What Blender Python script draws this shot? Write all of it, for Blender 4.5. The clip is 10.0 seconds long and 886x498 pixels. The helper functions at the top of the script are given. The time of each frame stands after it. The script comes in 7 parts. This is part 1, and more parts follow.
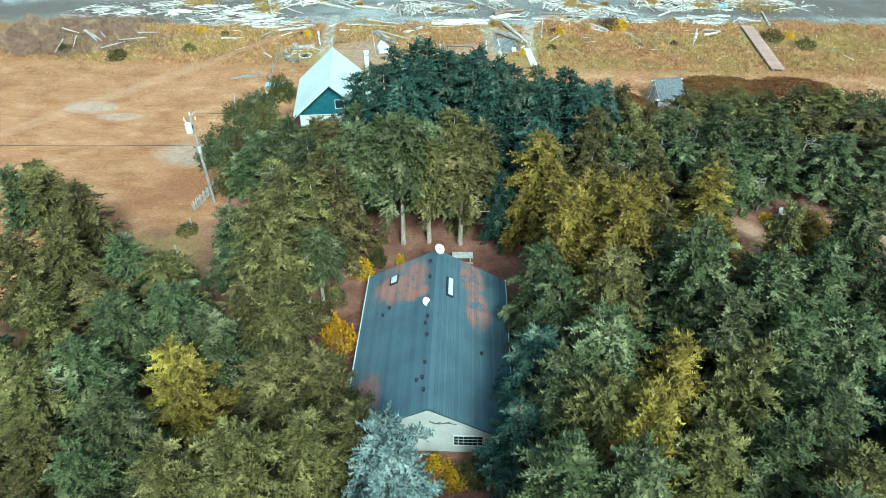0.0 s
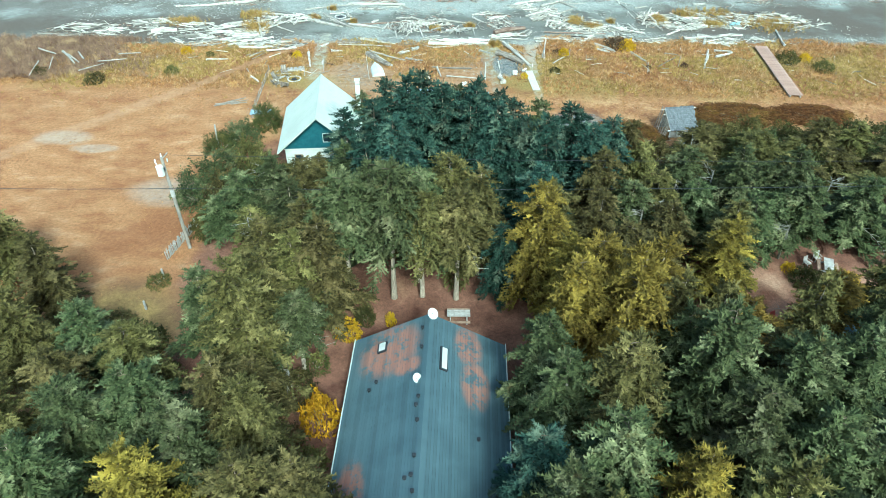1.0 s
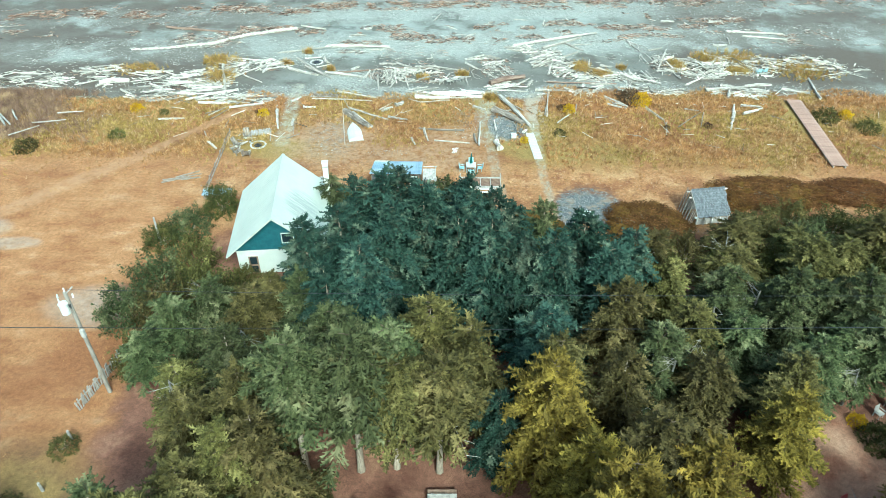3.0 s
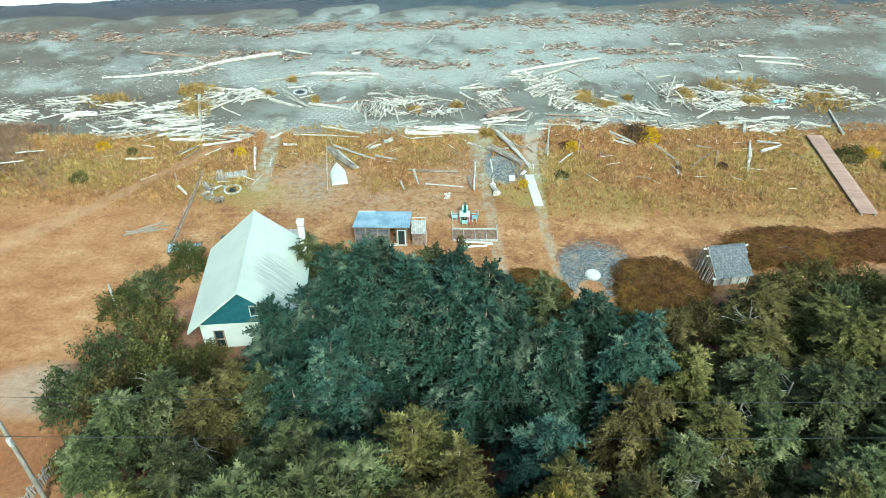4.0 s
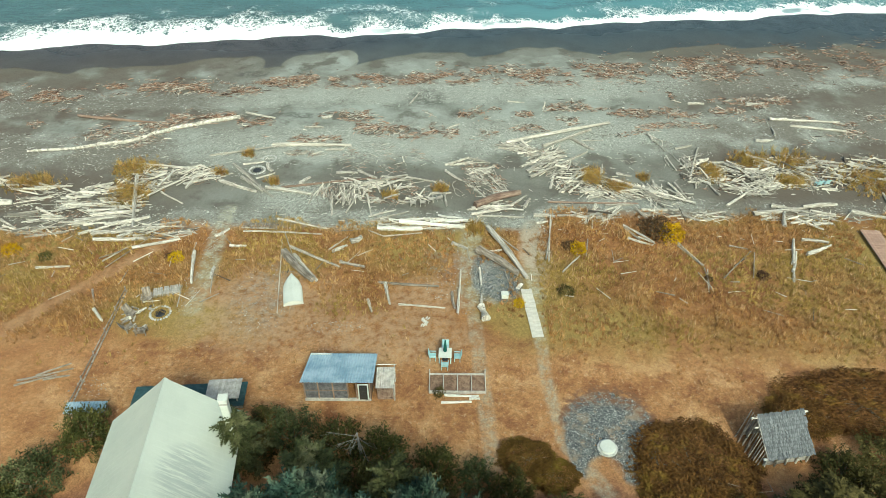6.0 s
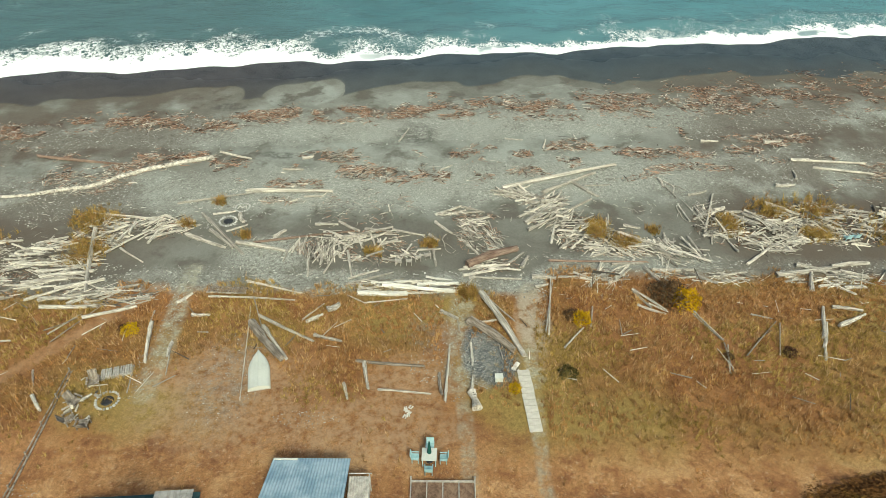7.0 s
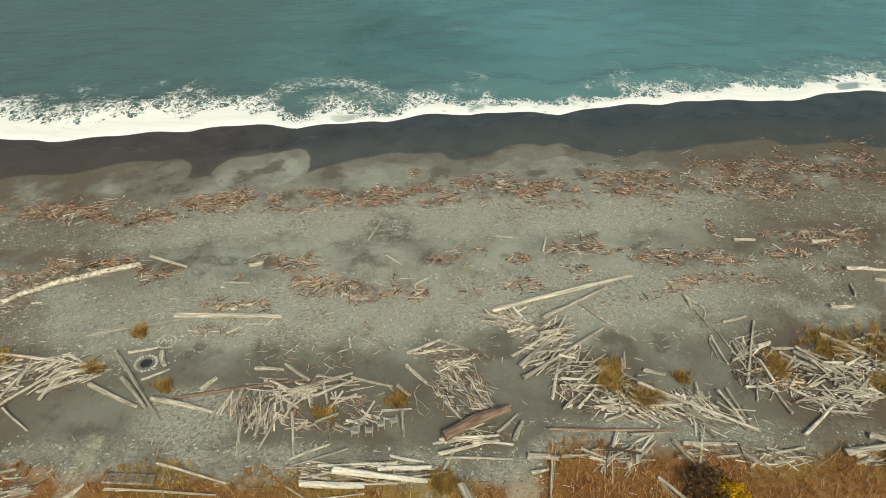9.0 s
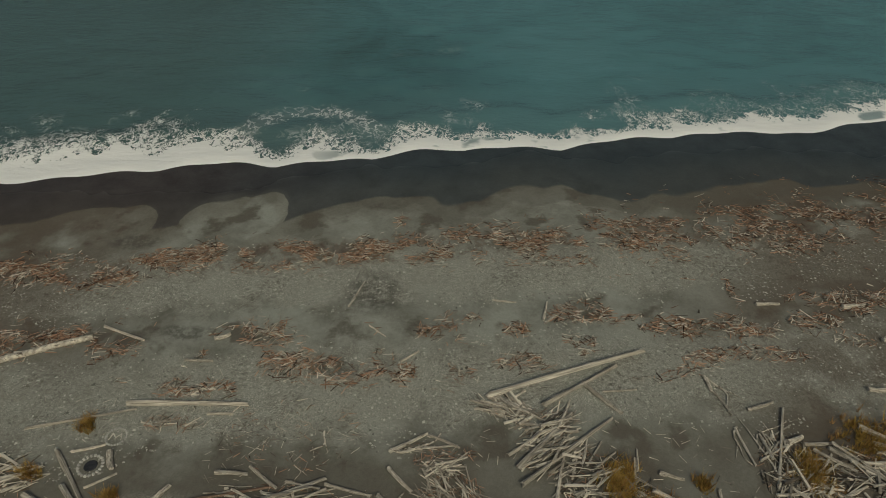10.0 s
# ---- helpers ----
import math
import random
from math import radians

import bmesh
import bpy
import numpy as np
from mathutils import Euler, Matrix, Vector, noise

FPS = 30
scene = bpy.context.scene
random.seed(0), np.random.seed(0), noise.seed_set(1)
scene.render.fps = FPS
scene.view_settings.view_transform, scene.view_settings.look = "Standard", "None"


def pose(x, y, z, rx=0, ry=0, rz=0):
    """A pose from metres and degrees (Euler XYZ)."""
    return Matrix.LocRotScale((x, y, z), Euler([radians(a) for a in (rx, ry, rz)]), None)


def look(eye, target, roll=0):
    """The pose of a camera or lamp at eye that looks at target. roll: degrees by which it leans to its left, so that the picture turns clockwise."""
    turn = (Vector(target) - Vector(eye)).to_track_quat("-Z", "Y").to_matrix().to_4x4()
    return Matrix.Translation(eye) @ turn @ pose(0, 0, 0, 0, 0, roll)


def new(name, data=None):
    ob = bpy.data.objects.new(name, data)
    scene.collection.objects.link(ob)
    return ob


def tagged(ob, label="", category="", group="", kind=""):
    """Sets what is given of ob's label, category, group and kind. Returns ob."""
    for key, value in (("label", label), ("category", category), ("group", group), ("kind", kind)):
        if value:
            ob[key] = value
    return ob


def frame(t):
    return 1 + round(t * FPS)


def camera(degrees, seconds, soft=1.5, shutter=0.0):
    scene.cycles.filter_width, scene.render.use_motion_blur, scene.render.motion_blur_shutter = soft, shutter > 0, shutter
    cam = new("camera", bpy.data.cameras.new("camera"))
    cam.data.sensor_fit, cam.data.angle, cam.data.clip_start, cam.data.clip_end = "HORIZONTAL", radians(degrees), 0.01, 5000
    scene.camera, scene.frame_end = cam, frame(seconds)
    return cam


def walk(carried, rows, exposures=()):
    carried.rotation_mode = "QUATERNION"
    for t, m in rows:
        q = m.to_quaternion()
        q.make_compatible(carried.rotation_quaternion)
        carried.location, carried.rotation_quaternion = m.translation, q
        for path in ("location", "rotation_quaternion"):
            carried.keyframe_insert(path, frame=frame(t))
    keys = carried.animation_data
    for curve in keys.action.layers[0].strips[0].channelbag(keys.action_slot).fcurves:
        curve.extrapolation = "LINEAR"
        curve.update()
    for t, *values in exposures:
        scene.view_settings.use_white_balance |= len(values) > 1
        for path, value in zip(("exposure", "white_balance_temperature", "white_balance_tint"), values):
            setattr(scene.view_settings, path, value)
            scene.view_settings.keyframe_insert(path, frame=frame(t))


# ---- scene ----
cam = camera(65.5, 10.0, 0.5)
# seconds, eye, yaw, pitch, roll
PATH = [
    (0, 0.829, 1.113, 40.100, 1.488, -38.718, 0.517),
    (0.5, 0.970, 4.591, 40.205, 1.536, -38.693, 0.554),
    (1, 1.108, 8.325, 40.337, 1.541, -38.696, 0.578),
    (1.5, 1.254, 12.268, 40.486, 1.517, -38.714, 0.589),
    (2, 1.421, 16.378, 40.639, 1.478, -38.736, 0.588),
    (2.5, 1.617, 20.615, 40.792, 1.434, -38.753, 0.578),
    (4, 2.424, 33.807, 41.181, 1.354, -38.720, 0.498),
    (4.5, 2.773, 38.298, 41.279, 1.362, -38.670, 0.459),
    (5, 3.162, 42.820, 41.360, 1.391, -38.603, 0.417),
    (5.5, 3.584, 47.367, 41.429, 1.442, -38.519, 0.372),
    (7, 4.990, 61.205, 41.605, 1.683, -38.236, 0.232),
    (7.5, 5.470, 65.899, 41.681, 1.773, -38.161, 0.187),
    (8, 5.935, 70.640, 41.782, 1.852, -38.116, 0.147),
    (8.5, 6.366, 75.422, 41.923, 1.908, -38.116, 0.111),
    (9, 6.748, 80.233, 42.118, 1.928, -38.177, 0.080),
    (9.5, 7.058, 85.049, 42.383, 1.896, -38.318, 0.057),
    (10, 7.274, 89.828, 42.739, 1.793, -38.561, 0.042),
]
# the film darkens and cools on the way
LIGHTING = [(0, 1.04, 4650, -20), (1, 1.06, 4780, -20), (2.5, 1.08, 4950, -19), (4.5, 0.77, 5250, -18), (5.5, 0.54, 5780, -16), (7, 0.22, 6450, -8), (7.5, 0.12, 6650, -6), (8, 0.01, 6850, -5), (8.5, -0.05, 7000, -4), (9, -0.14, 7100, -4), (9.5, -0.44, 7100, -2), (10, -1.32, 7050, -1)]
walk(cam, [(t, pose(x, y, z, 90 + pitch, 0, yaw) @ pose(0, 0, 0, 0, 0, roll)) for t, x, y, z, yaw, pitch, roll in PATH], LIGHTING)

# ---- light ----
world = bpy.data.worlds.new("sky")
scene.world = world
world.use_nodes = True
wn = world.node_tree
sky = wn.nodes.new("ShaderNodeTexSky")
sky.sky_type = "NISHITA"
sky.sun_disc = False
sky.sun_elevation = radians(42)
sky.sun_rotation = radians(162)
sky.air_density, sky.dust_density, sky.ozone_density = 1.0, 6.0, 1.0
wn.links.new(sky.outputs[0], wn.nodes["Background"].inputs[0])
wn.nodes["Background"].inputs[1].default_value = 0.135
sun = new("sun", bpy.data.lights.new("sun", "SUN"))
sun.data.energy, sun.data.angle, sun.data.color = 2.0, radians(9), (1.0, 0.95, 0.86)
sun.matrix_world = look((18, -57, 54), (0, 0, 0))


# ---- materials ----
def mat(name, rough=0.8, spec=0.3, metal=0.0):
    m = bpy.data.materials.new(name)
    m.use_nodes = True
    b = m.node_tree.nodes["Principled BSDF"]
    b.inputs["Roughness"].default_value = rough
    b.inputs["Specular IOR Level"].default_value = spec
    b.inputs["Metallic"].default_value = metal
    return m


class Nodes:
    """Short ways to add nodes to a material."""

    def __init__(self, m):
        self.m, self.t = m, m.node_tree
        self.bsdf = self.t.nodes["Principled BSDF"]

    def put(self, socket, value):
        if isinstance(value, bpy.types.NodeSocket):
            self.t.links.new(value, socket)
        elif isinstance(value, (tuple, list)) and len(value) == 3 and socket.type == "RGBA":
            socket.default_value = (*value, 1)
        else:
            socket.default_value = value

    def math(self, op, a, b=0.0, clamp=False):
        n = self.t.nodes.new("ShaderNodeMath")
        n.operation, n.use_clamp = op, clamp
        self.put(n.inputs[0], a)
        self.put(n.inputs[1], b)
        return n.outputs[0]

    def step(self, x, lo, hi):
        n = self.t.nodes.new("ShaderNodeMapRange")
        n.interpolation_type = "SMOOTHSTEP"
        self.put(n.inputs[0], x)
        self.put(n.inputs[1], lo)
        self.put(n.inputs[2], hi)
        return n.outputs[0]

    def noise(self, scale, detail=4.0, rough=0.6, vec=None, distort=0.0, out=0):
        n = self.t.nodes.new("ShaderNodeTexNoise")
        n.inputs["Scale"].default_value, n.inputs["Detail"].default_value = scale, detail
        n.inputs["Roughness"].default_value, n.inputs["Distortion"].default_value = rough, distort
        self.put(n.inputs["Vector"], vec if vec is not None else self.place())
        return n.outputs[out]

    def voronoi(self, scale, vec=None, out=0, feature="F1"):
        n = self.t.nodes.new("ShaderNodeTexVoronoi")
        n.feature = feature
        n.inputs["Scale"].default_value = scale
        self.put(n.inputs["Vector"], vec if vec is not None else self.place())
        return n.outputs[out]

    def place(self):
        return self.t.nodes.new("ShaderNodeNewGeometry").outputs["Position"]

    def local(self):
        return self.t.nodes.new("ShaderNodeTexCoord").outputs["Object"]

    def island(self):
        return self.t.nodes.new("ShaderNodeNewGeometry").outputs["Random Per Island"]

    def whim(self):
        return self.t.nodes.new("ShaderNodeObjectInfo").outputs["Random"]

    def xyz(self, v):
        n = self.t.nodes.new("ShaderNodeSeparateXYZ")
        self.put(n.inputs[0], v)
        return n.outputs

    def scaled(self, v, s):
        n = self.t.nodes.new("ShaderNodeVectorMath")
        n.operation = "MULTIPLY"
        self.put(n.inputs[0], v)
        n.inputs[1].default_value = s
        return n.outputs[0]

    def mix(self, f, a, b, kind="MIX"):
        n = self.t.nodes.new("ShaderNodeMix")
        n.data_type, n.blend_type = "RGBA", kind
        self.put(n.inputs[0], f)
        self.put(n.inputs[6], a)
        self.put(n.inputs[7], b)
        return n.outputs[2]

    def ramp(self, f, *stops):
        n = self.t.nodes.new("ShaderNodeValToRGB")
        e = n.color_ramp.elements
        while len(e) < len(stops):
            e.new(0.5)
        for el, (p, c) in zip(e, stops):
            el.position, el.color = p, (*c, 1)
        self.put(n.inputs[0], f)
        return n.outputs[0]

    def bump(self, height, strength=0.5, distance=0.05):
        n = self.t.nodes.new("ShaderNodeBump")
        n.inputs["Strength"].default_value, n.inputs["Distance"].default_value = strength, distance
        self.put(n.inputs["Height"], height)
        self.t.links.new(n.outputs[0], self.bsdf.inputs["Normal"])

    def color(self, c):
        self.put(self.bsdf.inputs["Base Color"], c)


def foliage(name, dark, light, tip, spread=0.5, rust=None):
    m = mat(name, 0.7, 0.12)
    n = Nodes(m)
    c = n.mix(n.math("ADD", n.math("MULTIPLY", n.island(), 0.55), n.math("MULTIPLY", n.step(n.noise(1.3, 4, 0.65), 0.32, 0.68), 0.5)), dark, light)
    c = n.mix(n.step(n.noise(0.5, 4, 0.65), 0.5, 0.7), c, tip)
    if rust:
        c = n.mix(n.math("MULTIPLY", n.step(n.noise(0.8, 5, 0.7), 0.6, 0.74), 0.4), c, rust)
    v = n.math("ADD", 1.0 - spread / 2, n.math("MULTIPLY", n.whim(), spread))
    h = n.t.nodes.new("ShaderNodeHueSaturation")
    n.put(h.inputs["Value"], v)
    n.put(h.inputs["Hue"], n.math("ADD", 0.485, n.math("MULTIPLY", n.whim(), 0.03)))
    n.put(h.inputs["Color"], c)
    n.color(h.outputs[0])
    tr = n.t.nodes.new("ShaderNodeBsdfTranslucent")
    n.t.links.new(h.outputs[0], tr.inputs[0])
    mixs = n.t.nodes.new("ShaderNodeMixShader")
    mixs.inputs[0].default_value = 0.12
    n.t.links.new(n.bsdf.outputs[0], mixs.inputs[1])
    n.t.links.new(tr.outputs[0], mixs.inputs[2])
    n.t.links.new(mixs.outputs[0], n.t.nodes["Material Output"].inputs[0])
    return m


def chips(name, dark, light, blotch):
    """Loose small pieces, each of its own shade."""
    m = mat(name, 0.85, 0.2)
    n = Nodes(m)
    c = n.ramp(n.island(), (0.0, dark), (0.75, light), (1.0, tuple(min(0.82, v * 1.35) for v in light)))
    n.color(n.mix(n.math("MULTIPLY", n.step(n.noise(0.7, 4, 0.65), 0.55, 0.72), 0.6), c, blotch))
    return m


def speckled(name, a, b, scale=6.0, rough=0.8, spec=0.3, metal=0.0, bump=0.3, fine=40.0, obj=0.25, stretch=(1, 1, 1)):
    """A plain weathered surface with large stains, fine grain and a little change from piece to piece."""
    m = mat(name, rough, spec, metal)
    n = Nodes(m)
    v = n.scaled(n.local(), stretch)
    c = n.mix(n.step(n.noise(scale, 5, 0.65, v), 0.3, 0.7), a, b)
    g = n.noise(fine, 3, 0.6, v)
    c = n.mix(0.35, c, n.ramp(g, (0.3, (0.25, 0.25, 0.25)), (0.7, (0.8, 0.8, 0.8))), "OVERLAY")
    if obj:
        k = n.math("ADD", 1 - obj / 2, n.math("MULTIPLY", n.whim(), obj))
        h = n.t.nodes.new("ShaderNodeHueSaturation")
        n.put(h.inputs["Value"], k)
        n.put(h.inputs["Color"], c)
        c = h.outputs[0]
    n.color(c)
    n.bump(g, bump, 0.02)
    return m


LEAF = {
    "blue": foliage("spruce_needles", (0.008, 0.02, 0.014), (0.052, 0.088, 0.06), (0.145, 0.17, 0.11), 0.5, (0.1, 0.07, 0.028)),
    "silver": foliage("silver_blue_needles", (0.04, 0.06, 0.052), (0.19, 0.23, 0.2), (0.3, 0.34, 0.29), 0.1),
    "green": foliage("fir_needles", (0.02, 0.027, 0.01), (0.108, 0.118, 0.045), (0.225, 0.22, 0.104), 0.5, (0.16, 0.09, 0.03)),
    "olive": foliage("olive_needles", (0.029, 0.027, 0.009), (0.142, 0.122, 0.036), (0.26, 0.215, 0.076), 0.5, (0.13, 0.068, 0.026)),
    "gold": foliage("golden_needles", (0.05, 0.038, 0.008), (0.215, 0.153, 0.027), (0.35, 0.25, 0.042), 0.5, (0.117, 0.0715, 0.0195)),
    "shrub": foliage("shrub_leaves", (0.024, 0.029, 0.009), (0.11, 0.104, 0.03), (0.18, 0.152, 0.045)),
    "salal": foliage("bronze_leaves", (0.034, 0.016, 0.006), (0.19, 0.096, 0.025), (0.2, 0.125, 0.024), 0.1),
    "broom": foliage("yellow_blossom", (0.24, 0.14, 0.01), (0.66, 0.4, 0.01), (0.7, 0.45, 0.012)),
    "blonde": foliage("dry_beach_grass", (0.1, 0.055, 0.016), (0.64, 0.405, 0.145), (0.6, 0.4, 0.145)),
    "russet": foliage("russet_grass", (0.085, 0.034, 0.013), (0.52, 0.25, 0.1), (0.5, 0.29, 0.11)),
}
BARK = speckled("bark", (0.2, 0.155, 0.11), (0.4, 0.34, 0.26), 3, 0.9, 0.1, stretch=(3, 3, 0.5))
DARKBARK = speckled("dark_twigs", (0.06, 0.045, 0.03), (0.14, 0.11, 0.08), 4, 0.9, 0.1)
DEADWOOD = speckled("bare_grey_twigs", (0.17, 0.155, 0.125), (0.31, 0.285, 0.24), 4, 0.9, 0.1)


def weathered(name, a, b, crack, obj=0.45):
    """Old wood with long grain and dark cracks along x."""
    m = mat(name, 0.9, 0.15)
    n = Nodes(m)
    p = n.local()
    v = n.scaled(p, (3, 1.6, 1.6))
    c = n.mix(n.step(n.noise(1.2, 4, 0.6, v), 0.3, 0.7), a, b)
    g = n.noise(3.0, 4, 0.7, n.scaled(p, (0.8, 2.2, 2.2)))
    c = n.mix(n.step(g, 0.47, 0.36), c, crack)
    c = n.mix(n.math("MULTIPLY", n.step(n.noise(1.0, 3, 0.5, n.place()), 0.5, 0.7), 0.5), c, a)
    h = n.t.nodes.new("ShaderNodeHueSaturation")
    n.put(h.inputs["Value"], n.math("ADD", 1 - obj / 2, n.math("MULTIPLY", n.whim(), obj)))
    n.put(h.inputs["Color"], c)
    n.color(h.outputs[0])
    n.bump(g, 0.7, 0.04)
    return m


DRIFT = weathered("bleached_driftwood", (0.29, 0.26, 0.215), (0.64, 0.6, 0.515), (0.075, 0.062, 0.05), 0.5)
DRIFT_RED = weathered("red_rotten_wood", (0.18, 0.115, 0.085), (0.34, 0.25, 0.19), (0.07, 0.045, 0.035))
DRIFT_DARK = weathered("old_dark_timber", (0.16, 0.13, 0.1), (0.4, 0.35, 0.29), (0.06, 0.05, 0.04))
DRIFT_WHITE = weathered("sun_white_driftwood", (0.48, 0.46, 0.4), (0.73, 0.71, 0.64), (0.25, 0.225, 0.19), 0.25)
WHITE = speckled("white_paint", (0.52, 0.535, 0.47), (0.6, 0.615, 0.545), 0.6, 0.6, 0.3, obj=0)
CREAM = speckled("cream_wall_paint", (0.38, 0.375, 0.33), (0.46, 0.45, 0.4), 0.8, 0.7, 0.2, obj=0)
TEAL = speckled("teal_board", (0.02, 0.08, 0.095), (0.035, 0.11, 0.125), 2, 0.6, 0.3, obj=0)
BROWN = speckled("weathered_brown_board", (0.2, 0.13, 0.09), (0.33, 0.23, 0.16), 3, 0.85, 0.15, stretch=(1, 1, 0.3))
GREYWOOD = speckled("silver_grey_wood", (0.3, 0.28, 0.25), (0.48, 0.45, 0.4), 3, 0.85, 0.15)
DARK = speckled("dark_rubber", (0.015, 0.018, 0.02), (0.04, 0.04, 0.045), 4, 0.6, 0.3)
STONE = speckled("beach_stone", (0.3, 0.3, 0.28), (0.55, 0.54, 0.5), 5, 0.85, 0.2, obj=0.5)
GLASS = mat("window_glass", 0.05, 0.8)
GLASS.node_tree.nodes["Principled BSDF"].inputs["Base Color"].default_value = (0.02, 0.03, 0.035, 1)


# ---- helpers for meshes ----
def mesh_of(name, verts, faces, material, smooth=False):
    me = bpy.data.meshes.new(name)
    me.from_pydata([tuple(v) for v in verts], [], [tuple(f) for f in faces])
    me.materials.append(material)
    if smooth:
        me.polygons.foreach_set("use_smooth", [True] * len(me.polygons))
    me.update()
    return me


def part(name, bm, material, parent=None, label="", m=None):
    me = bpy.data.meshes.new(name)
    bm.to_mesh(me)
    bm.free()
    me.materials.append(material)
    ob = new(name, me)
    if parent:
        ob.parent = parent
    if m is not None:
        ob.matrix_local = m
    if label:
        ob["label"] = label
    return ob


def base(name, m, label, category, group="", kind=""):
    ob = new(name)
    ob.empty_display_size = 0.3
    ob.matrix_world = m
    return tagged(ob, label, category, group, kind)


def box(sx, sy, sz, at=(0, 0, 0), bevel=0.0, turn=None):
    bm = bmesh.new()
    bmesh.ops.create_cube(bm, size=1.0, matrix=Matrix.Diagonal((sx, sy, sz, 1)))
    if bevel:
        bmesh.ops.bevel(bm, geom=bm.edges[:], offset=bevel, segments=1, affect="EDGES")
    if turn is not None:
        bmesh.ops.transform(bm, matrix=turn, verts=bm.verts)
    bmesh.ops.translate(bm, vec=at, verts=bm.verts)
    return bm


def rod(a, b, r1, r2=None, seg=10):
    a, b = Vector(a), Vector(b)
    bm = bmesh.new()
    d = b - a
    m = Matrix.Translation((a + b) / 2) @ d.to_track_quat("Z", "Y").to_matrix().to_4x4()
    bmesh.ops.create_cone(bm, cap_ends=True, segments=seg, radius1=r1, radius2=r1 if r2 is None else r2, depth=d.length, matrix=m)
    return bm


def prism(points, axis, lo, hi):
    """A solid: a flat outline pushed along an axis from lo to hi."""
    bm = bmesh.new()
    ring = []
    for h in (lo, hi):
        ring.append([bm.verts.new({"x": (h, p[0], p[1]), "y": (p[0], h, p[1]), "z": (p[0], p[1], h)}[axis]) for p in points])
    n = len(points)
    bm.faces.new(ring[0][::-1])
    bm.faces.new(ring[1])
    for i in range(n):
        bm.faces.new((ring[0][i], ring[0][(i + 1) % n], ring[1][(i + 1) % n], ring[1][i]))
    bmesh.ops.recalc_face_normals(bm, faces=bm.faces)
    return bm


def slab(a, b, c, d, thick):
    """A board with the four top corners given, its thickness below."""
    p = [Vector(v) for v in (a, b, c, d)]
    nrm = (p[1] - p[0]).cross(p[3] - p[0]).normalized() * thick
    bm = bmesh.new()
    top = [bm.verts.new(v) for v in p]
    low = [bm.verts.new(v - nrm) for v in p]
    bm.faces.new(top)
    bm.faces.new(low[::-1])
    for i in range(4):
        bm.faces.new((top[i], low[i], low[(i + 1) % 4], top[(i + 1) % 4]))
    bmesh.ops.recalc_face_normals(bm, faces=bm.faces)
    return bm


# ---- ground, beach and sea ----
def shore(x):
    """Where the water's edge runs."""
    return 161.8 + 0.157 * x + 0.8 * math.sin(x * 0.21 + 0.6) + 1.3 * abs(math.sin(x * 0.23 + 1 + 0.8 * math.sin(x * 0.07))) + 0.25 * math.sin(x * 0.9)


SEA = -0.85


def height(x, y):
    d = y - (162.5 + 0.157 * x)
    z = 0.0
    if d > -36:
        z = -0.85 * ((d + 36) / 36) ** 1.6 if d < 0 else -0.85 - 0.05 * d
    if y < 150:
        z += 0.12 * noise.noise((x * 0.12, y * 0.12, 1.3)) * min(1, max(0, (y - 60) / 40))
    return max(z, -9)


def spread(lo, hi, a, b, fine, coarse):
    """Steps from lo to hi: fine between a and b, growing outside."""
    out = list(np.arange(a, b + 0.01, fine))
    s, v = fine, a
    while v > lo:
        s = min(s * 1.35, coarse)
        v -= s
        out.insert(0, v)
    s, v = fine, out[-1]
    while v < hi:
        s = min(s * 1.35, coarse)
        v += s
        out.append(v)
    return out


xs = spread(-2200, 2200, -110, 120, 1.6, 220)
ys = spread(-1500, 420, 10, 172, 1.6, 220)
gv = [(x, y, height(x, y)) for y in ys for x in xs]
nx = len(xs)
gf = [(j * nx + i, j * nx + i + 1, (j + 1) * nx + i + 1, (j + 1) * nx + i) for j in range(len(ys) - 1) for i in range(nx - 1)]


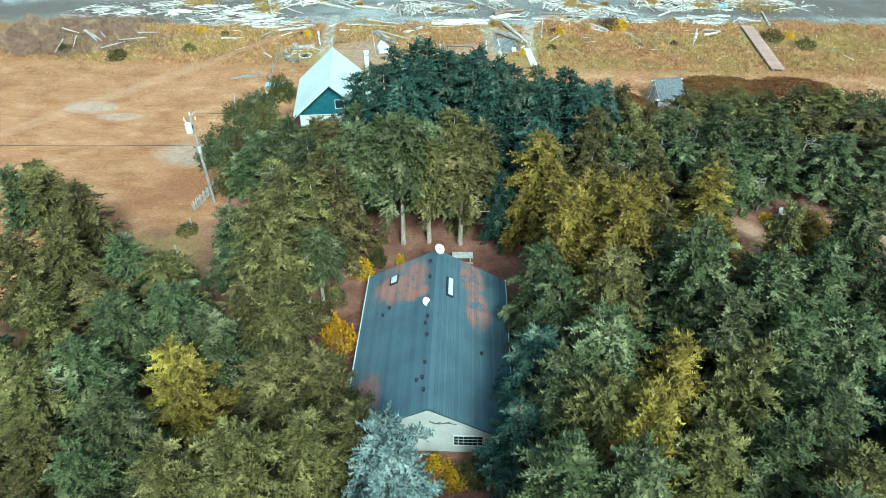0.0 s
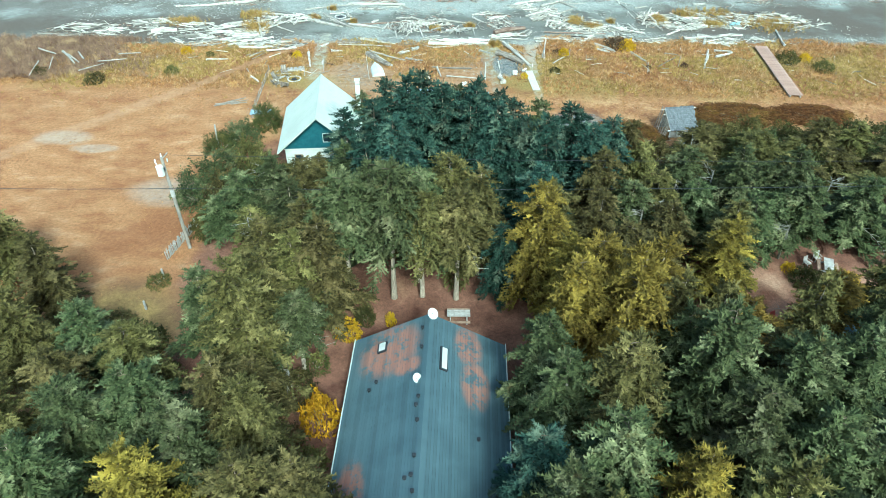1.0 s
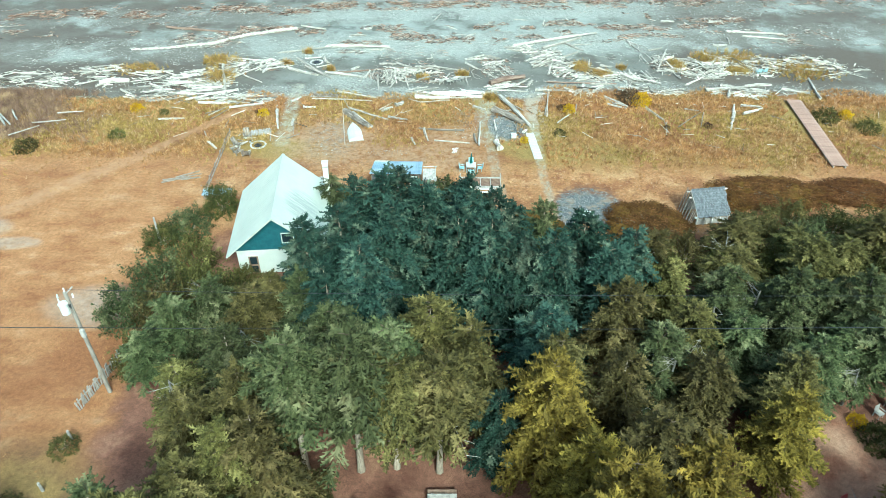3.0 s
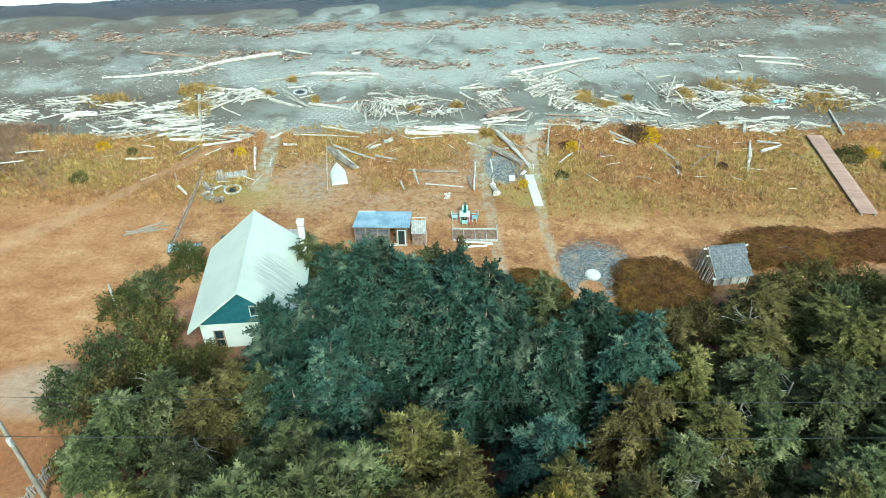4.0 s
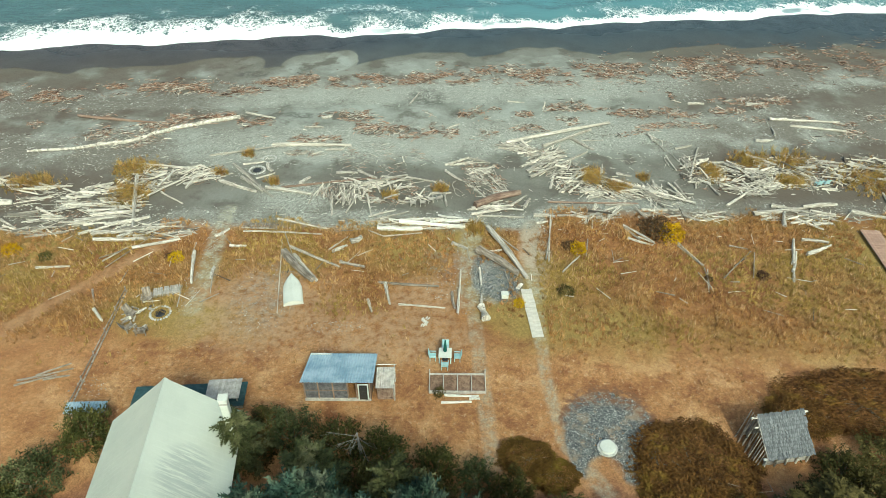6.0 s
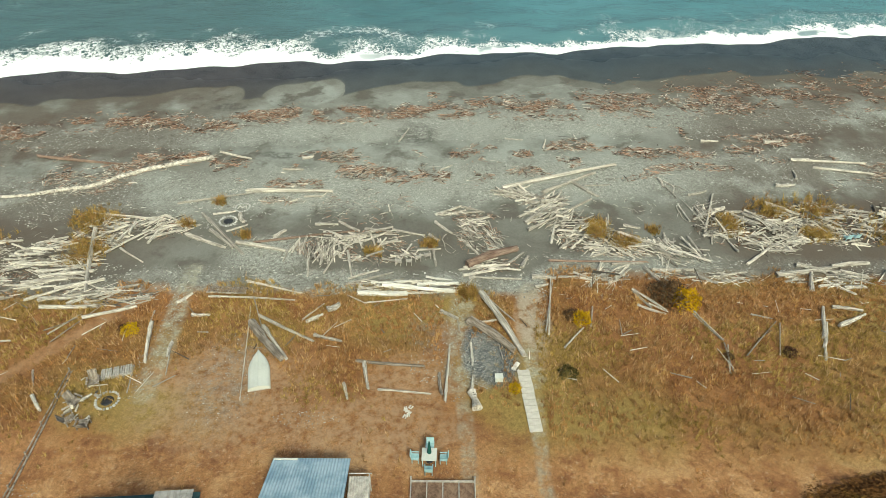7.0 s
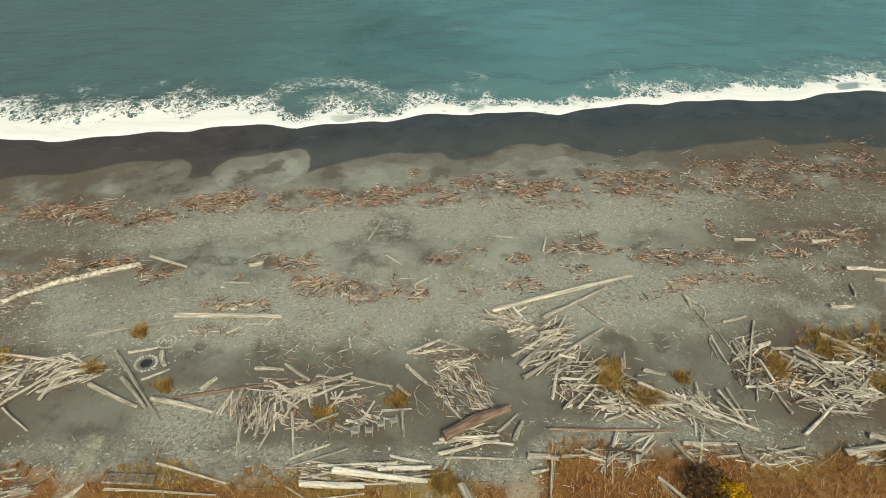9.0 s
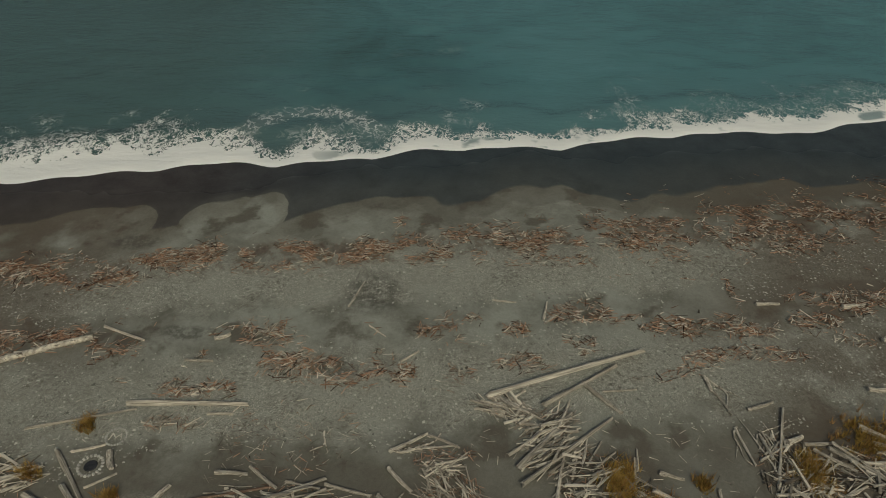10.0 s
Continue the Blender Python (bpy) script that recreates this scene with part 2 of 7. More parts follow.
def ground_material():
    m = mat("coast_ground", 0.92, 0.15)
    n = Nodes(m)
    p = n.place()
    x, y, _ = n.xyz(p)
    big = n.noise(0.06, 4, 0.55)
    mid = n.noise(0.35, 5, 0.62)
    fine = n.noise(3.2, 5, 0.7)
    grit = n.noise(16, 3, 0.7)
    wob = n.math("MULTIPLY", n.math("SUBTRACT", mid, 0.5), 7.0)
    wx, wy = n.math("ADD", x, wob), n.math("ADD", y, wob)
    streak = n.noise(0.5, 4, 0.6, n.scaled(p, (0.5, 1.0, 1)))

    def spot(cx, cy, rx, ry, soft=0.25):
        a = n.math("POWER", n.math("DIVIDE", n.math("SUBTRACT", n.math("ADD", x, n.math("MULTIPLY", wob, 0.15)), cx), rx), 2.0)
        b = n.math("POWER", n.math("DIVIDE", n.math("SUBTRACT", n.math("ADD", y, n.math("MULTIPLY", wob, 0.15)), cy), ry), 2.0)
        return n.step(n.math("ADD", a, b), 1.0 + soft, 1.0 - soft)

    def track(x0, y0, x1, y1, w):
        dx, dy = x1 - x0, y1 - y0
        ll = dx * dx + dy * dy
        px, py = n.math("SUBTRACT", x, x0), n.math("SUBTRACT", y, y0)
        u = n.math("DIVIDE", n.math("ADD", n.math("MULTIPLY", px, dx), n.math("MULTIPLY", py, dy)), ll, True)
        ex, ey = n.math("SUBTRACT", px, n.math("MULTIPLY", u, dx)), n.math("SUBTRACT", py, n.math("MULTIPLY", u, dy))
        d = n.math("SQRT", n.math("ADD", n.math("POWER", ex, 2.0), n.math("POWER", ey, 2.0)))
        d = n.math("ADD", d, n.math("MULTIPLY", wob, 0.12 * w))
        return n.step(d, w, w * 0.45)

    # dry meadow, pale where it is worn
    meadow = n.ramp(streak, (0.22, (0.19, 0.078, 0.03)), (0.42, (0.285, 0.14, 0.06)), (0.58, (0.35, 0.184, 0.082)), (0.75, (0.44, 0.28, 0.15)))
    meadow = n.mix(n.math("MULTIPLY", n.step(big, 0.48, 0.66), 0.8), meadow, (0.21, 0.09, 0.038))
    # needle litter and bare red soil in the wood
    soil = n.ramp(mid, (0.3, (0.1, 0.045, 0.03)), (0.55, (0.2, 0.1, 0.065)), (0.75, (0.3, 0.17, 0.1)))
    wood = n.math("MULTIPLY", n.step(wx, -24.5, -21.5), n.step(wy, 80, 76))
    wood = n.math("MULTIPLY", wood, n.step(n.math("SUBTRACT", y, n.math("MULTIPLY", x, 2.6)), 142, 126))
    c = n.mix(wood, meadow, soil)
    c = n.mix(spot(-27, 45, 6, 8, 0.6), c, n.ramp(mid, (0.3, (0.12, 0.07, 0.04)), (0.7, (0.3, 0.2, 0.07))))
    glade = n.math("MAXIMUM", n.math("MAXIMUM", spot(30, 52, 6, 5.5, 0.7), spot(34, 53, 6, 4.5, 0.7)), spot(42, 49, 9, 7, 0.6))
    c = n.mix(glade, c, n.ramp(mid, (0.3, (0.24, 0.1, 0.055)), (0.7, (0.42, 0.26, 0.165))))
    # lawn strip before the dunes
    lawn = n.ramp(mid, (0.28, (0.16, 0.066, 0.029)), (0.5, (0.31, 0.16, 0.068)), (0.72, (0.47, 0.29, 0.14)))
    lawn = n.mix(n.math("MULTIPLY", n.step(n.noise(0.9, 6, 0.72), 0.5, 0.64), 0.5), lawn, (0.15, 0.06, 0.028))
    lawn = n.mix(n.math("MULTIPLY", n.step(n.noise(2.6, 5, 0.72), 0.56, 0.66), 0.5), lawn, (0.5, 0.36, 0.22))
    c = n.mix(n.math("MULTIPLY", n.step(wy, 78, 82), n.math("ADD", 0.35, n.math("MULTIPLY", n.step(wx, -30, -22), 0.65))), c, lawn)
    c = n.mix(n.step(wy, 89, 94), c, n.mix(n.step(big, 0.45, 0.62), n.ramp(mid, (0.3, (0.16, 0.07, 0.026)), (0.7, (0.3, 0.155, 0.064))), (0.25, 0.175, 0.058)))
    # grey sand and shingle
    sand = n.ramp(n.noise(0.2, 5, 0.6), (0.35, (0.175, 0.176, 0.15)), (0.62, (0.3, 0.312, 0.275)))
    peb = n.voronoi(24.0, out=1)
    pv = n.xyz(peb)[0]
    shingle = n.ramp(pv, (0.0, (0.15, 0.148, 0.126)), (0.5, (0.295, 0.298, 0.256)), (1.0, (0.47, 0.468, 0.415)))
    bar = n.math("ADD", n.math("ADD", y, n.math("MULTIPLY", x, -0.1)), n.math("MULTIPLY", wob, 1.1))
    brink = n.math("SUBTRACT", n.math("ADD", y, n.math("MULTIPLY", wob, 0.55)), n.math("SUBTRACT", n.math("MULTIPLY", n.step(x, 11, 15), 3.4), n.math("MULTIPLY", n.step(x, -22, -30), 2.2)))
    foot = n.math("MULTIPLY", n.step(brink, 106, 107.5), n.step(brink, 111.2, 109.2))
    foot = n.math("MAXIMUM", n.math("MULTIPLY", foot, n.math("ADD", 0.35, n.math("MULTIPLY", n.step(n.noise(0.25, 4, 0.6), 0.42, 0.6), 0.65))), spot(-13.5, 112.5, 4.2, 3.0, 0.7))
    ridge = n.math("MULTIPLY", n.step(bar, 120, 123.5), n.step(bar, 132, 127))
    ridge = n.math("MAXIMUM", ridge, n.math("MULTIPLY", n.step(bar, 134.5, 137), n.step(bar, 146, 140)))
    ridge = n.math("MAXIMUM", ridge, foot)
    sand = n.mix(n.math("MULTIPLY", n.step(n.noise(0.22, 4, 0.6), 0.53, 0.64), 0.8), sand, (0.105, 0.094, 0.076))
    sand = n.mix(n.math("MULTIPLY", n.step(bar, 123, 117), n.math("ADD", 0.55, n.math("MULTIPLY", n.step(big, 0.42, 0.56), 0.3))), sand, (0.118, 0.106, 0.086))
    brown = n.math("MULTIPLY", n.math("MAXIMUM", n.step(wx, 22, 40), n.step(wx, -14, -36)), n.step(n.noise(0.13, 4, 0.6), 0.3, 0.52))
    sand = n.mix(n.math("MULTIPLY", brown, 0.85), sand, (0.112, 0.09, 0.07))
    ridge = n.math("MULTIPLY", ridge, n.math("SUBTRACT", 1.0, n.math("MULTIPLY", brown, 0.75)))
    sand = n.mix(n.math("MULTIPLY", ridge, n.step(fine, 0.3, 0.55)), sand, shingle)
    beach = n.step(brink, 106.6, 108.4)
    c = n.mix(beach, c, sand)
    stains = n.math("MAXIMUM", n.math("MAXIMUM", spot(-0.6, 137.0, 2.6, 2.8, 0.8), spot(-2.9, 127.4, 2.0, 1.1, 0.8)), n.math("MAXIMUM", spot(-16.5, 131.2, 2.4, 0.9, 0.8), spot(-25.5, 144.0, 2.6, 1.2, 0.8)))
    c = n.mix(n.math("MULTIPLY", stains, n.math("MULTIPLY", n.step(n.noise(1.2, 5, 0.7), 0.3, 0.62), 0.7)), c, (0.06, 0.054, 0.046))
    tide = n.math("ADD", n.math("SUBTRACT", y, n.math("MULTIPLY", x, 0.135)), n.math("MULTIPLY", wob, 0.6))
    tide = n.math("MULTIPLY", n.math("MULTIPLY", n.step(tide, 140.5, 142.5), n.step(tide, 146.5, 144.5)), n.step(n.noise(0.4, 5, 0.7), 0.47, 0.58))
    c = n.mix(n.math("MULTIPLY", tide, 0.6), c, n.ramp(fine, (0.3, (0.06, 0.04, 0.03)), (0.7, (0.14, 0.09, 0.065))))
    # wet sand in lobes
    lobe = n.noise(0.1, 2.5, 0.45, n.scaled(p, (1, 0.4, 1)), 0.5)
    wet = n.math("ADD", n.math("SUBTRACT", y, n.math("MULTIPLY", x, 0.085)), n.math("MULTIPLY", n.math("SUBTRACT", lobe, 0.5), 13.0))
    wet = n.math("ADD", wet, n.math("MULTIPLY", n.step(x, -6, -15), 3.6))
    for q in ((-31.5, 145.8, 5.0, 4.6), (-27.6, 147.4, 2.6, 3.6), (-17.5, 148.6, 4.6, 4.8), (-13.8, 150.2, 2.4, 4.2), (-43, 142.5, 4.0, 4.0)):
        wet = n.math("SUBTRACT", wet, n.math("MULTIPLY", spot(*q, 0.3), 6.0))
    wetm = n.math("MULTIPLY", n.step(wet, 152.2, 152.8), n.math("ADD", 0.78, n.math("MULTIPLY", n.step(wet, 153.5, 161), 0.22)))
    film = n.math("MULTIPLY", n.step(n.math("ADD", wet, n.math("MULTIPLY", n.noise(0.16, 3, 0.5, n.scaled(p, (1, 0.5, 1)), 0.4), 8.0)), 153.6, 154.2), n.math("MULTIPLY", n.step(x, -10, 0), 0.4))
    c = n.mix(film, c, (0.1, 0.1, 0.09))
    damp = n.math("MULTIPLY", n.step(wet, 146.5, 151.5), 0.4)
    c = n.mix(damp, c, (0.13, 0.115, 0.09))
    # brown to the left; the slate-teal to the right is sky reflection put into the colour
    c = n.mix(wetm, c, n.mix(n.step(wx, -32, 4), n.ramp(mid, (0.3, (0.045, 0.037, 0.033)), (0.7, (0.075, 0.064, 0.058))), n.ramp(mid, (0.3, (0.036, 0.045, 0.048)), (0.7, (0.06, 0.073, 0.077)))))
    soft = n.math("SUBTRACT", 1.0, n.math("MULTIPLY", beach, 0.75))
    c = n.mix(n.math("MULTIPLY", soft, 0.55), c, n.ramp(fine, (0.3, (0.25, 0.25, 0.25)), (0.7, (0.75, 0.75, 0.75))), "OVERLAY")
    grain = n.math("ADD", 0.2, n.math("MULTIPLY", n.math("MAXIMUM", ridge, n.math("SUBTRACT", 1.0, beach)), 0.4))
    c = n.mix(grain, c, n.ramp(grit, (0.32, (0.12, 0.12, 0.12)), (0.68, (0.9, 0.9, 0.9))), "OVERLAY")
    PATCHES(n, c, spot, track)
    n.put(n.bsdf.inputs["Roughness"], n.math("SUBTRACT", 0.93, n.math("MULTIPLY", wetm, 0.66)))
    n.bump(n.math("ADD", n.math("MULTIPLY", fine, soft), n.math("MULTIPLY", grit, n.math("MULTIPLY", soft, 0.6))), 0.6, 0.08)
    return m


def fine_noise(n):
    return n.noise(2.2, 5, 0.7)


def PATCHES(n, c, spot, track):
    """Worn tracks and gravel spots."""
    grav = n.ramp(n.xyz(n.voronoi(11.0, out=1))[0], (0.0, (0.13, 0.125, 0.105)), (0.5, (0.225, 0.22, 0.19)), (1.0, (0.42, 0.41, 0.36)))
    path = n.math("MAXIMUM", n.math("MAXIMUM", track(11.3, 108, 11.3, 98, 1.2), n.math("MULTIPLY", n.math("MAXIMUM", track(11.1, 99, 11.2, 88, 0.7), n.math("MAXIMUM", track(11.2, 88, 12.0, 82.5, 0.7), track(12.0, 82.5, 14.8, 77.5, 0.8))), 0.75)), n.math("MAXIMUM", track(5.5, 107, 5.2, 97, 1.4), n.math("MULTIPLY", track(5.4, 97, 6.9, 80, 0.8), 0.7)))
    path = n.math("MAXIMUM", path, track(-19.9, 110, -18.8, 95, 1.15))
    c = n.mix(n.math("MULTIPLY", path, n.math("ADD", 0.05, n.math("MULTIPLY", n.step(n.noise(0.9, 6, 0.75), 0.38, 0.62), 0.75))), c, n.mix(0.45, n.mix(1.0, grav, (1.4, 1.43, 1.22), "MULTIPLY"), (0.36, 0.33, 0.25)))
    blue = n.ramp(n.xyz(n.voronoi(15.0, out=1))[0], (0.0, (0.045, 0.049, 0.05)), (0.5, (0.11, 0.117, 0.117)), (0.88, (0.21, 0.215, 0.2)), (1.0, (0.5, 0.5, 0.46)))
    disc = n.math("MAXIMUM", spot(15.4, 84.0, 3.3, 2.9, 0.12), n.math("MAXIMUM", spot(16.6, 81.6, 2.0, 2.6, 0.2), spot(13.4, 82.0, 1.4, 2.6, 0.25)))
    disc = n.math("SUBTRACT", disc, n.math("MULTIPLY", spot(14.6, 79.7, 1.2, 1.5, 0.4), 0.9), True)
    rim = n.math("SUBTRACT", spot(15.4, 84.2, 3.6, 3.3, 0.2), spot(15.2, 83.4, 3.0, 2.5, 0.3), True)
    c = n.mix(n.math("MULTIPLY", disc, n.step(n.noise(1.6, 5, 0.75), 0.22, 0.42)), c, n.mix(n.math("MULTIPLY", n.step(n.noise(0.5, 4, 0.6), 0.48, 0.66), 0.7), blue, (0.32, 0.23, 0.15)))
    c = n.mix(n.math("MULTIPLY", rim, n.step(fine_noise(n), 0.4, 0.6)), c, (0.16, 0.085, 0.05))
    c = n.mix(n.math("MULTIPLY", n.math("MAXIMUM", spot(8.2, 99.5, 1.9, 2.6, 0.4), spot(6.6, 100.5, 1.2, 3.2, 0.5)), n.step(n.noise(1.4, 6, 0.75), 0.3, 0.48)), c, blue)
    c = n.mix(n.math("MULTIPLY", spot(11.6, 104.5, 1.5, 4.2, 0.6), n.step(n.noise(0.8, 6, 0.75), 0.38, 0.56)), c, n.mix(0.35, (0.44, 0.34, 0.23), grav))
    worn = n.math("MAXIMUM", track(-52, 71, -34, 92, 1.5), track(-34, 92, -22.5, 107, 1.1))
    c = n.mix(n.math("MULTIPLY", worn, n.math("ADD", 0.15, n.math("MULTIPLY", n.step(n.noise(0.7, 5, 0.7), 0.36, 0.6), 0.25))), c, (0.44, 0.28, 0.16))
    yard = n.math("MAXIMUM", n.math("MAXIMUM", spot(-12.5, 95.5, 7.0, 5.5, 0.7), spot(-1.5, 92.5, 7.0, 3.0, 0.7)), spot(1.2, 97.0, 3.4, 3.2, 0.6))
    c = n.mix(n.math("MULTIPLY", yard, n.math("MULTIPLY", n.step(n.noise(1.3, 6, 0.75), 0.36, 0.62), 0.6)), c, (0.42, 0.29, 0.175))
    pale = n.math("MAXIMUM", spot(-45, 77.5, 3.2, 1.6, 0.6), n.math("MAXIMUM", spot(-28.5, 67.0, 4.4, 2.4, 0.8), spot(-40.5, 75.2, 2.6, 0.9, 0.6)))
    c = n.mix(n.math("MULTIPLY", pale, 0.42), c, n.ramp(n.noise(1.5, 5, 0.7), (0.35, (0.3, 0.26, 0.2)), (0.65, (0.48, 0.44, 0.37))))
    c = n.mix(n.math("MULTIPLY", n.math("MAXIMUM", n.math("MAXIMUM", spot(-13, 97, 3, 5, 0.9), spot(2.6, 102.6, 1.8, 2.4, 0.7)), spot(7.0, 99.5, 1.7, 3.0, 0.5)), n.math("MULTIPLY", n.step(n.noise(1.1, 6, 0.75), 0.42, 0.6), 0.45)), c, grav)
    n.color(c)


def sea_material():
    m = mat("sea_water", 0.12, 0.5)
    n = Nodes(m)
    uv = n.t.nodes.new("ShaderNodeUVMap")
    u, v, _ = n.xyz(uv.outputs[0])
    p = n.place()
    slow = n.noise(0.03, 5, 0.6, None, 0.8)
    body = n.ramp(slow, (0.3, (0.046, 0.11, 0.11)), (0.5, (0.074, 0.186, 0.196)), (0.72, (0.118, 0.258, 0.278)))
    body = n.mix(n.math("MULTIPLY", n.step(n.noise(0.12, 5, 0.65), 0.5, 0.72), 0.4), body, (0.1, 0.19, 0.19))
    body = n.mix(n.step(v, 22, 2), body, (0.1, 0.17, 0.17))
    body = n.mix(n.math("MULTIPLY", n.step(n.xyz(p)[0], 2, -40), 0.85), body, (0.072, 0.125, 0.115))
    body = n.mix(n.math("MULTIPLY", n.step(n.xyz(p)[0], -18, 22), 0.5), body, (0.108, 0.26, 0.285))
    warp = n.scaled(n.noise(0.5, 5, 0.7, out=1), (2.6, 2.6, 0))
    q = n.mix(1.0, p, warp, "ADD")
    streaky = n.scaled(q, (1.0, 0.6, 1))

    def strands(scale, width):
        return n.step(n.math("ABSOLUTE", n.math("SUBTRACT", n.noise(scale, 3, 0.55, streaky, 0.6), 0.5)), width, width * 0.3)

    lace = strands(0.95, 0.045)
    px, py, _ = n.xyz(p)
    reach = n.math("ADD", n.math("ADD", 3.2, n.math("MULTIPLY", n.step(px, -13, -30), 3.6)), n.math("MULTIPLY", n.step(px, 26, 48), 3.5))
    reach = n.math("MAXIMUM", n.math("ADD", reach, n.math("MULTIPLY", n.math("SUBTRACT", n.noise(0.11, 3, 0.55), 0.5), 11.0)), 1.3)
    torn = n.math("MULTIPLY", n.math("SUBTRACT", n.noise(0.5, 5, 0.65, q), 0.5), 1.5)
    rel = n.math("ADD", n.math("DIVIDE", v, reach), torn)
    # strands that close up to solid white towards the sand
    web = n.math("MINIMUM", n.math("ABSOLUTE", n.math("SUBTRACT", n.noise(0.75, 3, 0.6, streaky, 0.5), 0.5)), n.math("ABSOLUTE", n.math("SUBTRACT", n.noise(1.7, 3, 0.6, streaky, 0.4), 0.5)))
    girth = n.math("ADD", n.math("MULTIPLY", n.step(rel, 0.86, 0.35), 0.27), n.math("MULTIPLY", n.step(rel, 2.3, 0.8), 0.055))
    girth = n.math("MULTIPLY", girth, n.math("SUBTRACT", 1.0, n.math("MULTIPLY", n.step(px, 24, 46), n.math("MULTIPLY", n.step(v, 1.0, 3.0), 0.6))))
    solid = n.step(n.math("SUBTRACT", girth, web), 0.0, 0.03)
    hollow = n.math("MULTIPLY", n.step(n.noise(0.2, 3, 0.5), 0.54, 0.62), n.math("MULTIPLY", n.step(px, -16, -4), n.math("MULTIPLY", n.step(v, 0.5, 0.8), n.step(v, 3.0, 2.2))))
    solid = n.math("MULTIPLY", solid, n.math("SUBTRACT", 1.0, n.math("MULTIPLY", hollow, 0.75)))
    solid = n.math("MAXIMUM", solid, n.math("MULTIPLY", n.step(v, 0.5, 0.3), 0.9))
    line = n.step(n.math("ABSOLUTE", n.math("SUBTRACT", n.noise(0.06, 4, 0.6, q), 0.5)), 0.012, 0.002)
    line = n.math("MULTIPLY", n.math("MAXIMUM", line, lace), n.step(n.noise(0.08, 4, 0.6), 0.58, 0.7))
    far = n.math("MULTIPLY", line, n.step(v, 40, 14))
    ex, ey = n.math("DIVIDE", n.math("ADD", px, 12.0), 8.5), n.math("DIVIDE", n.math("SUBTRACT", py, 165.0), 8.5)
    arc = n.math("ABSOLUTE", n.math("SUBTRACT", n.math("ADD", n.math("SQRT", n.math("ADD", n.math("POWER", ex, 2.0), n.math("POWER", ey, 2.0))), n.math("MULTIPLY", torn, 0.35)), 1.0))
    arc = n.math("MULTIPLY", n.step(arc, 0.3, 0.02), n.math("MULTIPLY", n.math("MAXIMUM", lace, 0.12), n.step(ey, 0.0, 0.5)))
    foam = n.math("MAXIMUM", solid, n.math("MAXIMUM", n.math("MULTIPLY", arc, 0.7), n.math("MULTIPLY", far, 0.3)))
    n.color(n.mix(foam, body, (0.9, 0.91, 0.89)))
    n.put(n.bsdf.inputs["Roughness"], n.math("ADD", 0.14, n.math("MULTIPLY", foam, 0.7)))
    n.bump(n.math("ADD", n.noise(0.5, 6, 0.7, n.scaled(p, (0.6, 1.4, 1))), n.math("MULTIPLY", foam, 0.4)), 0.6, 0.35)
    return m


ground = new("ground", mesh_of("ground", gv, gf, ground_material(), True))
tagged(ground, "dry orange meadow, grey shingle and dark wet sand", "ground", kind="structure")

sx = spread(-2200, 2200, -110, 120, 0.8, 220)
sd = spread(0, 3000, 0, 40, 0.8, 260)
sv, suv = [], []
for d in sd:
    for x in sx:
        y = shore(x) + d
        z = SEA + 0.1 + 0.16 * noise.noise((x * 0.16, y * 0.3, 0.0)) * min(1, d / 6) + 0.35 * math.exp(-((d - 9 - 3 * noise.noise((x * 0.06, 4.2, 0))) / 2.2) ** 2)
        sv.append((x, y, z if d > 0.01 else SEA - 0.08))
        suv.append((x, d))
ns = len(sx)
sf = [(j * ns + i, j * ns + i + 1, (j + 1) * ns + i + 1, (j + 1) * ns + i) for j in range(len(sd) - 1) for i in range(ns - 1)]
me = mesh_of("sea", sv, sf, sea_material(), True)
lay = me.uv_layers.new(name="UVMap")
idx = np.empty(len(me.loops), int)
me.loops.foreach_get("vertex_index", idx)
lay.data.foreach_set("uv", np.array(suv, float)[idx].ravel())
tagged(new("water", me), "teal sea with white surf along the beach", "sea", kind="structure")


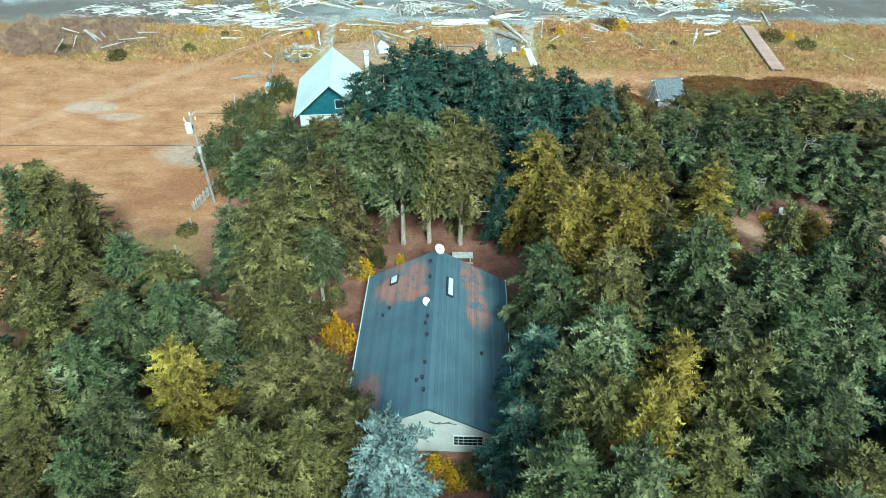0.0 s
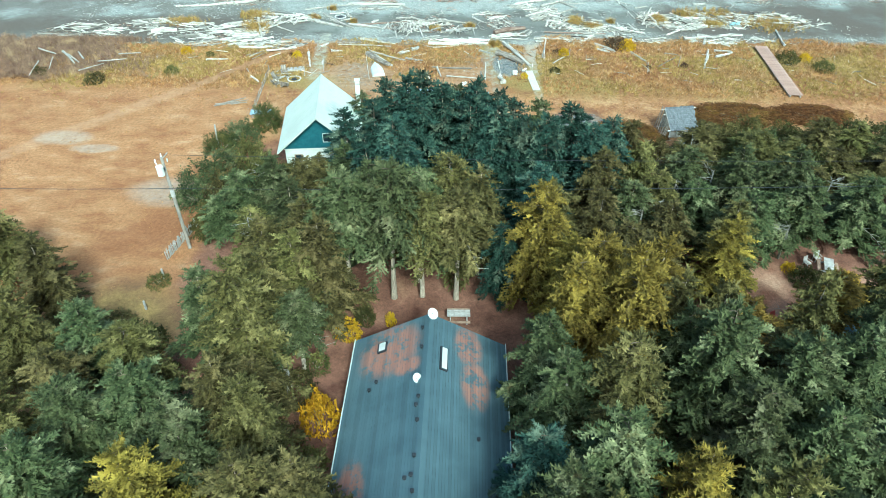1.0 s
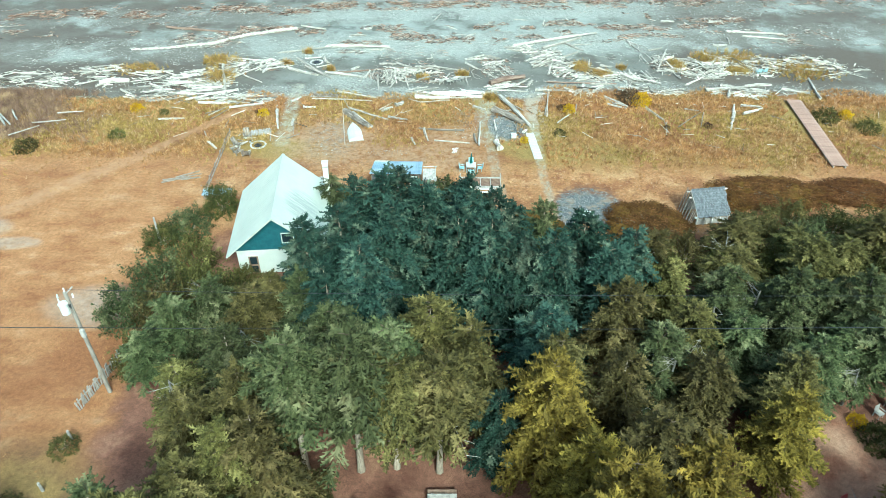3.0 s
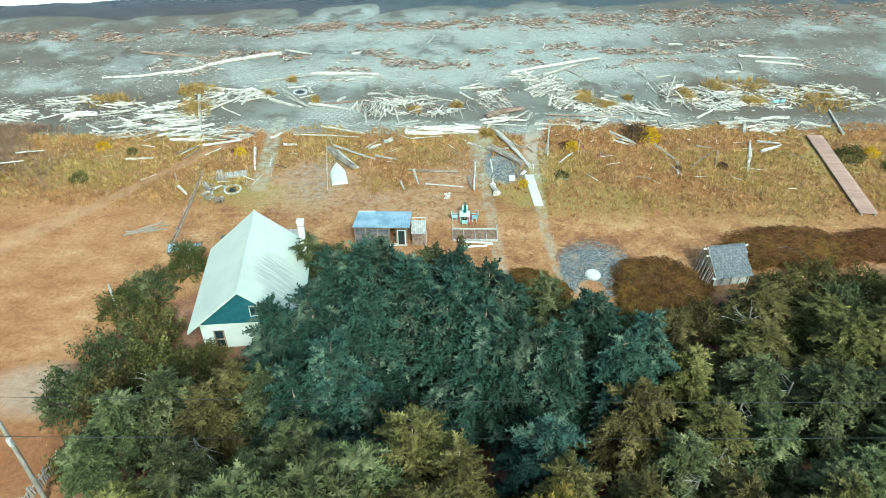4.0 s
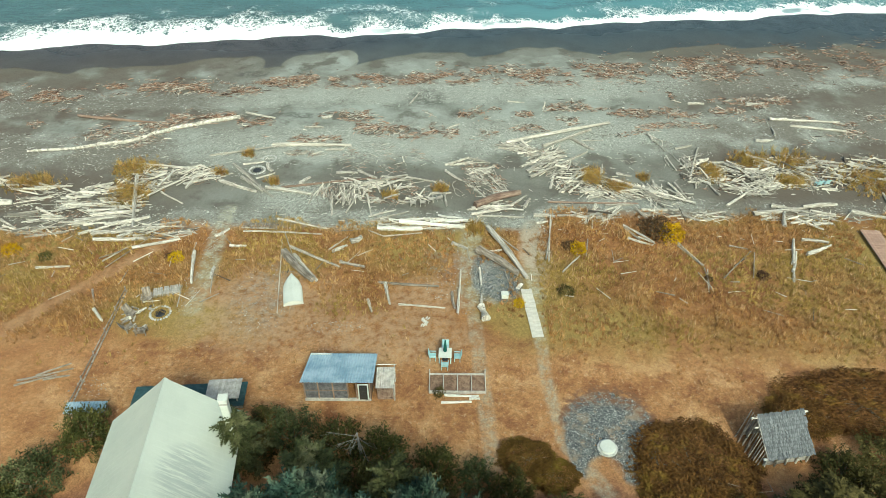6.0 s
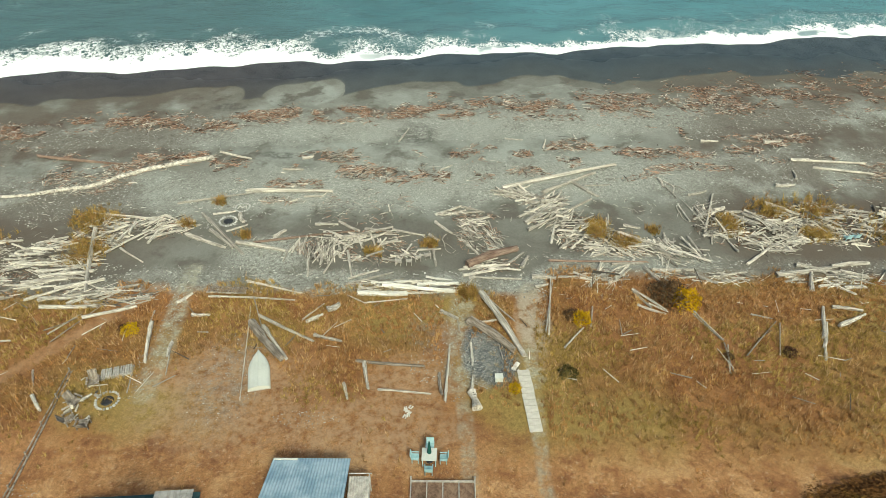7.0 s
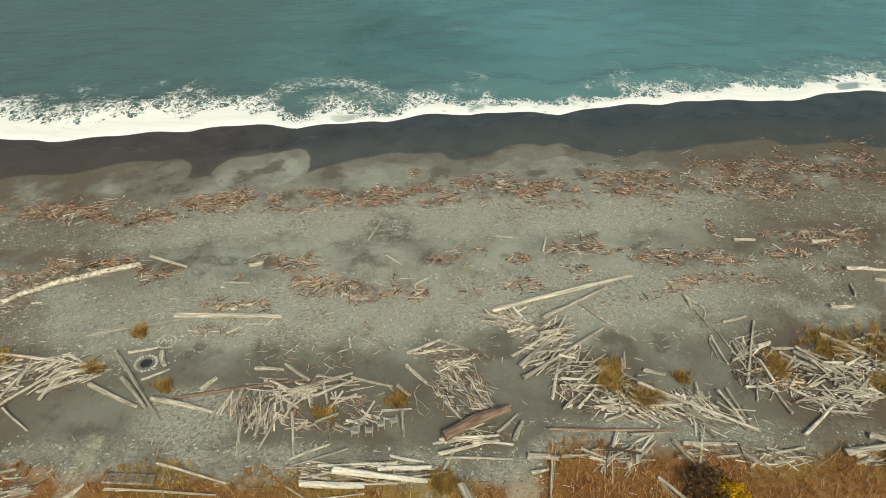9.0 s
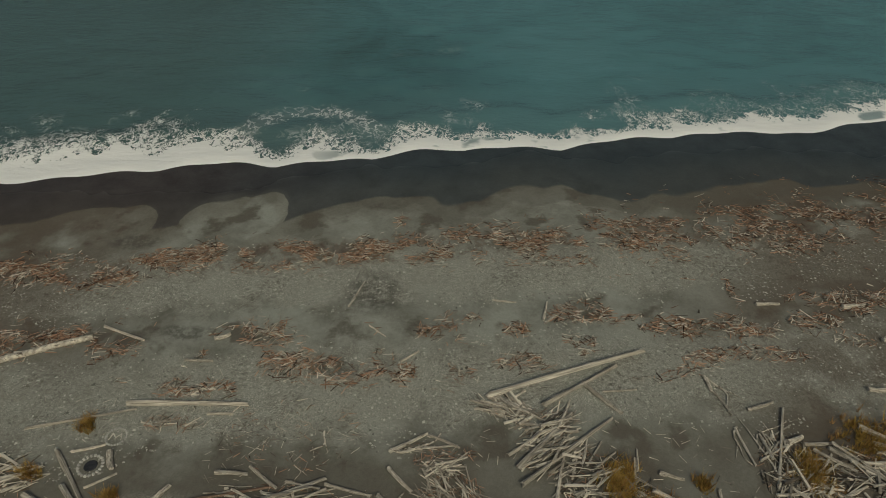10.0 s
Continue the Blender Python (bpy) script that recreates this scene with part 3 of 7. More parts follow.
# ---- conifers ----
def conifer_meshes(seed, bare=0, branches=78, droop=0.45, full=0.62, low=1.4):
    """Trunk and crown of one conifer 10 m high with a crown about 3 m in radius."""
    r = random.Random(seed)
    tv, tf, cv, cf, dv, df, lv, lf = [], [], [], [], [], [], [], []

    def tube(vs, fs, pts, rad, seg=5):
        o = len(vs)
        for (q, w) in zip(pts, rad):
            for k in range(seg):
                a = 2 * math.pi * k / seg
                vs.append((q[0] + w * math.cos(a), q[1] + w * math.sin(a), q[2]))
        for i in range(len(pts) - 1):
            for k in range(seg):
                fs.append((o + i * seg + k, o + i * seg + (k + 1) % seg, o + (i + 1) * seg + (k + 1) % seg, o + (i + 1) * seg + k))

    def limb(vs, fs, pts, w):
        o = len(vs)
        for i, q in enumerate(pts):
            k = w * (1 - 0.8 * i / (len(pts) - 1))
            vs.extend(((q[0], q[1], q[2] + k), (q[0] + k, q[1] - k, q[2] - k), (q[0] - k, q[1] + k, q[2] - k)))
        for i in range(len(pts) - 1):
            for k in range(3):
                fs.append((o + 3 * i + k, o + 3 * i + (k + 1) % 3, o + 3 * i + 3 + (k + 1) % 3, o + 3 * i + 3 + k))

    def frond(o3, d, ln, wide, sag=0.12, nteeth=4):
        """A short full spray: a rib with broad pointed shoots to both sides."""
        d = d.normalized()
        side = d.cross(Vector((r.uniform(-0.7, 0.7), r.uniform(-0.7, 0.7), 1))).normalized()
        up = side.cross(d)
        pts = [o3 + d * (ln * i / nteeth) + Vector((0, 0, -sag * ln * (i / nteeth) ** 2)) for i in range(nteeth + 1)]
        k = len(cv)
        cv.extend((pts[0] - side * 0.05, pts[0] + side * 0.05, pts[-1]))
        cf.append((k, k + 1, k + 2))
        for i in range(nteeth):
            w = wide * (1.15 - 0.75 * i / nteeth) * r.uniform(0.6, 1.3)
            for s in (-1, 1):
                tip = pts[i] + d * (ln * r.uniform(0.2, 0.45)) + side * (s * w) + up * r.uniform(-0.06, 0.16)
                k = len(cv)
                cv.extend((pts[i], pts[i].lerp(pts[i + 1], 1.15), tip))
                cf.append((k, k + 1, k + 2) if s > 0 else (k + 1, k, k + 2))

    bald = [r.randrange(branches // 5, branches // 2) for _ in range(bare)]
    lean = (r.uniform(-0.3, 0.3), r.uniform(-0.3, 0.3))
    pts = [(lean[0] * (z / 10) ** 2, lean[1] * (z / 10) ** 2, z) for z in (-0.3, 0.4, 2, 4, 6, 8, 9.6)]
    tube(tv, tf, pts, (0.3, 0.23, 0.19, 0.15, 0.11, 0.06, 0.015), 7)
    for b in range(branches):
        u = (b + r.random()) / branches
        z = low + (9.8 - low) * u
        w = (1 - u) ** full
        ln = 3.0 * w * r.uniform(0.6, 1.25) + 0.25
        a = b * 2.39996 + r.uniform(-0.5, 0.5)
        if u < 0.12 and r.random() < 0.5:
            continue
        out = Vector((math.cos(a), math.sin(a), 0))
        o3 = Vector((lean[0] * (z / 10) ** 2, lean[1] * (z / 10) ** 2, z))
        rise, fall = r.uniform(0.05, 0.4) * (0.5 + u), droop * r.uniform(0.6, 1.4)
        spine = [o3 + out * (ln * s) + Vector((0, 0, ln * (rise * s - fall * s * s))) for s in (0, 0.25, 0.5, 0.75, 1.0)]
        if b in bald:
            limb(dv, df, spine, 0.05)
            for s in (1, 2, 3, 4):
                for q in (-1, 1):
                    sd_ = Vector((-out.y * q, out.x * q, r.uniform(-0.3, 0.5))) + out
                    limb(dv, df, [spine[s], spine[s] + sd_ * (0.35 * r.uniform(0.6, 1.3)), spine[s] + sd_ * 0.6 + Vector((0, 0, -0.1))], 0.02)
            continue
        limb(lv, lf, spine, 0.028)
        nf = max(7, int(ln * 7.0))
        for i in range(nf):
            s = 0.18 + 0.82 * (i + r.random() * 0.6) / nf
            j = min(3, int(s * 4))
            q = spine[j].lerp(spine[j + 1], s * 4 - j)
            ahead = (spine[j + 1] - spine[j]).normalized()
            turn = r.uniform(0.35, 1.1) * (1 if i % 2 else -1)
            d = Vector((ahead.x * math.cos(turn) - ahead.y * math.sin(turn), ahead.x * math.sin(turn) + ahead.y * math.cos(turn), ahead.z * 0.6 + r.uniform(-0.25, 0.4)))
            frond(q, d, (0.26 * ln * (1.1 - 0.75 * s) + 0.3) * r.uniform(0.7, 1.3), 0.2)
        frond(spine[-1] - (spine[-1] - spine[-2]) * 0.4, spine[-1] - spine[-2] + Vector((0, 0, 0.12)), 0.7, 0.2)
        for s in (1, 2):
            frond(spine[s] + Vector((0, 0, 0.05)), out + Vector((r.uniform(-0.5, 0.5), r.uniform(-0.5, 0.5), r.uniform(0.3, 1.0))), 0.6, 0.22)
        # the dense dark inside of the crown
        frond(spine[0], out + Vector((0, 0, r.uniform(-0.5, 0.1))), 0.6 * ln, 0.3 * ln, 0.2, 2)
    frond(Vector((lean[0], lean[1], 9.3)), Vector((0, 0.1, 1)), 0.9, 0.22)
    return tv, tf, cv, cf, lv, lf, dv, df


TREES = {}


def conifer(x, y, h, rad, kind, shape=None, turn=None):
    """One tree at a place, h metres high with a crown rad metres wide to each side."""
    r = random.Random(int(x * 131 + y * 977))
    variant = r.randrange(4) if shape is None else shape
    key = (kind, variant)
    if key not in TREES:
        a = conifer_meshes(11 + variant * 7, (0, 1, 0, 0, 1)[variant], (64, 70, 60, 72, 58)[variant], (0.42, 0.55, 0.36, 0.5, 0.6)[variant], (0.6, 0.5, 0.55, 0.45, 0.36)[variant], (1.4, 1.2, 1.6, 1.3, 4.8)[variant])
        TREES[key] = (mesh_of("trunk", a[0], a[1], BARK, True), mesh_of("crown", a[2], a[3], LEAF[kind]), mesh_of("limb", a[4], a[5], DARKBARK), mesh_of("dead_limb", a[6], a[7], DEADWOOD) if a[6] else None)
    tone = {"blue": "blue-green spruce with drooping needled branches", "silver": "pale silvery-blue spruce in front of the house", "green": "dark green fir with layered drooping branches", "olive": "olive-green conifer with drooping sprays", "gold": "yellow-green conifer with golden branch tips"}[kind]
    t = base("conifer_tree", pose(x, y, height(x, y), 0, 0, r.uniform(0, 360) if turn is None else turn) @ Matrix.Diagonal((rad / 3.15, rad / 3.15, h / 10, 1)), tone, "tree", "trees of the wood")
    for name, me in zip(("trunk", "crown", "limb", "dead_limb"), TREES[key]):
        if me:
            new(name, me).parent = t
    return t


def leaf_cloud(seed, count, size, lump_by=1.0):
    """Leaves over a mounded half ball of radius 1, thick at its outside, with hollows."""
    r = random.Random(seed)
    v, f = [], []
    for _ in range(count):
        a, u = r.uniform(0, 2 * math.pi), r.random() ** 0.6
        c = Vector((math.cos(a) * math.sin(u * 1.6), math.sin(a) * math.sin(u * 1.6), math.cos(u * 1.6)))
        lump = 0.9 + lump_by * (0.42 * noise.noise(c * 2.3 + Vector((seed, 0, 0))) + 0.26 * noise.noise(c * 6 + Vector((0, seed, 0))) - 0.05)
        q = c * lump * r.uniform(0.8, 1.02)
        q.z = max(0.02, q.z)
        d = Vector((r.gauss(0, 1), r.gauss(0, 1), r.gauss(0.35, 0.6))).normalized()
        s = d.orthogonal().normalized()
        s.rotate(Matrix.Rotation(r.uniform(0, 6.3), 3, d))
        w = s.cross(d) * size * r.uniform(0.6, 1.3)
        s = s * size * r.uniform(0.8, 1.6)
        k = len(v)
        v.extend((q - s, q + w * 0.6, q + s, q - w * 0.6))
        f.append((k, k + 1, k + 2, k + 3))
    return v, f


BUSHES = {}


def bush(x, y, rx, ry, h, kind, label, name="shrub", category="shrub", count=1500, size=0.07, seed=None, group="", lump_by=1.0):
    s = int(x * 13 + y * 7) % 4 if seed is None else seed
    key = (kind, s, count, size)
    if key not in BUSHES:
        a = leaf_cloud(s + 3, count, size, lump_by)
        tv, tf = [], []
        r = random.Random(s)
        for k in range(9):
            g = r.uniform(0, 6.3)
            e = (0.6 * math.cos(g), 0.6 * math.sin(g), r.uniform(0.35, 0.75))
            o = len(tv)
            tv.extend(((0.03, 0, -0.05), (-0.02, 0.03, -0.05), (-0.02, -0.03, -0.05), e))
            tf.extend(((o, o + 1, o + 3), (o + 1, o + 2, o + 3), (o + 2, o, o + 3)))
        BUSHES[key] = (mesh_of("stem", tv, tf, BARK), mesh_of("foliage", a[0], a[1], LEAF[kind]))
    t = base(name, pose(x, y, height(x, y), 0, 0, (x * 37 + y * 91) % 360 if abs(rx - ry) < 0.01 else 0) @ Matrix.Diagonal((rx, ry, h, 1)), label, category, group)
    for nm, me in zip(("stem", "foliage"), BUSHES[key]):
        new(nm, me).parent = t
    return t



# ---- the long house in the wood ----
def metal_roof(name, a, b, c, sheen, spots=(), grain=(1, 1, 1)):
    m = mat(name, sheen, 0.5, 0.25)
    n = Nodes(m)
    col = n.mix(n.step(n.noise(0.35, 5, 0.6), 0.35, 0.65), a, b)
    x, y, _ = n.xyz(n.place())
    blotch = 0.0
    for cx, cy, rx, ry in spots:
        e = n.math("ADD", n.math("POWER", n.math("DIVIDE", n.math("SUBTRACT", x, cx), rx), 2.0), n.math("POWER", n.math("DIVIDE", n.math("SUBTRACT", y, cy), ry), 2.0))
        blotch = n.math("MAXIMUM", blotch, n.step(e, 1.5, 0.3))
    blotch = n.math("MULTIPLY", blotch, n.step(n.math("ADD", n.noise(1.1, 4, 0.6, n.scaled(n.place(), grain)), n.math("MULTIPLY", n.noise(5, 5, 0.75, n.scaled(n.place(), grain)), 0.6)), 0.66, 0.86))
    col = n.mix(n.math("MULTIPLY", blotch, 0.85), col, c)
    tone = n.t.nodes.new("ShaderNodeHueSaturation")
    n.put(tone.inputs["Value"], n.math("ADD", 0.86, n.math("MULTIPLY", n.whim(), 0.28)))
    n.put(tone.inputs["Color"], col)
    col = tone.outputs[0]
    n.color(n.mix(0.25, col, n.ramp(n.noise(14, 4, 0.7), (0.3, (0.3, 0.3, 0.3)), (0.7, (0.7, 0.7, 0.7))), "OVERLAY"))
    n.put(n.bsdf.inputs["Roughness"], n.math("ADD", sheen, n.math("MULTIPLY", blotch, 0.3)))
    return m


ROOF = metal_roof("slate_blue_roofing", (0.085, 0.125, 0.136), (0.112, 0.158, 0.168), (0.36, 0.165, 0.105), 0.5, ((-3.6, 42.6, 2.2, 2.4), (2.1, 43.2, 1.0, 1.8), (2.6, 39.8, 1.0, 2.2), (-5.2, 31.5, 1.0, 2.2), (-2.2, 40.5, 1.0, 0.8)))
ROOFBASE = speckled("dark_roof_felt", (0.045, 0.062, 0.068), (0.065, 0.085, 0.09), 3, 0.8, 0.2)
HX, HW, HE, HR, H0, H1 = -0.78, 5.72, 1.7, 4.85, 28.8, 44.95

house = base("long_house", pose(0, 0, 0), "long white house with a slate-blue shingled roof and rusty patches", "house")
part("wall", prism([(HX - HW + 0.4, -0.2), (HX + HW - 0.4, -0.2), (HX + HW - 0.4, HE + 0.1), (HX, HR - 0.15), (HX - HW + 0.4, HE + 0.1)], "y", H0 + 0.3, H1 - 0.4), CREAM, house)
for s in (-1, 1):
    roof = part("roof", slab((HX, H0, HR), (HX + s * HW, H0, HE), (HX + s * HW, H1, HE), (HX, H1, HR), 0.12 * s), ROOFBASE, house)
    for k in range(30):
        u0, u1 = k / 30, (k + 0.93) / 30
        zz = lambda u, up: HR + (HE - HR) * u + up
        part("shingle_course", slab((HX + s * HW * u0, H0, zz(u0, 0.006)), (HX + s * HW * u1, H0, zz(u1, 0.03)), (HX + s * HW * u1, H1, zz(u1, 0.03)), (HX + s * HW * u0, H1, zz(u0, 0.006)), 0.012 * s), ROOF, roof)
    part("fascia", slab((HX + s * (HW + 0.06), H0, HE + 0.03), (HX + s * HW, H0, HE + 0.03), (HX + s * HW, H1, HE + 0.03), (HX + s * (HW + 0.06), H1, HE + 0.03), 0.16 * s), WHITE, house, "white eaves board")
part("ridge_cap", prism([(HX - 0.3, HR - 0.1), (HX, HR + 0.07), (HX + 0.3, HR - 0.1), (HX, HR + 0.02)], "y", H0 - 0.02, H1 - 0.05), ROOF, house)


def roof_z(x):
    return HR + (HE - HR) * abs(x - HX) / HW


def skylight(x, y, w, l):
    s = 1 if x > HX else -1
    tilt = math.degrees(math.atan2(HR - HE, HW)) * s
    k = part("skylight", box(w, l, 0.16, bevel=0.015), DARK, house, "skylight with a dark frame", pose(x, y, roof_z(x) + 0.06, 0, tilt, 0))
    part("pane", box(w - 0.22, l - 0.2, 0.05, (0.03, 0.03, 0.075)), WHITE, k, "milky plastic pane")


skylight(-4.2, 43.1, 0.75, 0.95)
skylight(0.36, 41.05, 0.62, 2.1)


def dish(x, y, z, d, stand):
    t = base("satellite_dish", pose(x, y, z), "white satellite dish on a bent arm on the roof", "satellite dish")
    bm = bmesh.new()
    bmesh.ops.create_uvsphere(bm, u_segments=20, v_segments=12, radius=d)
    bmesh.ops.delete(bm, geom=[v for v in bm.verts if v.co.z > -0.86 * d], context="VERTS")
    bmesh.ops.translate(bm, vec=(0, 0, d), verts=bm.verts)
    ob = part("reflector", bm, WHITE, t, "", pose(0, 0, stand, 25, 32, 0))
    part("arm", rod((0, 0, -0.05), (0, 0, stand), 0.03), GREYWOOD, t)
    part("feed", rod((0, -0.02, stand), (0.05, -0.35, stand + 0.4), 0.025), DARK, t)
    return t


dish(-0.6, 44.4, 4.85, 0.85, 0.5)
dish(-1.4, 38.9, roof_z(-1.35), 0.66, 0.15)
for x, y in ((-1.26, 43.6), (-1.22, 41.7), (-1.18, 37.3), (-1.31, 36.65), (-1.15, 35.4), (-1.16, 32.8), (-1.28, 31.5), (-1.65, 31.4), (-1.12, 30.4), (-4.3, 39.8), (-4.75, 39.25), (2.8, 35.35)):
    v = base("roof_vent", pose(x, y, roof_z(x)), "small black roof vent cap", "roof vent", "vents on the roof")
    part("pipe", rod((0, 0, -0.1), (0, 0, 0.18), 0.07), DARK, v)
    part("cap", box(0.24, 0.26, 0.1, (0, 0, 0.22), 0.03), DARK, v)


def sash(parent, x, y, z, w, h, cols, rows, frame_mat=None, face=-1):
    fm = frame_mat or WHITE
    win = part("window", box(w, 0.04, h), GLASS, parent, "dark glass window", pose(x, y, z))
    for sx_ in (-1, 1):
        part("frame", box(0.07, 0.1, h + 0.14, (sx_ * (w / 2 + 0.035), 0, 0)), fm, win)
        part("frame", box(w, 0.1, 0.07, (0, 0, sx_ * (h / 2 + 0.035))), fm, win)
    for i in range(1, cols):
        part("muntin", box(0.025, 0.06, h, (-w / 2 + w * i / cols, face * 0.01, 0)), fm, win)
    for i in range(1, rows):
        part("muntin", box(w, 0.06, 0.025, (0, face * 0.01, -h / 2 + h * i / rows)), fm, win)
    return win


sash(house, 1.9, H0 + 0.29, 1.3, 1.9, 0.95, 6, 3)
twig = base("gable_ornament", pose(0.2, H0 + 0.24, 3.15), "dark bent branch hung on the gable as an ornament", "ornament")
for ax, az, bx, bz in ((-0.9, 0.1, -0.3, -0.1), (-0.3, -0.1, 0.3, 0.02), (0.3, 0.02, 0.9, -0.12), (-0.4, -0.08, -0.1, 0.14), (0.1, 0.0, 0.55, 0.16), (-0.7, 0.02, -0.5, -0.16)):
    part("stem", rod((ax, 0, az), (bx, 0, bz), 0.035, 0.02, 6), DARKBARK, twig)

# ---- the white steep-roofed house ----
# greyer streaks in three spots on the right slope, drawn out along the ribs
SHEET = metal_roof("white_roofing", (0.6, 0.625, 0.53), (0.66, 0.685, 0.58), (0.42, 0.45, 0.41), 0.5, ((-12.2, 75.6, 1.3, 2.2), (-11.2, 73.6, 1.2, 2.0), (-11.6, 71.8, 0.8, 1.0)), (0.35, 4.5, 0.35))
wh = base("steep_house", pose(-13.75, 71.1, 0, 0, 0, 6.6), "white steep-roofed house with a teal gable", "house")
WR, WE, WW, WL = 6.7, 2.7, 4.45, 10.5
part("lower_wall", prism([(-3.7, -0.2), (3.7, -0.2), (3.7, 2.62), (-3.7, 2.62)], "y", 0.95, WL - 0.5), WHITE, wh, "white lower wall")
part("gable_wall", prism([(-3.72, 2.63), (3.72, 2.63), (3.72, WE + 0.25), (0, WR - 0.35), (-3.72, WE + 0.25)], "y", 0.85, WL - 0.45), TEAL, wh, "teal boarded gable")
for s in (-1, 1):
    roof = part("roof", slab((0, 0, WR), (s * WW, 0, WE), (s * WW, WL, WE), (0, WL, WR), 0.14 * s), SHEET, wh, "pale ribbed roof")
    for k in range(26):
        y = 0.2 + k * 0.405
        part("roof_rib", rod((0, y, WR + 0.008), (s * WW, y, WE + 0.012), 0.006, None, 4), SHEET, roof)
part("ridge_cap", prism([(-0.22, WR - 0.16), (0, WR + 0.05), (0.22, WR - 0.16), (0, WR + 0.01)], "y", -0.02, WL + 0.02), SHEET, wh)
part("string_course", box(7.5, 0.06, 0.14, (0, 0.86, 2.66)), WHITE, wh)
sash(wh, 0.95, 0.84, 3.95, 0.95, 0.95, 1, 1)
door = part("door", box(0.85, 0.06, 2.0, (0, 0, 0), 0.01), BROWN, wh, "dark glazed door in a white frame", pose(-2.35, 0.93, 1.0))
part("pane", box(0.6, 0.03, 0.8, (0, -0.03, 0.5)), GLASS, door)
part("pane", box(0.6, 0.03, 0.7, (0, -0.03, -0.45)), GLASS, door)
for s in (-1, 1):
    part("door_frame", box(0.09, 0.1, 2.1, (s * 0.48, 0, 0)), WHITE, door)
part("door_frame", box(1.05, 0.1, 0.1, (0, 0, 1.06)), WHITE, door)
ch = part("chimney", box(0.5, 0.5, 6.8, (4.1, 8.35, 3.4), 0.02), WHITE, wh, "white square chimney")
part("chimney_cap", box(0.62, 0.62, 0.1, (4.1, 8.35, 6.9), 0.02), WHITE, ch)
part("chimney_collar", box(0.56, 0.56, 0.12, (4.1, 8.35, 6.5), 0.02), GREYWOOD, ch)

# ---- utility pole ----
pole = base("utility_pole", pose(-23.85, 57.8, 0, 0, 0, 0), "weathered wooden utility pole with a grey transformer", "utility pole")
POLEWOOD = speckled("tarred_pole_wood", (0.15, 0.125, 0.1), (0.27, 0.24, 0.2), 2, 0.9, 0.1, stretch=(3, 3, 0.3))
part("shaft", rod((0, 0, -0.3), (-0.75, 0.9, 9.3), 0.17, 0.12, 14), POLEWOOD, pole)
tb = part("transformer", rod((-1.0, 0.6, 7.6), (-1.0, 0.6, 8.5), 0.3, None, 16), WHITE, pole, "pale grey transformer can")
part("lid", rod((-1.0, 0.6, 8.5), (-1.0, 0.6, 8.58), 0.33, 0.2, 16), WHITE, tb)
part("bushing", rod((-1.15, 0.6, 8.55), (-1.2, 0.6, 8.85), 0.05, None, 8), WHITE, tb)
part("bracket", box(0.4, 0.12, 0.5, (-0.76, 0.72, 8.1)), DARK, pole)
for dx, z in ((-0.75, 9.5), (-0.3, 9.0), (-1.4, 8.9)):
    part("insulator", rod((dx, 0.9, z - 0.2), (dx, 0.95, z + 0.1), 0.07, 0.05, 8), WHITE, pole, "white porcelain insulator")
part("cross_bar", rod((-0.75, 0.85, 9.1), (-0.2, 1.1, 9.6), 0.05, None, 6), GREYWOOD, pole)
part("splice_box", box(0.3, 0.25, 0.7, (-0.4, 0.45, 5.8), 0.03), GREYWOOD, pole)


def wire(a, b, sag, r, label):
    c = bpy.data.curves.new("overhead_wire", "CURVE")
    c.dimensions, c.bevel_depth, c.bevel_resolution = "3D", r, 1
    s = c.splines.new("POLY")
    s.points.add(24)
    for i, p in enumerate(s.points):
        u = i / 24
        q = Vector(a).lerp(Vector(b), u)
        p.co = (q.x, q.y, q.z - sag * 4 * u * (1 - u), 1)
    c.materials.append(DARK)
    return tagged(new("overhead_wire", c), label, "wire")


wire((-24.25, 58.3, 6.3), (-75, 58.5, 6.0), 0.5, 0.025, "black overhead cable in front of the field")
wire((-24.25, 58.3, 6.3), (75, 60, 9.5), 0.6, 0.02, "black overhead cable over the wood")
wire((-24.4, 58.7, 9.5), (75, 61.5, 10.5), 0.6, 0.015, "thin overhead wire over the wood")


# ---- driftwood ----
def rough_log(seed, seg=8, rings=7):
    """A worn log along x, 1 long and 1 in radius, with broken ends."""
    r = random.Random(seed)
    v, f = [], []
    bend = r.uniform(-0.45, 0.45), r.uniform(-0.2, 0.2)
    for i in range(rings):
        u = i / (rings - 1)
        w = (1.0 - 0.35 * u) * (1 + 0.1 * r.uniform(-1, 1))
        for k in range(seg):
            a = 2 * math.pi * k / seg
            q = w * (1 + 0.14 * r.uniform(-1, 1))
            dx = 0.0
            if i in (0, rings - 1):
                dx = r.uniform(-0.02, 0.02)
            v.append((u - 0.5 + dx, q * math.cos(a) + bend[0] * math.sin(u * math.pi), 0.85 * q * math.sin(a) + bend[1] * math.sin(u * math.pi * 1.5)))
    for i in range(rings - 1):
        for k in range(seg):
            f.append((i * seg + k, i * seg + (k + 1) % seg, (i + 1) * seg + (k + 1) % seg, (i + 1) * seg + k))
    f.append(tuple(range(seg))[::-1])
    f.append(tuple((rings - 1) * seg + k for k in range(seg)))
    return v, f


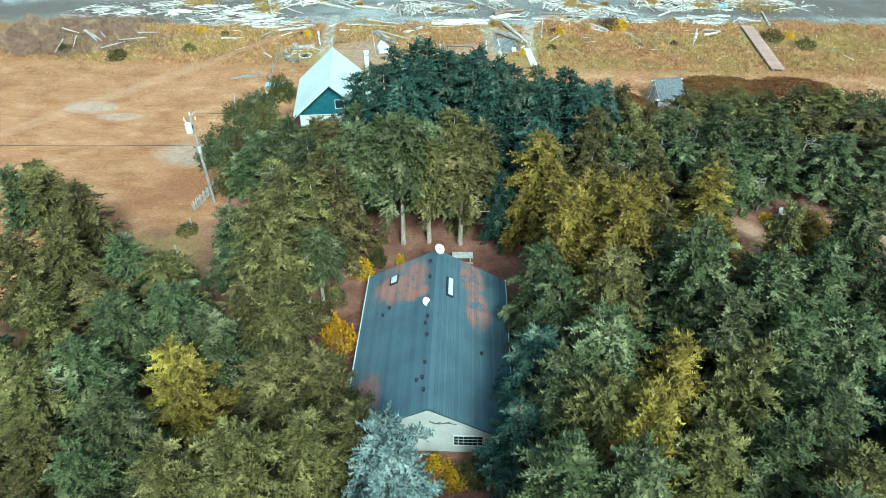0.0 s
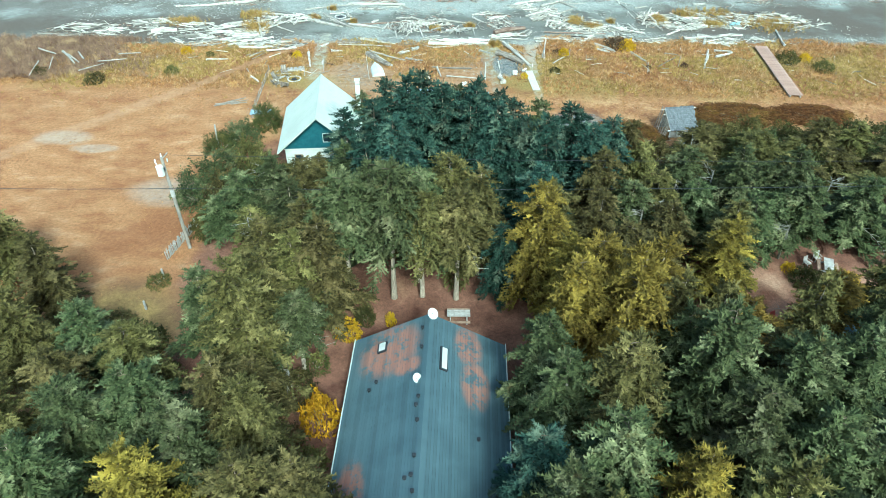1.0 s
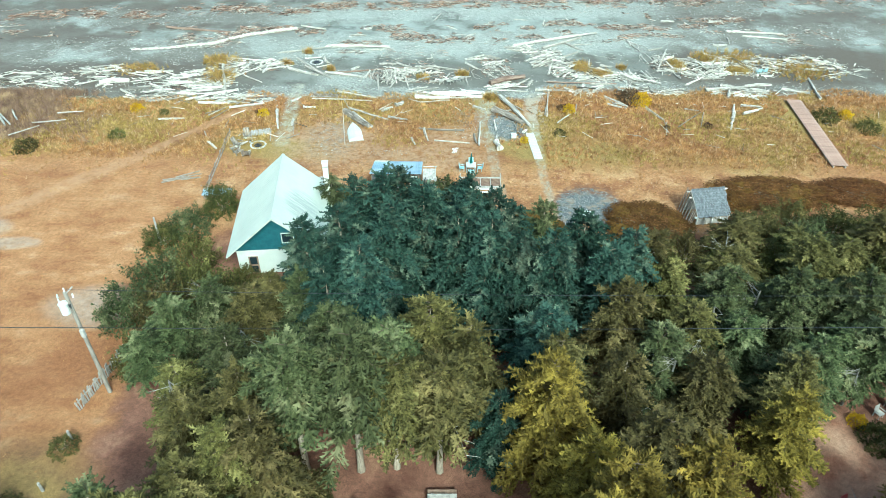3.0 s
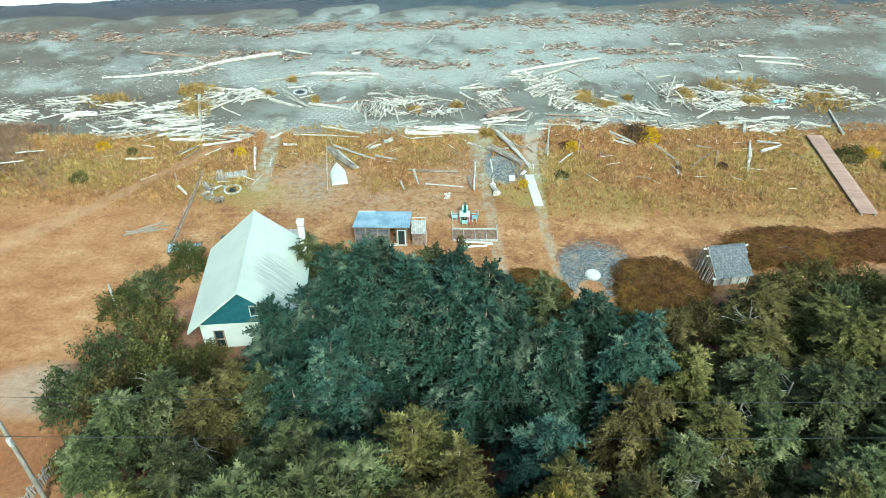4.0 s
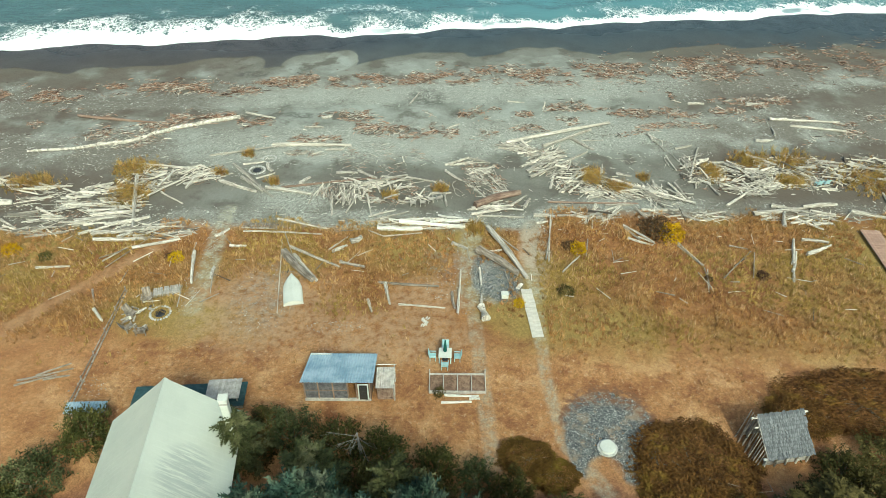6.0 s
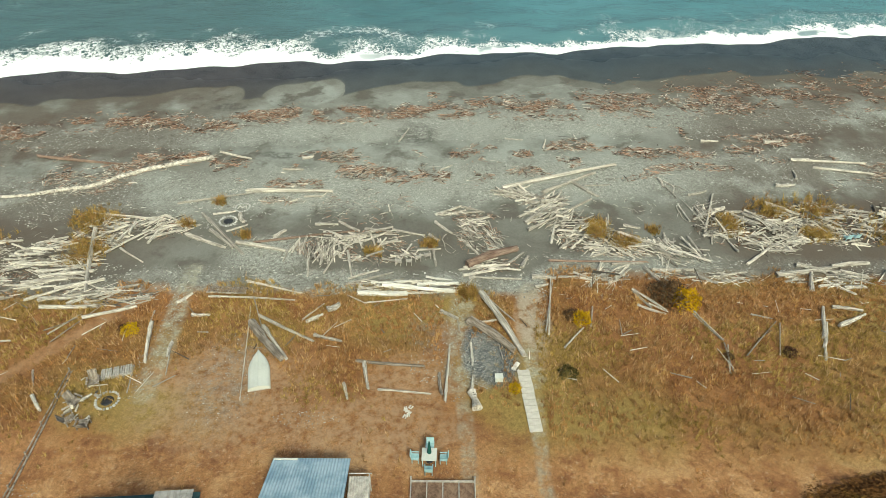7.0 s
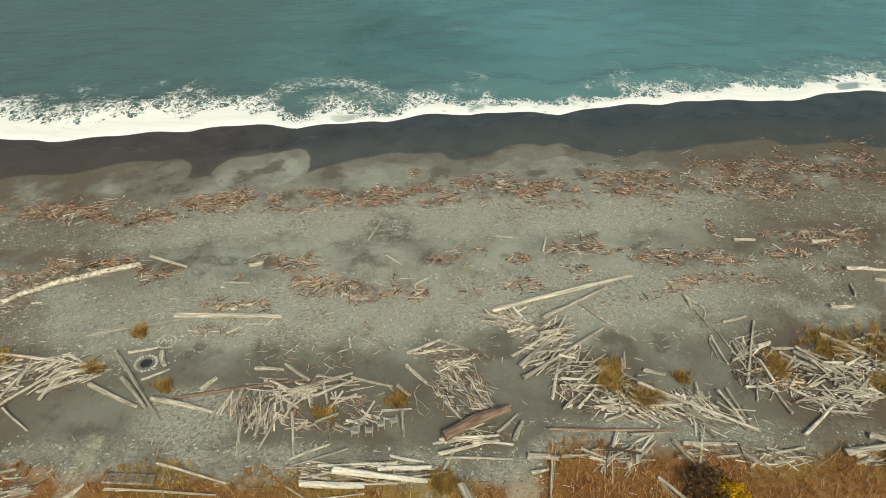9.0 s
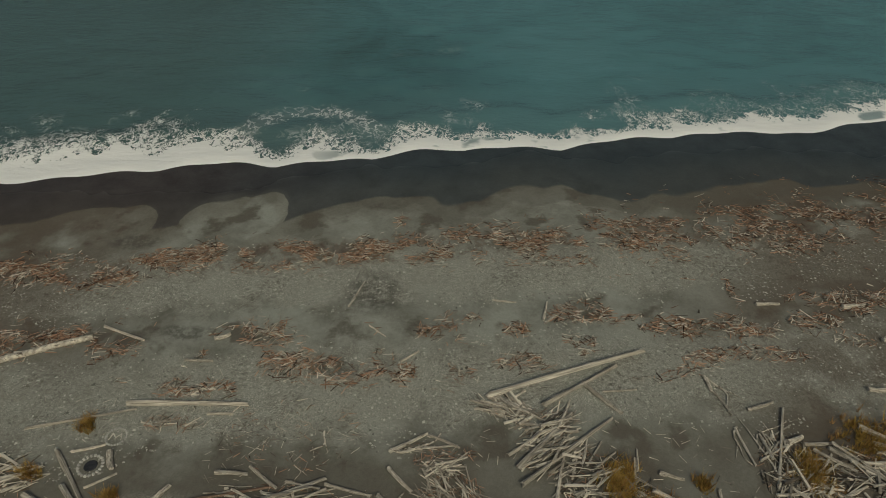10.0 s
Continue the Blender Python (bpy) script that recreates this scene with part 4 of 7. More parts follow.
LOGMESH = {}
for tone, mtl in (("pale", DRIFT), ("red", DRIFT_RED), ("dark", DRIFT_DARK), ("white", DRIFT_WHITE)):
    for k in range(5):
        v, f = rough_log(k + 1)
        LOGMESH[tone, k] = mesh_of("driftwood_log", v, f, mtl, False)
LOGWORD = {"pale": "bleached grey driftwood log lying on the beach", "red": "red-brown rotten driftwood log", "dark": "dark weathered old timber on dry grass", "white": "sun-whitened driftwood beam on the pebbles"}
rl = random.Random(3)


def log(x, y, yaw, length, radius, tone="pale", lift=0.0, tip=None):
    ob = new("driftwood_log", LOGMESH[tone, rl.randrange(5)])
    t = rl.uniform(-3, 3) if tip is None else tip
    z = height(x, y) + radius * 0.62 + lift + abs(math.sin(radians(t))) * length * 0.4
    ob.matrix_world = pose(x, y, z, 0, t, yaw) @ pose(0, 0, 0, rl.uniform(0, 360)) @ Matrix.Diagonal((length, radius, radius, 1))
    return tagged(ob, LOGWORD[tone], "driftwood log", "driftwood logs")


class Heap:
    """Many small sticks, stones or blades in one mesh."""

    def __init__(self):
        self.v, self.f = [], []

    def stick(self, p, d, r, seg=4):
        d = Vector(d)
        a = d.orthogonal().normalized() * r
        b = d.normalized().cross(a)
        o = len(self.v)
        p = Vector(p)
        for e, s in ((p - d / 2, 1.0), (p + d / 2, 0.65)):
            for k in range(seg):
                g = 2 * math.pi * k / seg
                self.v.append(e + (a * math.cos(g) + b * math.sin(g)) * s)
        for k in range(seg):
            self.f.append((o + k, o + (k + 1) % seg, o + seg + (k + 1) % seg, o + seg + k))
        if seg > 3:
            self.f.append(tuple(o + k for k in range(seg))[::-1])
            self.f.append(tuple(o + seg + k for k in range(seg)))

    def stone(self, p, s, r):
        o = len(self.v)
        x, y, z = p
        w, d, h = s * r.uniform(0.7, 1.3), s * r.uniform(0.7, 1.3), s * r.uniform(0.45, 0.8)
        c, q = math.cos(r.uniform(0, 3)), math.sin(r.uniform(0, 3))
        for a, b in ((1, 0.3), (-0.2, 1), (-1, -0.3), (0.3, -1)):
            self.v.append((x + (a * c - b * q) * w, y + (a * q + b * c) * d, z + h * 0.25))
        self.v.append((x + 0.2 * w, y, z + h))
        self.v.append((x, y, z - h * 0.3))
        for k in range(4):
            self.f.append((o + k, o + (k + 1) % 4, o + 4))
            self.f.append((o + (k + 1) % 4, o + k, o + 5))

    def tuft(self, x, y, z, h, n, r):
        for _ in range(n):
            a = r.uniform(0, 6.3)
            dx, dy = math.cos(a), math.sin(a)
            w = 0.011 + 0.02 * r.random()
            ln = h * r.uniform(0.6, 1.2)
            out = r.uniform(0.1, 0.8) * ln
            o = len(self.v)
            bx, by = x + r.uniform(-0.14, 0.14), y + r.uniform(-0.14, 0.14)
            self.v.extend(((bx - dy * w, by + dx * w, z - 0.02), (bx + dy * w, by - dx * w, z - 0.02), (bx + dx * out, by + dy * out, z + ln * 0.85)))
            self.f.append((o, o + 1, o + 2))

    def make(self, name, material, label, category):
        return tagged(new(name, mesh_of(name, self.v, self.f, material)), label, category, kind="stuff")


STICKS = Heap()
REDSTICKS = Heap()
STICKS_DUNE = Heap()
rp = random.Random(8)


def pile(cx, cy, rx, ry, yaw, count, long=2.2, high=0.5, wild=35, things=8, thick=0.07):
    """A heap of driftwood: some logs of their own, the smaller sticks joined, on a bed of bark."""
    for _ in range(int(count * 2.2)):
        a, q = rp.uniform(0, 6.3), math.sqrt(rp.random())
        x, y = cx + rx * q * math.cos(a), cy + ry * q * math.sin(a)
        if noise.noise((x * 0.5, y * 0.5, 6.3)) < -0.05:
            continue
        g, ln = radians(yaw) + rp.gauss(0, 0.9), rp.uniform(0.15, 0.8)
        (REDSTICKS if rp.random() < 0.75 else STICKS).stick((x, y, height(x, y) + rp.uniform(0.01, 0.12)), (ln * math.cos(g), ln * math.sin(g), 0), rp.uniform(0.012, 0.035), 3)
    for i in range(int(count * 2.1) + things):
        a, q = rp.uniform(0, 6.3), math.sqrt(rp.random())
        x, y = cx + rx * q * math.cos(a), cy + ry * q * math.sin(a)
        up = high * (1 - q) * rp.random()
        if i >= things and noise.noise((x * 0.55, y * 0.55, 3.3)) < -0.12:
            continue
        g = yaw + rp.gauss(0, wild)
        if i < things:
            log(x, y, g, long * rp.uniform(0.9, 1.7), thick * rp.uniform(1.3, 2.4), "pale", up * 0.6, rp.uniform(-7, 7))
        else:
            ln = long * (rp.uniform(0.15, 1.0) ** 1.2 if rp.random() < 0.8 else rp.uniform(0.9, 1.6))
            t = rp.uniform(-0.2, 0.2)
            STICKS.stick((x, y, height(x, y) + 0.05 + up), (ln * math.cos(radians(g)), ln * math.sin(radians(g)), ln * t), thick * (rp.uniform(0.3, 0.9) if rp.random() < 0.72 else rp.uniform(1.0, 2.0)))


log(-28.9, 118.0, -6, 9.2, 0.15)
log(-18.7, 115.6, -48, 8.8, 0.19)
log(-18.5, 114.6, -44, 4.3, 0.24)
log(-20.0, 114.3, -24, 4.9, 0.24)
log(-14.3, 113.5, -12, 5.3, 0.26)
log(-17.5, 116.6, 34, 2.2, 0.11)
log(-17.4, 118.2, -63, 1.6, 0.27)
log(-19.5, 119.2, 18, 2.3, 0.14)
log(-21.1, 121.7, 13, 7.9, 0.14)
log(-13.6, 123.4, 1, 9.4, 0.25)
log(-30.0, 111.0, -72, 9.8, 0.25)
log(-27.0, 114.7, 53, 6.7, 0.14)
log(-25.1, 115.5, 80, 4.0, 0.17)
log(-29.3, 115.0, 20, 4.6, 0.11)
log(-26.4, 111.8, -34, 3.5, 0.13)
log(-31.0, 105.4, 12, 2.3, 0.32)
log(-28.7, 105.3, 38, 1.9, 0.23)
log(-29.1, 104.4, 6, 4.9, 0.23)
log(-25.2, 103.9, 24, 4.4, 0.20)
log(-28.5, 102.3, 56, 3.0, 0.10)
log(-32.6, 109.3, 12, 3.2, 0.22)
log(-32.8, 107.7, 14, 4.0, 0.24)
log(-34.5, 111.6, -6, 4.5, 0.17)
log(-35.0, 113.8, 20, 2.9, 0.17)
log(-19.3, 105.9, 54, 1.7, 0.19)
log(-17.2, 103.8, 0, 1.6, 0.19)
log(-13.4, 106.2, -1, 7.7, 0.12)
log(-11.7, 107.7, -14, 5.4, 0.14)
log(-9.6, 102.6, -29, 6.0, 0.18)
log(-10.8, 100.9, -50, 5.6, 0.42, "dark")
log(-10.1, 100.8, -54, 4.8, 0.22)
log(-12.3, 99.9, -80, 10.7, 0.07)
log(-12.4, 104.4, -67, 4.0, 0.07)
log(-20.5, 100.4, -77, 4.4, 0.19)
log(-18.5, 99.7, -85, 1.6, 0.18)
log(-18.3, 98.9, -79, 3.8, 0.07)
log(-21.3, 103.1, -83, 2.4, 0.07)
log(-20.5, 96.5, -79, 2.9, 0.09)
log(-4.2, 116.1, 25, 5.3, 0.20)
log(-10.5, 115.3, 13, 9.9, 0.15, "red")
log(-0.1, 116.4, -12, 3.4, 0.15)
log(-8.5, 117.4, -4, 2.4, 0.18)
log(-6.2, 117.2, -37, 2.9, 0.16)
log(-0.3, 112.9, 67, 3.3, 0.15)
log(2.1, 113.7, 8, 2.3, 0.12)
log(2.5, 115.6, -42, 1.4, 0.20)
log(2.7, 112.3, -83, 2.2, 0.17)
log(-9.2, 110.7, -81, 3.0, 0.15)
log(-7.1, 111.6, 76, 3.8, 0.12)
log(-5.3, 111.2, -77, 3.8, 0.14)
log(-11.6, 112.7, 85, 2.6, 0.10)
log(-12.9, 115.7, 58, 1.6, 0.21)
log(-3.1, 109.2, 22, 4.4, 0.12)
log(-1.8, 107.1, 0, 4.5, 0.30, "white")
log(-0.9, 108.7, 3, 4.2, 0.16, "white")
log(1.6, 107.9, -5, 6.8, 0.30, "white")
log(3.1, 108.6, 2, 3.8, 0.23, "white")
log(3.2, 109.4, -8, 2.5, 0.14, "white")
log(-3.8, 109.7, 29, 3.1, 0.12)
log(-4.1, 106.4, -30, 1.9, 0.09)
log(-1.4, 106.2, 8, 3.8, 0.09)
log(-5.8, 101.5, -15, 2.5, 0.19)
log(-5.9, 105.2, 32, 1.2, 0.34)
log(-7.5, 103.6, 21, 1.1, 0.16)
log(-7.6, 104.7, 53, 2.6, 0.09)
log(-0.3, 98.8, -6, 5.6, 0.16, "dark")
log(-2.1, 97.5, -77, 2.7, 0.18)
log(3.8, 96.9, -83, 2.3, 0.16, "dark")
log(4.3, 98.1, 88, 6.1, 0.12)
log(1.0, 96.0, -2, 4.1, 0.12)
log(-3.5, 95.9, -72, 1.7, 0.16)
log(7.9, 102.1, -41, 4.9, 0.45, "dark")
log(8.8, 103.6, -64, 8.0, 0.36)
log(8.7, 105.5, -54, 4.0, 0.11)
log(7.6, 103.9, 9, 1.5, 0.17)
log(6.2, 100.1, -87, 2.5, 0.15)
log(6.3, 97.0, 85, 1.7, 0.18)
log(4.3, 104.6, -28, 1.8, 0.22)
log(3.8, 120.4, 31, 3.2, 0.16)
log(6.4, 120.6, -25, 2.6, 0.16)
log(8.2, 112.6, 32, 5.7, 0.48, "red")
log(7.6, 110.5, 19, 4.6, 0.16)
log(11.3, 112.1, 67, 1.8, 0.22)
log(10.5, 112.8, 47, 2.3, 0.15)
log(8.4, 109.6, 2, 4.8, 0.12)
log(6.1, 109.3, 65, 3.2, 0.14)
log(3.4, 117.3, -45, 2.5, 0.18)
log(6.5, 113.7, -52, 2.4, 0.12)
log(16.2, 127.4, 21, 13.9, 0.26)
log(17.1, 126.2, 33, 7.4, 0.23)
log(13.9, 121.0, 49, 6.6, 0.26)
log(15.5, 120.1, 40, 9.3, 0.22)
log(18.6, 125.0, -48, 3.9, 0.23)
log(10.7, 123.6, -66, 2.4, 0.13)
log(11.6, 124.9, 35, 2.6, 0.16)
log(12.0, 123.5, 59, 2.0, 0.16)
log(11.4, 123.1, -60, 1.6, 0.13)
log(13.7, 122.0, 50, 2.7, 0.15)
log(20.1, 125.8, 7, 2.8, 0.09)
log(14.4, 116.9, 78, 3.3, 0.17)
log(16.9, 116.7, 2, 3.0, 0.15)
log(20.3, 119.5, 80, 1.9, 0.13)
log(25.0, 114.8, -27, 9.1, 0.21)
log(22.5, 118.2, -16, 1.7, 0.17)
log(28.2, 114.9, -76, 3.6, 0.15)
log(25.4, 116.3, 84, 1.8, 0.17)
log(27.2, 126.7, -82, 1.6, 0.17)
log(27.9, 124.8, -71, 2.4, 0.12)
log(28.4, 120.9, -82, 3.4, 0.12)
log(30.7, 124.6, 18, 2.3, 0.17)
log(18.3, 112.4, 3, 9.5, 0.14, "red")
log(31.0, 120.9, 69, 7.4, 0.14)
log(32.2, 121.5, 26, 1.4, 0.29)
log(33.9, 121.3, 5, 2.3, 0.17)
log(36.0, 120.0, -48, 3.1, 0.17)
log(38.8, 121.8, -37, 3.6, 0.23)
log(40.8, 126.6, 2, 2.1, 0.24)
log(36.5, 119.0, -43, 5.6, 0.19)
log(34.1, 114.1, 42, 4.7, 0.18)
log(30.9, 117.1, 5, 3.1, 0.14)
log(44.4, 132.0, 6, 2.2, 0.26)
log(42.8, 128.9, 82, 1.7, 0.17)
log(35.2, 136.3, 4, 2.2, 0.17)
log(42.7, 136.2, 9, 2.1, 0.24)
log(15.8, 134.1, 42, 2.6, 0.15)
log(15.0, 134.8, 78, 2.5, 0.13)
log(-21.5, 130.8, -22, 4.5, 0.16)
log(-14.1, 127.9, -1, 2.4, 0.15)
log(-12.9, 130.7, 25, 1.4, 0.23)
log(-2.1, 136.6, 74, 3.7, 0.13)
log(0.3, 131.8, -39, 2.0, 0.07)
log(3.3, 128.9, 42, 1.9, 0.12)
log(-12.9, 125.0, 4, 1.7, 0.12)
log(-10.8, 122.6, 2, 2.0, 0.14)
log(11.4, 136.0, -5, 2.2, 0.10)
log(-39.2, 129.0, -6, 10.4, 0.20, "red")
log(13.2, 106.8, 80, 8.4, 0.09)
log(13.1, 106.0, 84, 7.2, 0.09)
log(19.5, 109.8, 6, 2.7, 0.12)
log(20.3, 111.1, 51, 4.8, 0.15)
log(20.0, 111.6, 29, 3.1, 0.12)
log(21.0, 112.2, 9, 3.1, 0.15)
log(23.2, 110.3, -61, 3.0, 0.20)
log(21.4, 107.3, -62, 2.6, 0.14)
log(22.0, 105.9, -24, 2.5, 0.14)
log(26.3, 104.0, -64, 3.5, 0.09)
log(36.4, 104.7, 70, 3.9, 0.23)
log(35.4, 101.7, 69, 2.6, 0.14)
log(27.1, 100.3, 78, 3.1, 0.09)
log(25.2, 111.5, 1, 4.0, 0.20)
log(37.3, 111.6, 13, 5.7, 0.30)
log(42.1, 112.8, 10, 3.9, 0.25)
log(37.5, 110.2, 71, 2.6, 0.24)
log(38.7, 104.9, 28, 2.6, 0.20)
log(12.9, 109.8, -3, 2.2, 0.26)
log(15.4, 110.1, 7, 2.4, 0.14)
log(12.6, 108.7, 14, 1.3, 0.19)
log(41.1, 109.5, 7, 2.1, 0.24)
log(31.4, 105.4, -17, 1.8, 0.10)
log(38.2, 112.1, -23, 2.6, 0.26)
log(46.6, 111.3, -17, 3.4, 0.24)
log(39.2, 106.6, -10, 2.5, 0.22)
log(36.0, 103.3, 66, 3.1, 0.18)
log(49.4, 112.1, 81, 6.9, 0.21)
log(47.7, 131.8, -5, 7.9, 0.20)
log(48.6, 129.9, -12, 6.5, 0.20)
log(-44.5, 109.6, 18, 3.7, 0.42)
log(-34.3, 110.3, 9, 4.8, 0.26)
log(-31.3, 108.8, 12, 4.7, 0.26)
log(-29.4, 107.4, 17, 4.3, 0.25)
log(-27.1, 106.7, 17, 6.3, 0.18)
log(-31.5, 106.3, 30, 4.5, 0.19)
log(-33.6, 100.1, 5, 3.1, 0.15)
log(-26.7, 93.9, -46, 1.9, 0.19)
log(22.0, 107.0, -50, 3.8, 0.14, "pale", 0.12)
log(22.6, 106.1, -34, 1.8, 0.10, "pale", 0.12)
log(26.4, 104.0, -67, 3.8, 0.10, "pale", 0.12)
log(30.5, 102.7, 48, 5.7, 0.08, "dark", 0.12)
log(14.8, 102.2, 52, 3.1, 0.10, "pale", 0.12)
log(16.6, 104.8, -101, 2.5, 0.08, "dark", 0.12)
log(32.0, 102.7, -109, 4.0, 0.07, "dark", 0.12)
log(39.0, 105.1, 26, 3.0, 0.20, "pale", 0.12)
log(27.1, 100.5, -92, 3.0, 0.07, "dark", 0.12)
log(-28.7, 102.2, 34, 2.7, 0.07, "dark", 0.12)
log(-27.2, 102.8, 63, 6.2, 0.06, "dark", 0.12)
log(-7.2, 103.8, 39, 1.4, 0.16, "pale", 0.12)

for x, y, a, l, w in ((-54, 98.6, -48, 5.0, 0.2), (-53.2, 98.2, -44, 4.2, 0.16), (-52.6, 99.4, -52, 3.0, 0.13), (-55.5, 96.5, -70, 4.5, 0.08), (-47.6, 97.8, 8, 4.0, 0.09), (-49.5, 95.6, 40, 3.4, 0.08), (-58, 100.5, -30, 4.0, 0.14), (-46.0, 100.2, 18, 3.0, 0.1), (-57, 94.8, -76, 5.0, 0.1)):
    log(x, y, a, l, w, "pale", 0.55)


def crooked(x0, y0, x1, y1, r):
    """A bent bleached branch from one place to another, with a fork."""
    q = random.Random(int(x0 * 31 + y0 * 17))
    a, b = Vector((x0, y0, height(x0, y0) + r)), Vector((x1, y1, height(x1, y1) + r))
    side = Vector((b.y - a.y, a.x - b.x, 0))
    bend = q.uniform(0.12, 0.3) * q.choice((-1, 1))
    pts = [a.lerp(b, u) + side * (bend * math.sin(math.pi * u) + 0.05 * math.sin(9 * u)) + Vector((0, 0, 0.25 * r * math.sin(7 * u))) for u in [k / 7 for k in range(8)]]
    bm = bmesh.new()
    f = pts[4] + (pts[4] - pts[2]) * 0.8 + side * 0.22 * q.choice((-1, 1))
    for run, ra, rb in ((pts, r, 0.45 * r), ([pts[3], pts[3].lerp(f, 0.5) + Vector((0, 0, 0.1)), f], 0.6 * r, 0.25 * r)):
        rings = []
        for i, p in enumerate(run):
            d = (run[min(i + 1, len(run) - 1)] - run[max(i - 1, 0)]).normalized()
            e = d.cross(Vector((0, 0, 1))).normalized()
            g = e.cross(d)
            w = ra + (rb - ra) * i / (len(run) - 1)
            rings.append([bm.verts.new(p + (e * math.cos(k * math.pi / 3) + g * math.sin(k * math.pi / 3)) * w) for k in range(6)])
        for i in range(len(rings) - 1):
            for k in range(6):
                bm.faces.new((rings[i][k], rings[i][(k + 1) % 6], rings[i + 1][(k + 1) % 6], rings[i + 1][k]))
        bm.faces.new(rings[0][::-1])
        bm.faces.new(rings[-1])
    return tagged(part("crooked_branch", bm, DRIFT), "crooked bleached branch on the dark sand", "driftwood branch", "crooked branches on the beach")


for spec in ((-4.55, 122.15, -3.33, 121.37, 0.05), (-2.56, 121.28, -3.28, 119.44, 0.09), (-6.38, 121.96, -5.15, 121.23, 0.05), (3.75, 116.33, 4.31, 113.18, 0.07), (5.46, 118.45, 6.25, 115.62, 0.09), (1.09, 116.43, 1.5, 113.82, 0.05), (2.56, 119.76, 6.11, 121.36, 0.12), (-4.24, 118.32, -3.94, 117.07, 0.04), (28.31, 122.61, 28.55, 119.28, 0.08), (27.25, 127.45, 28.15, 123.96, 0.1), (29.05, 118.75, 30.88, 119.92, 0.06), (30.79, 115.71, 32.4, 116.77, 0.06), (29.97, 118.57, 32.09, 123.23, 0.08), (32.42, 118.66, 33.63, 119.35, 0.06)):
    crooked(*spec)



def bent_trunk(points, r0, r1, label):
    """A long bent trunk through a few places on the sand."""
    bm = bmesh.new()
    q = random.Random(5)
    pts = []
    for (xa, ya), (xb, yb) in zip(points, points[1:]):
        pts += [(xa + (xb - xa) * k / 5, ya + (yb - ya) * k / 5) for k in range(5)]
    pts = [Vector((x + q.uniform(-0.1, 0.1), y + q.uniform(-0.1, 0.1), height(x, y) + 0.2)) for x, y in pts + [points[-1]]]
    rings = []
    for i, p in enumerate(pts):
        d = (pts[min(i + 1, len(pts) - 1)] - pts[max(i - 1, 0)]).normalized()
        e = d.cross(Vector((0, 0, 1))).normalized()
        g = e.cross(d)
        w = r0 + (r1 - r0) * i / (len(pts) - 1)
        rings.append([bm.verts.new(p + (e * math.cos(k * math.pi / 4) + g * math.sin(k * math.pi / 4)) * w * q.uniform(0.88, 1.12)) for k in range(8)])
    for a_, b_ in zip(rings, rings[1:]):
        for k in range(8):
            bm.faces.new((a_[k], a_[(k + 1) % 8], b_[(k + 1) % 8], b_[k]))
    bm.faces.new(rings[0][::-1])
    bm.faces.new(rings[-1])
    return tagged(part("driftwood_log", bm, DRIFT), label, "driftwood log")


bent_trunk([(-46.5, 120.6), (-41.7, 121.6), (-36.1, 123.3), (-31.1, 127.0), (-24.0, 130.3)], 0.13, 0.27, "long bent bleached trunk lying across the shingle")
bent_trunk([(-33.4, 125.3), (-33.6, 127.9)], 0.14, 0.07, "short forked bleached limb beside the long trunk")

# heaps along the storm line
pile(-33.5, 110.3, 4.5, 3.5, 0, 170, 2.4, 0.5, 22, 10)
pile(-38, 107, 4, 2.2, 5, 90, 2.4, 0.4, 20, 8)
pile(-30.5, 115.5, 3.0, 2.6, 20, 80, 2.0, 0.4, 40, 4)
pile(-25.3, 116.3, 3.2, 1.9, 38, 60, 2.4, 0.4, 25, 5)
pile(-8.3, 113.6, 2.9, 1.4, 88, 110, 1.9, 0.8, 18, 8, 0.07)
pile(-3.2, 113.4, 4.2, 1.9, -30, 190, 1.6, 0.6, 40, 8)
pile(-5.0, 115.7, 4.2, 1.1, 8, 60, 2.2, 0.4, 20, 5)
pile(7.0, 115.8, 2.3, 2.6, -50, 140, 1.5, 0.3, 30, 3, 0.045)
pile(6.2, 119.4, 2.6, 1.3, 10, 70, 1.6, 0.35, 25, 2, 0.045)
pile(8.4, 111.6, 2.6, 1.0, 12, 45, 1.8, 0.3, 20, 4)
pile(14.4, 119.8, 2.6, 1.8, 40, 60, 2.0, 0.5, 25, 5, 0.07)
pile(17.5, 117.0, 3.2, 3.0, 30, 130, 1.9, 0.5, 40, 8)
pile(21.5, 115.0, 4.2, 1.6, -25, 120, 1.9, 0.35, 28, 6)
pile(25.8, 114.3, 2.8, 2.0, -50, 90, 1.7, 0.4, 30, 6)
pile(31.3, 118.8, 2.4, 3.4, 70, 110, 1.8, 0.4, 40, 5)
pile(35.5, 117.8, 4.6, 3.4, -12, 220, 1.9, 0.5, 38, 10)
pile(43.2, 119.5, 5.0, 3.8, -10, 220, 2.0, 0.5, 40, 10)
pile(53, 119.5, 6.0, 3.6, 0, 160, 2.2, 0.5, 35, 8)
pile(-46, 112, 7.0, 3.0, 0, 140, 2.4, 0.5, 25, 8)
pile(-57, 110, 6.0, 3.2, 5, 90, 2.4, 0.5, 25, 4)
pile(-26.5, 106.0, 4.5, 1.2, 12, 55, 2.2, 0.3, 16, 4)
pile(0.5, 108.2, 5.5, 0.9, 3, 60, 2.2, 0.3, 10, 3)
pile(18.5, 110.3, 2.2, 1.2, 45, 50, 1.9, 0.4, 35, 3)
pile(28, 110.6, 5.5, 0.7, -5, 55, 1.8, 0.2, 25, 2)
pile(40.5, 110.8, 5.0, 1.2, 10, 70, 2.0, 0.3, 30, 4)
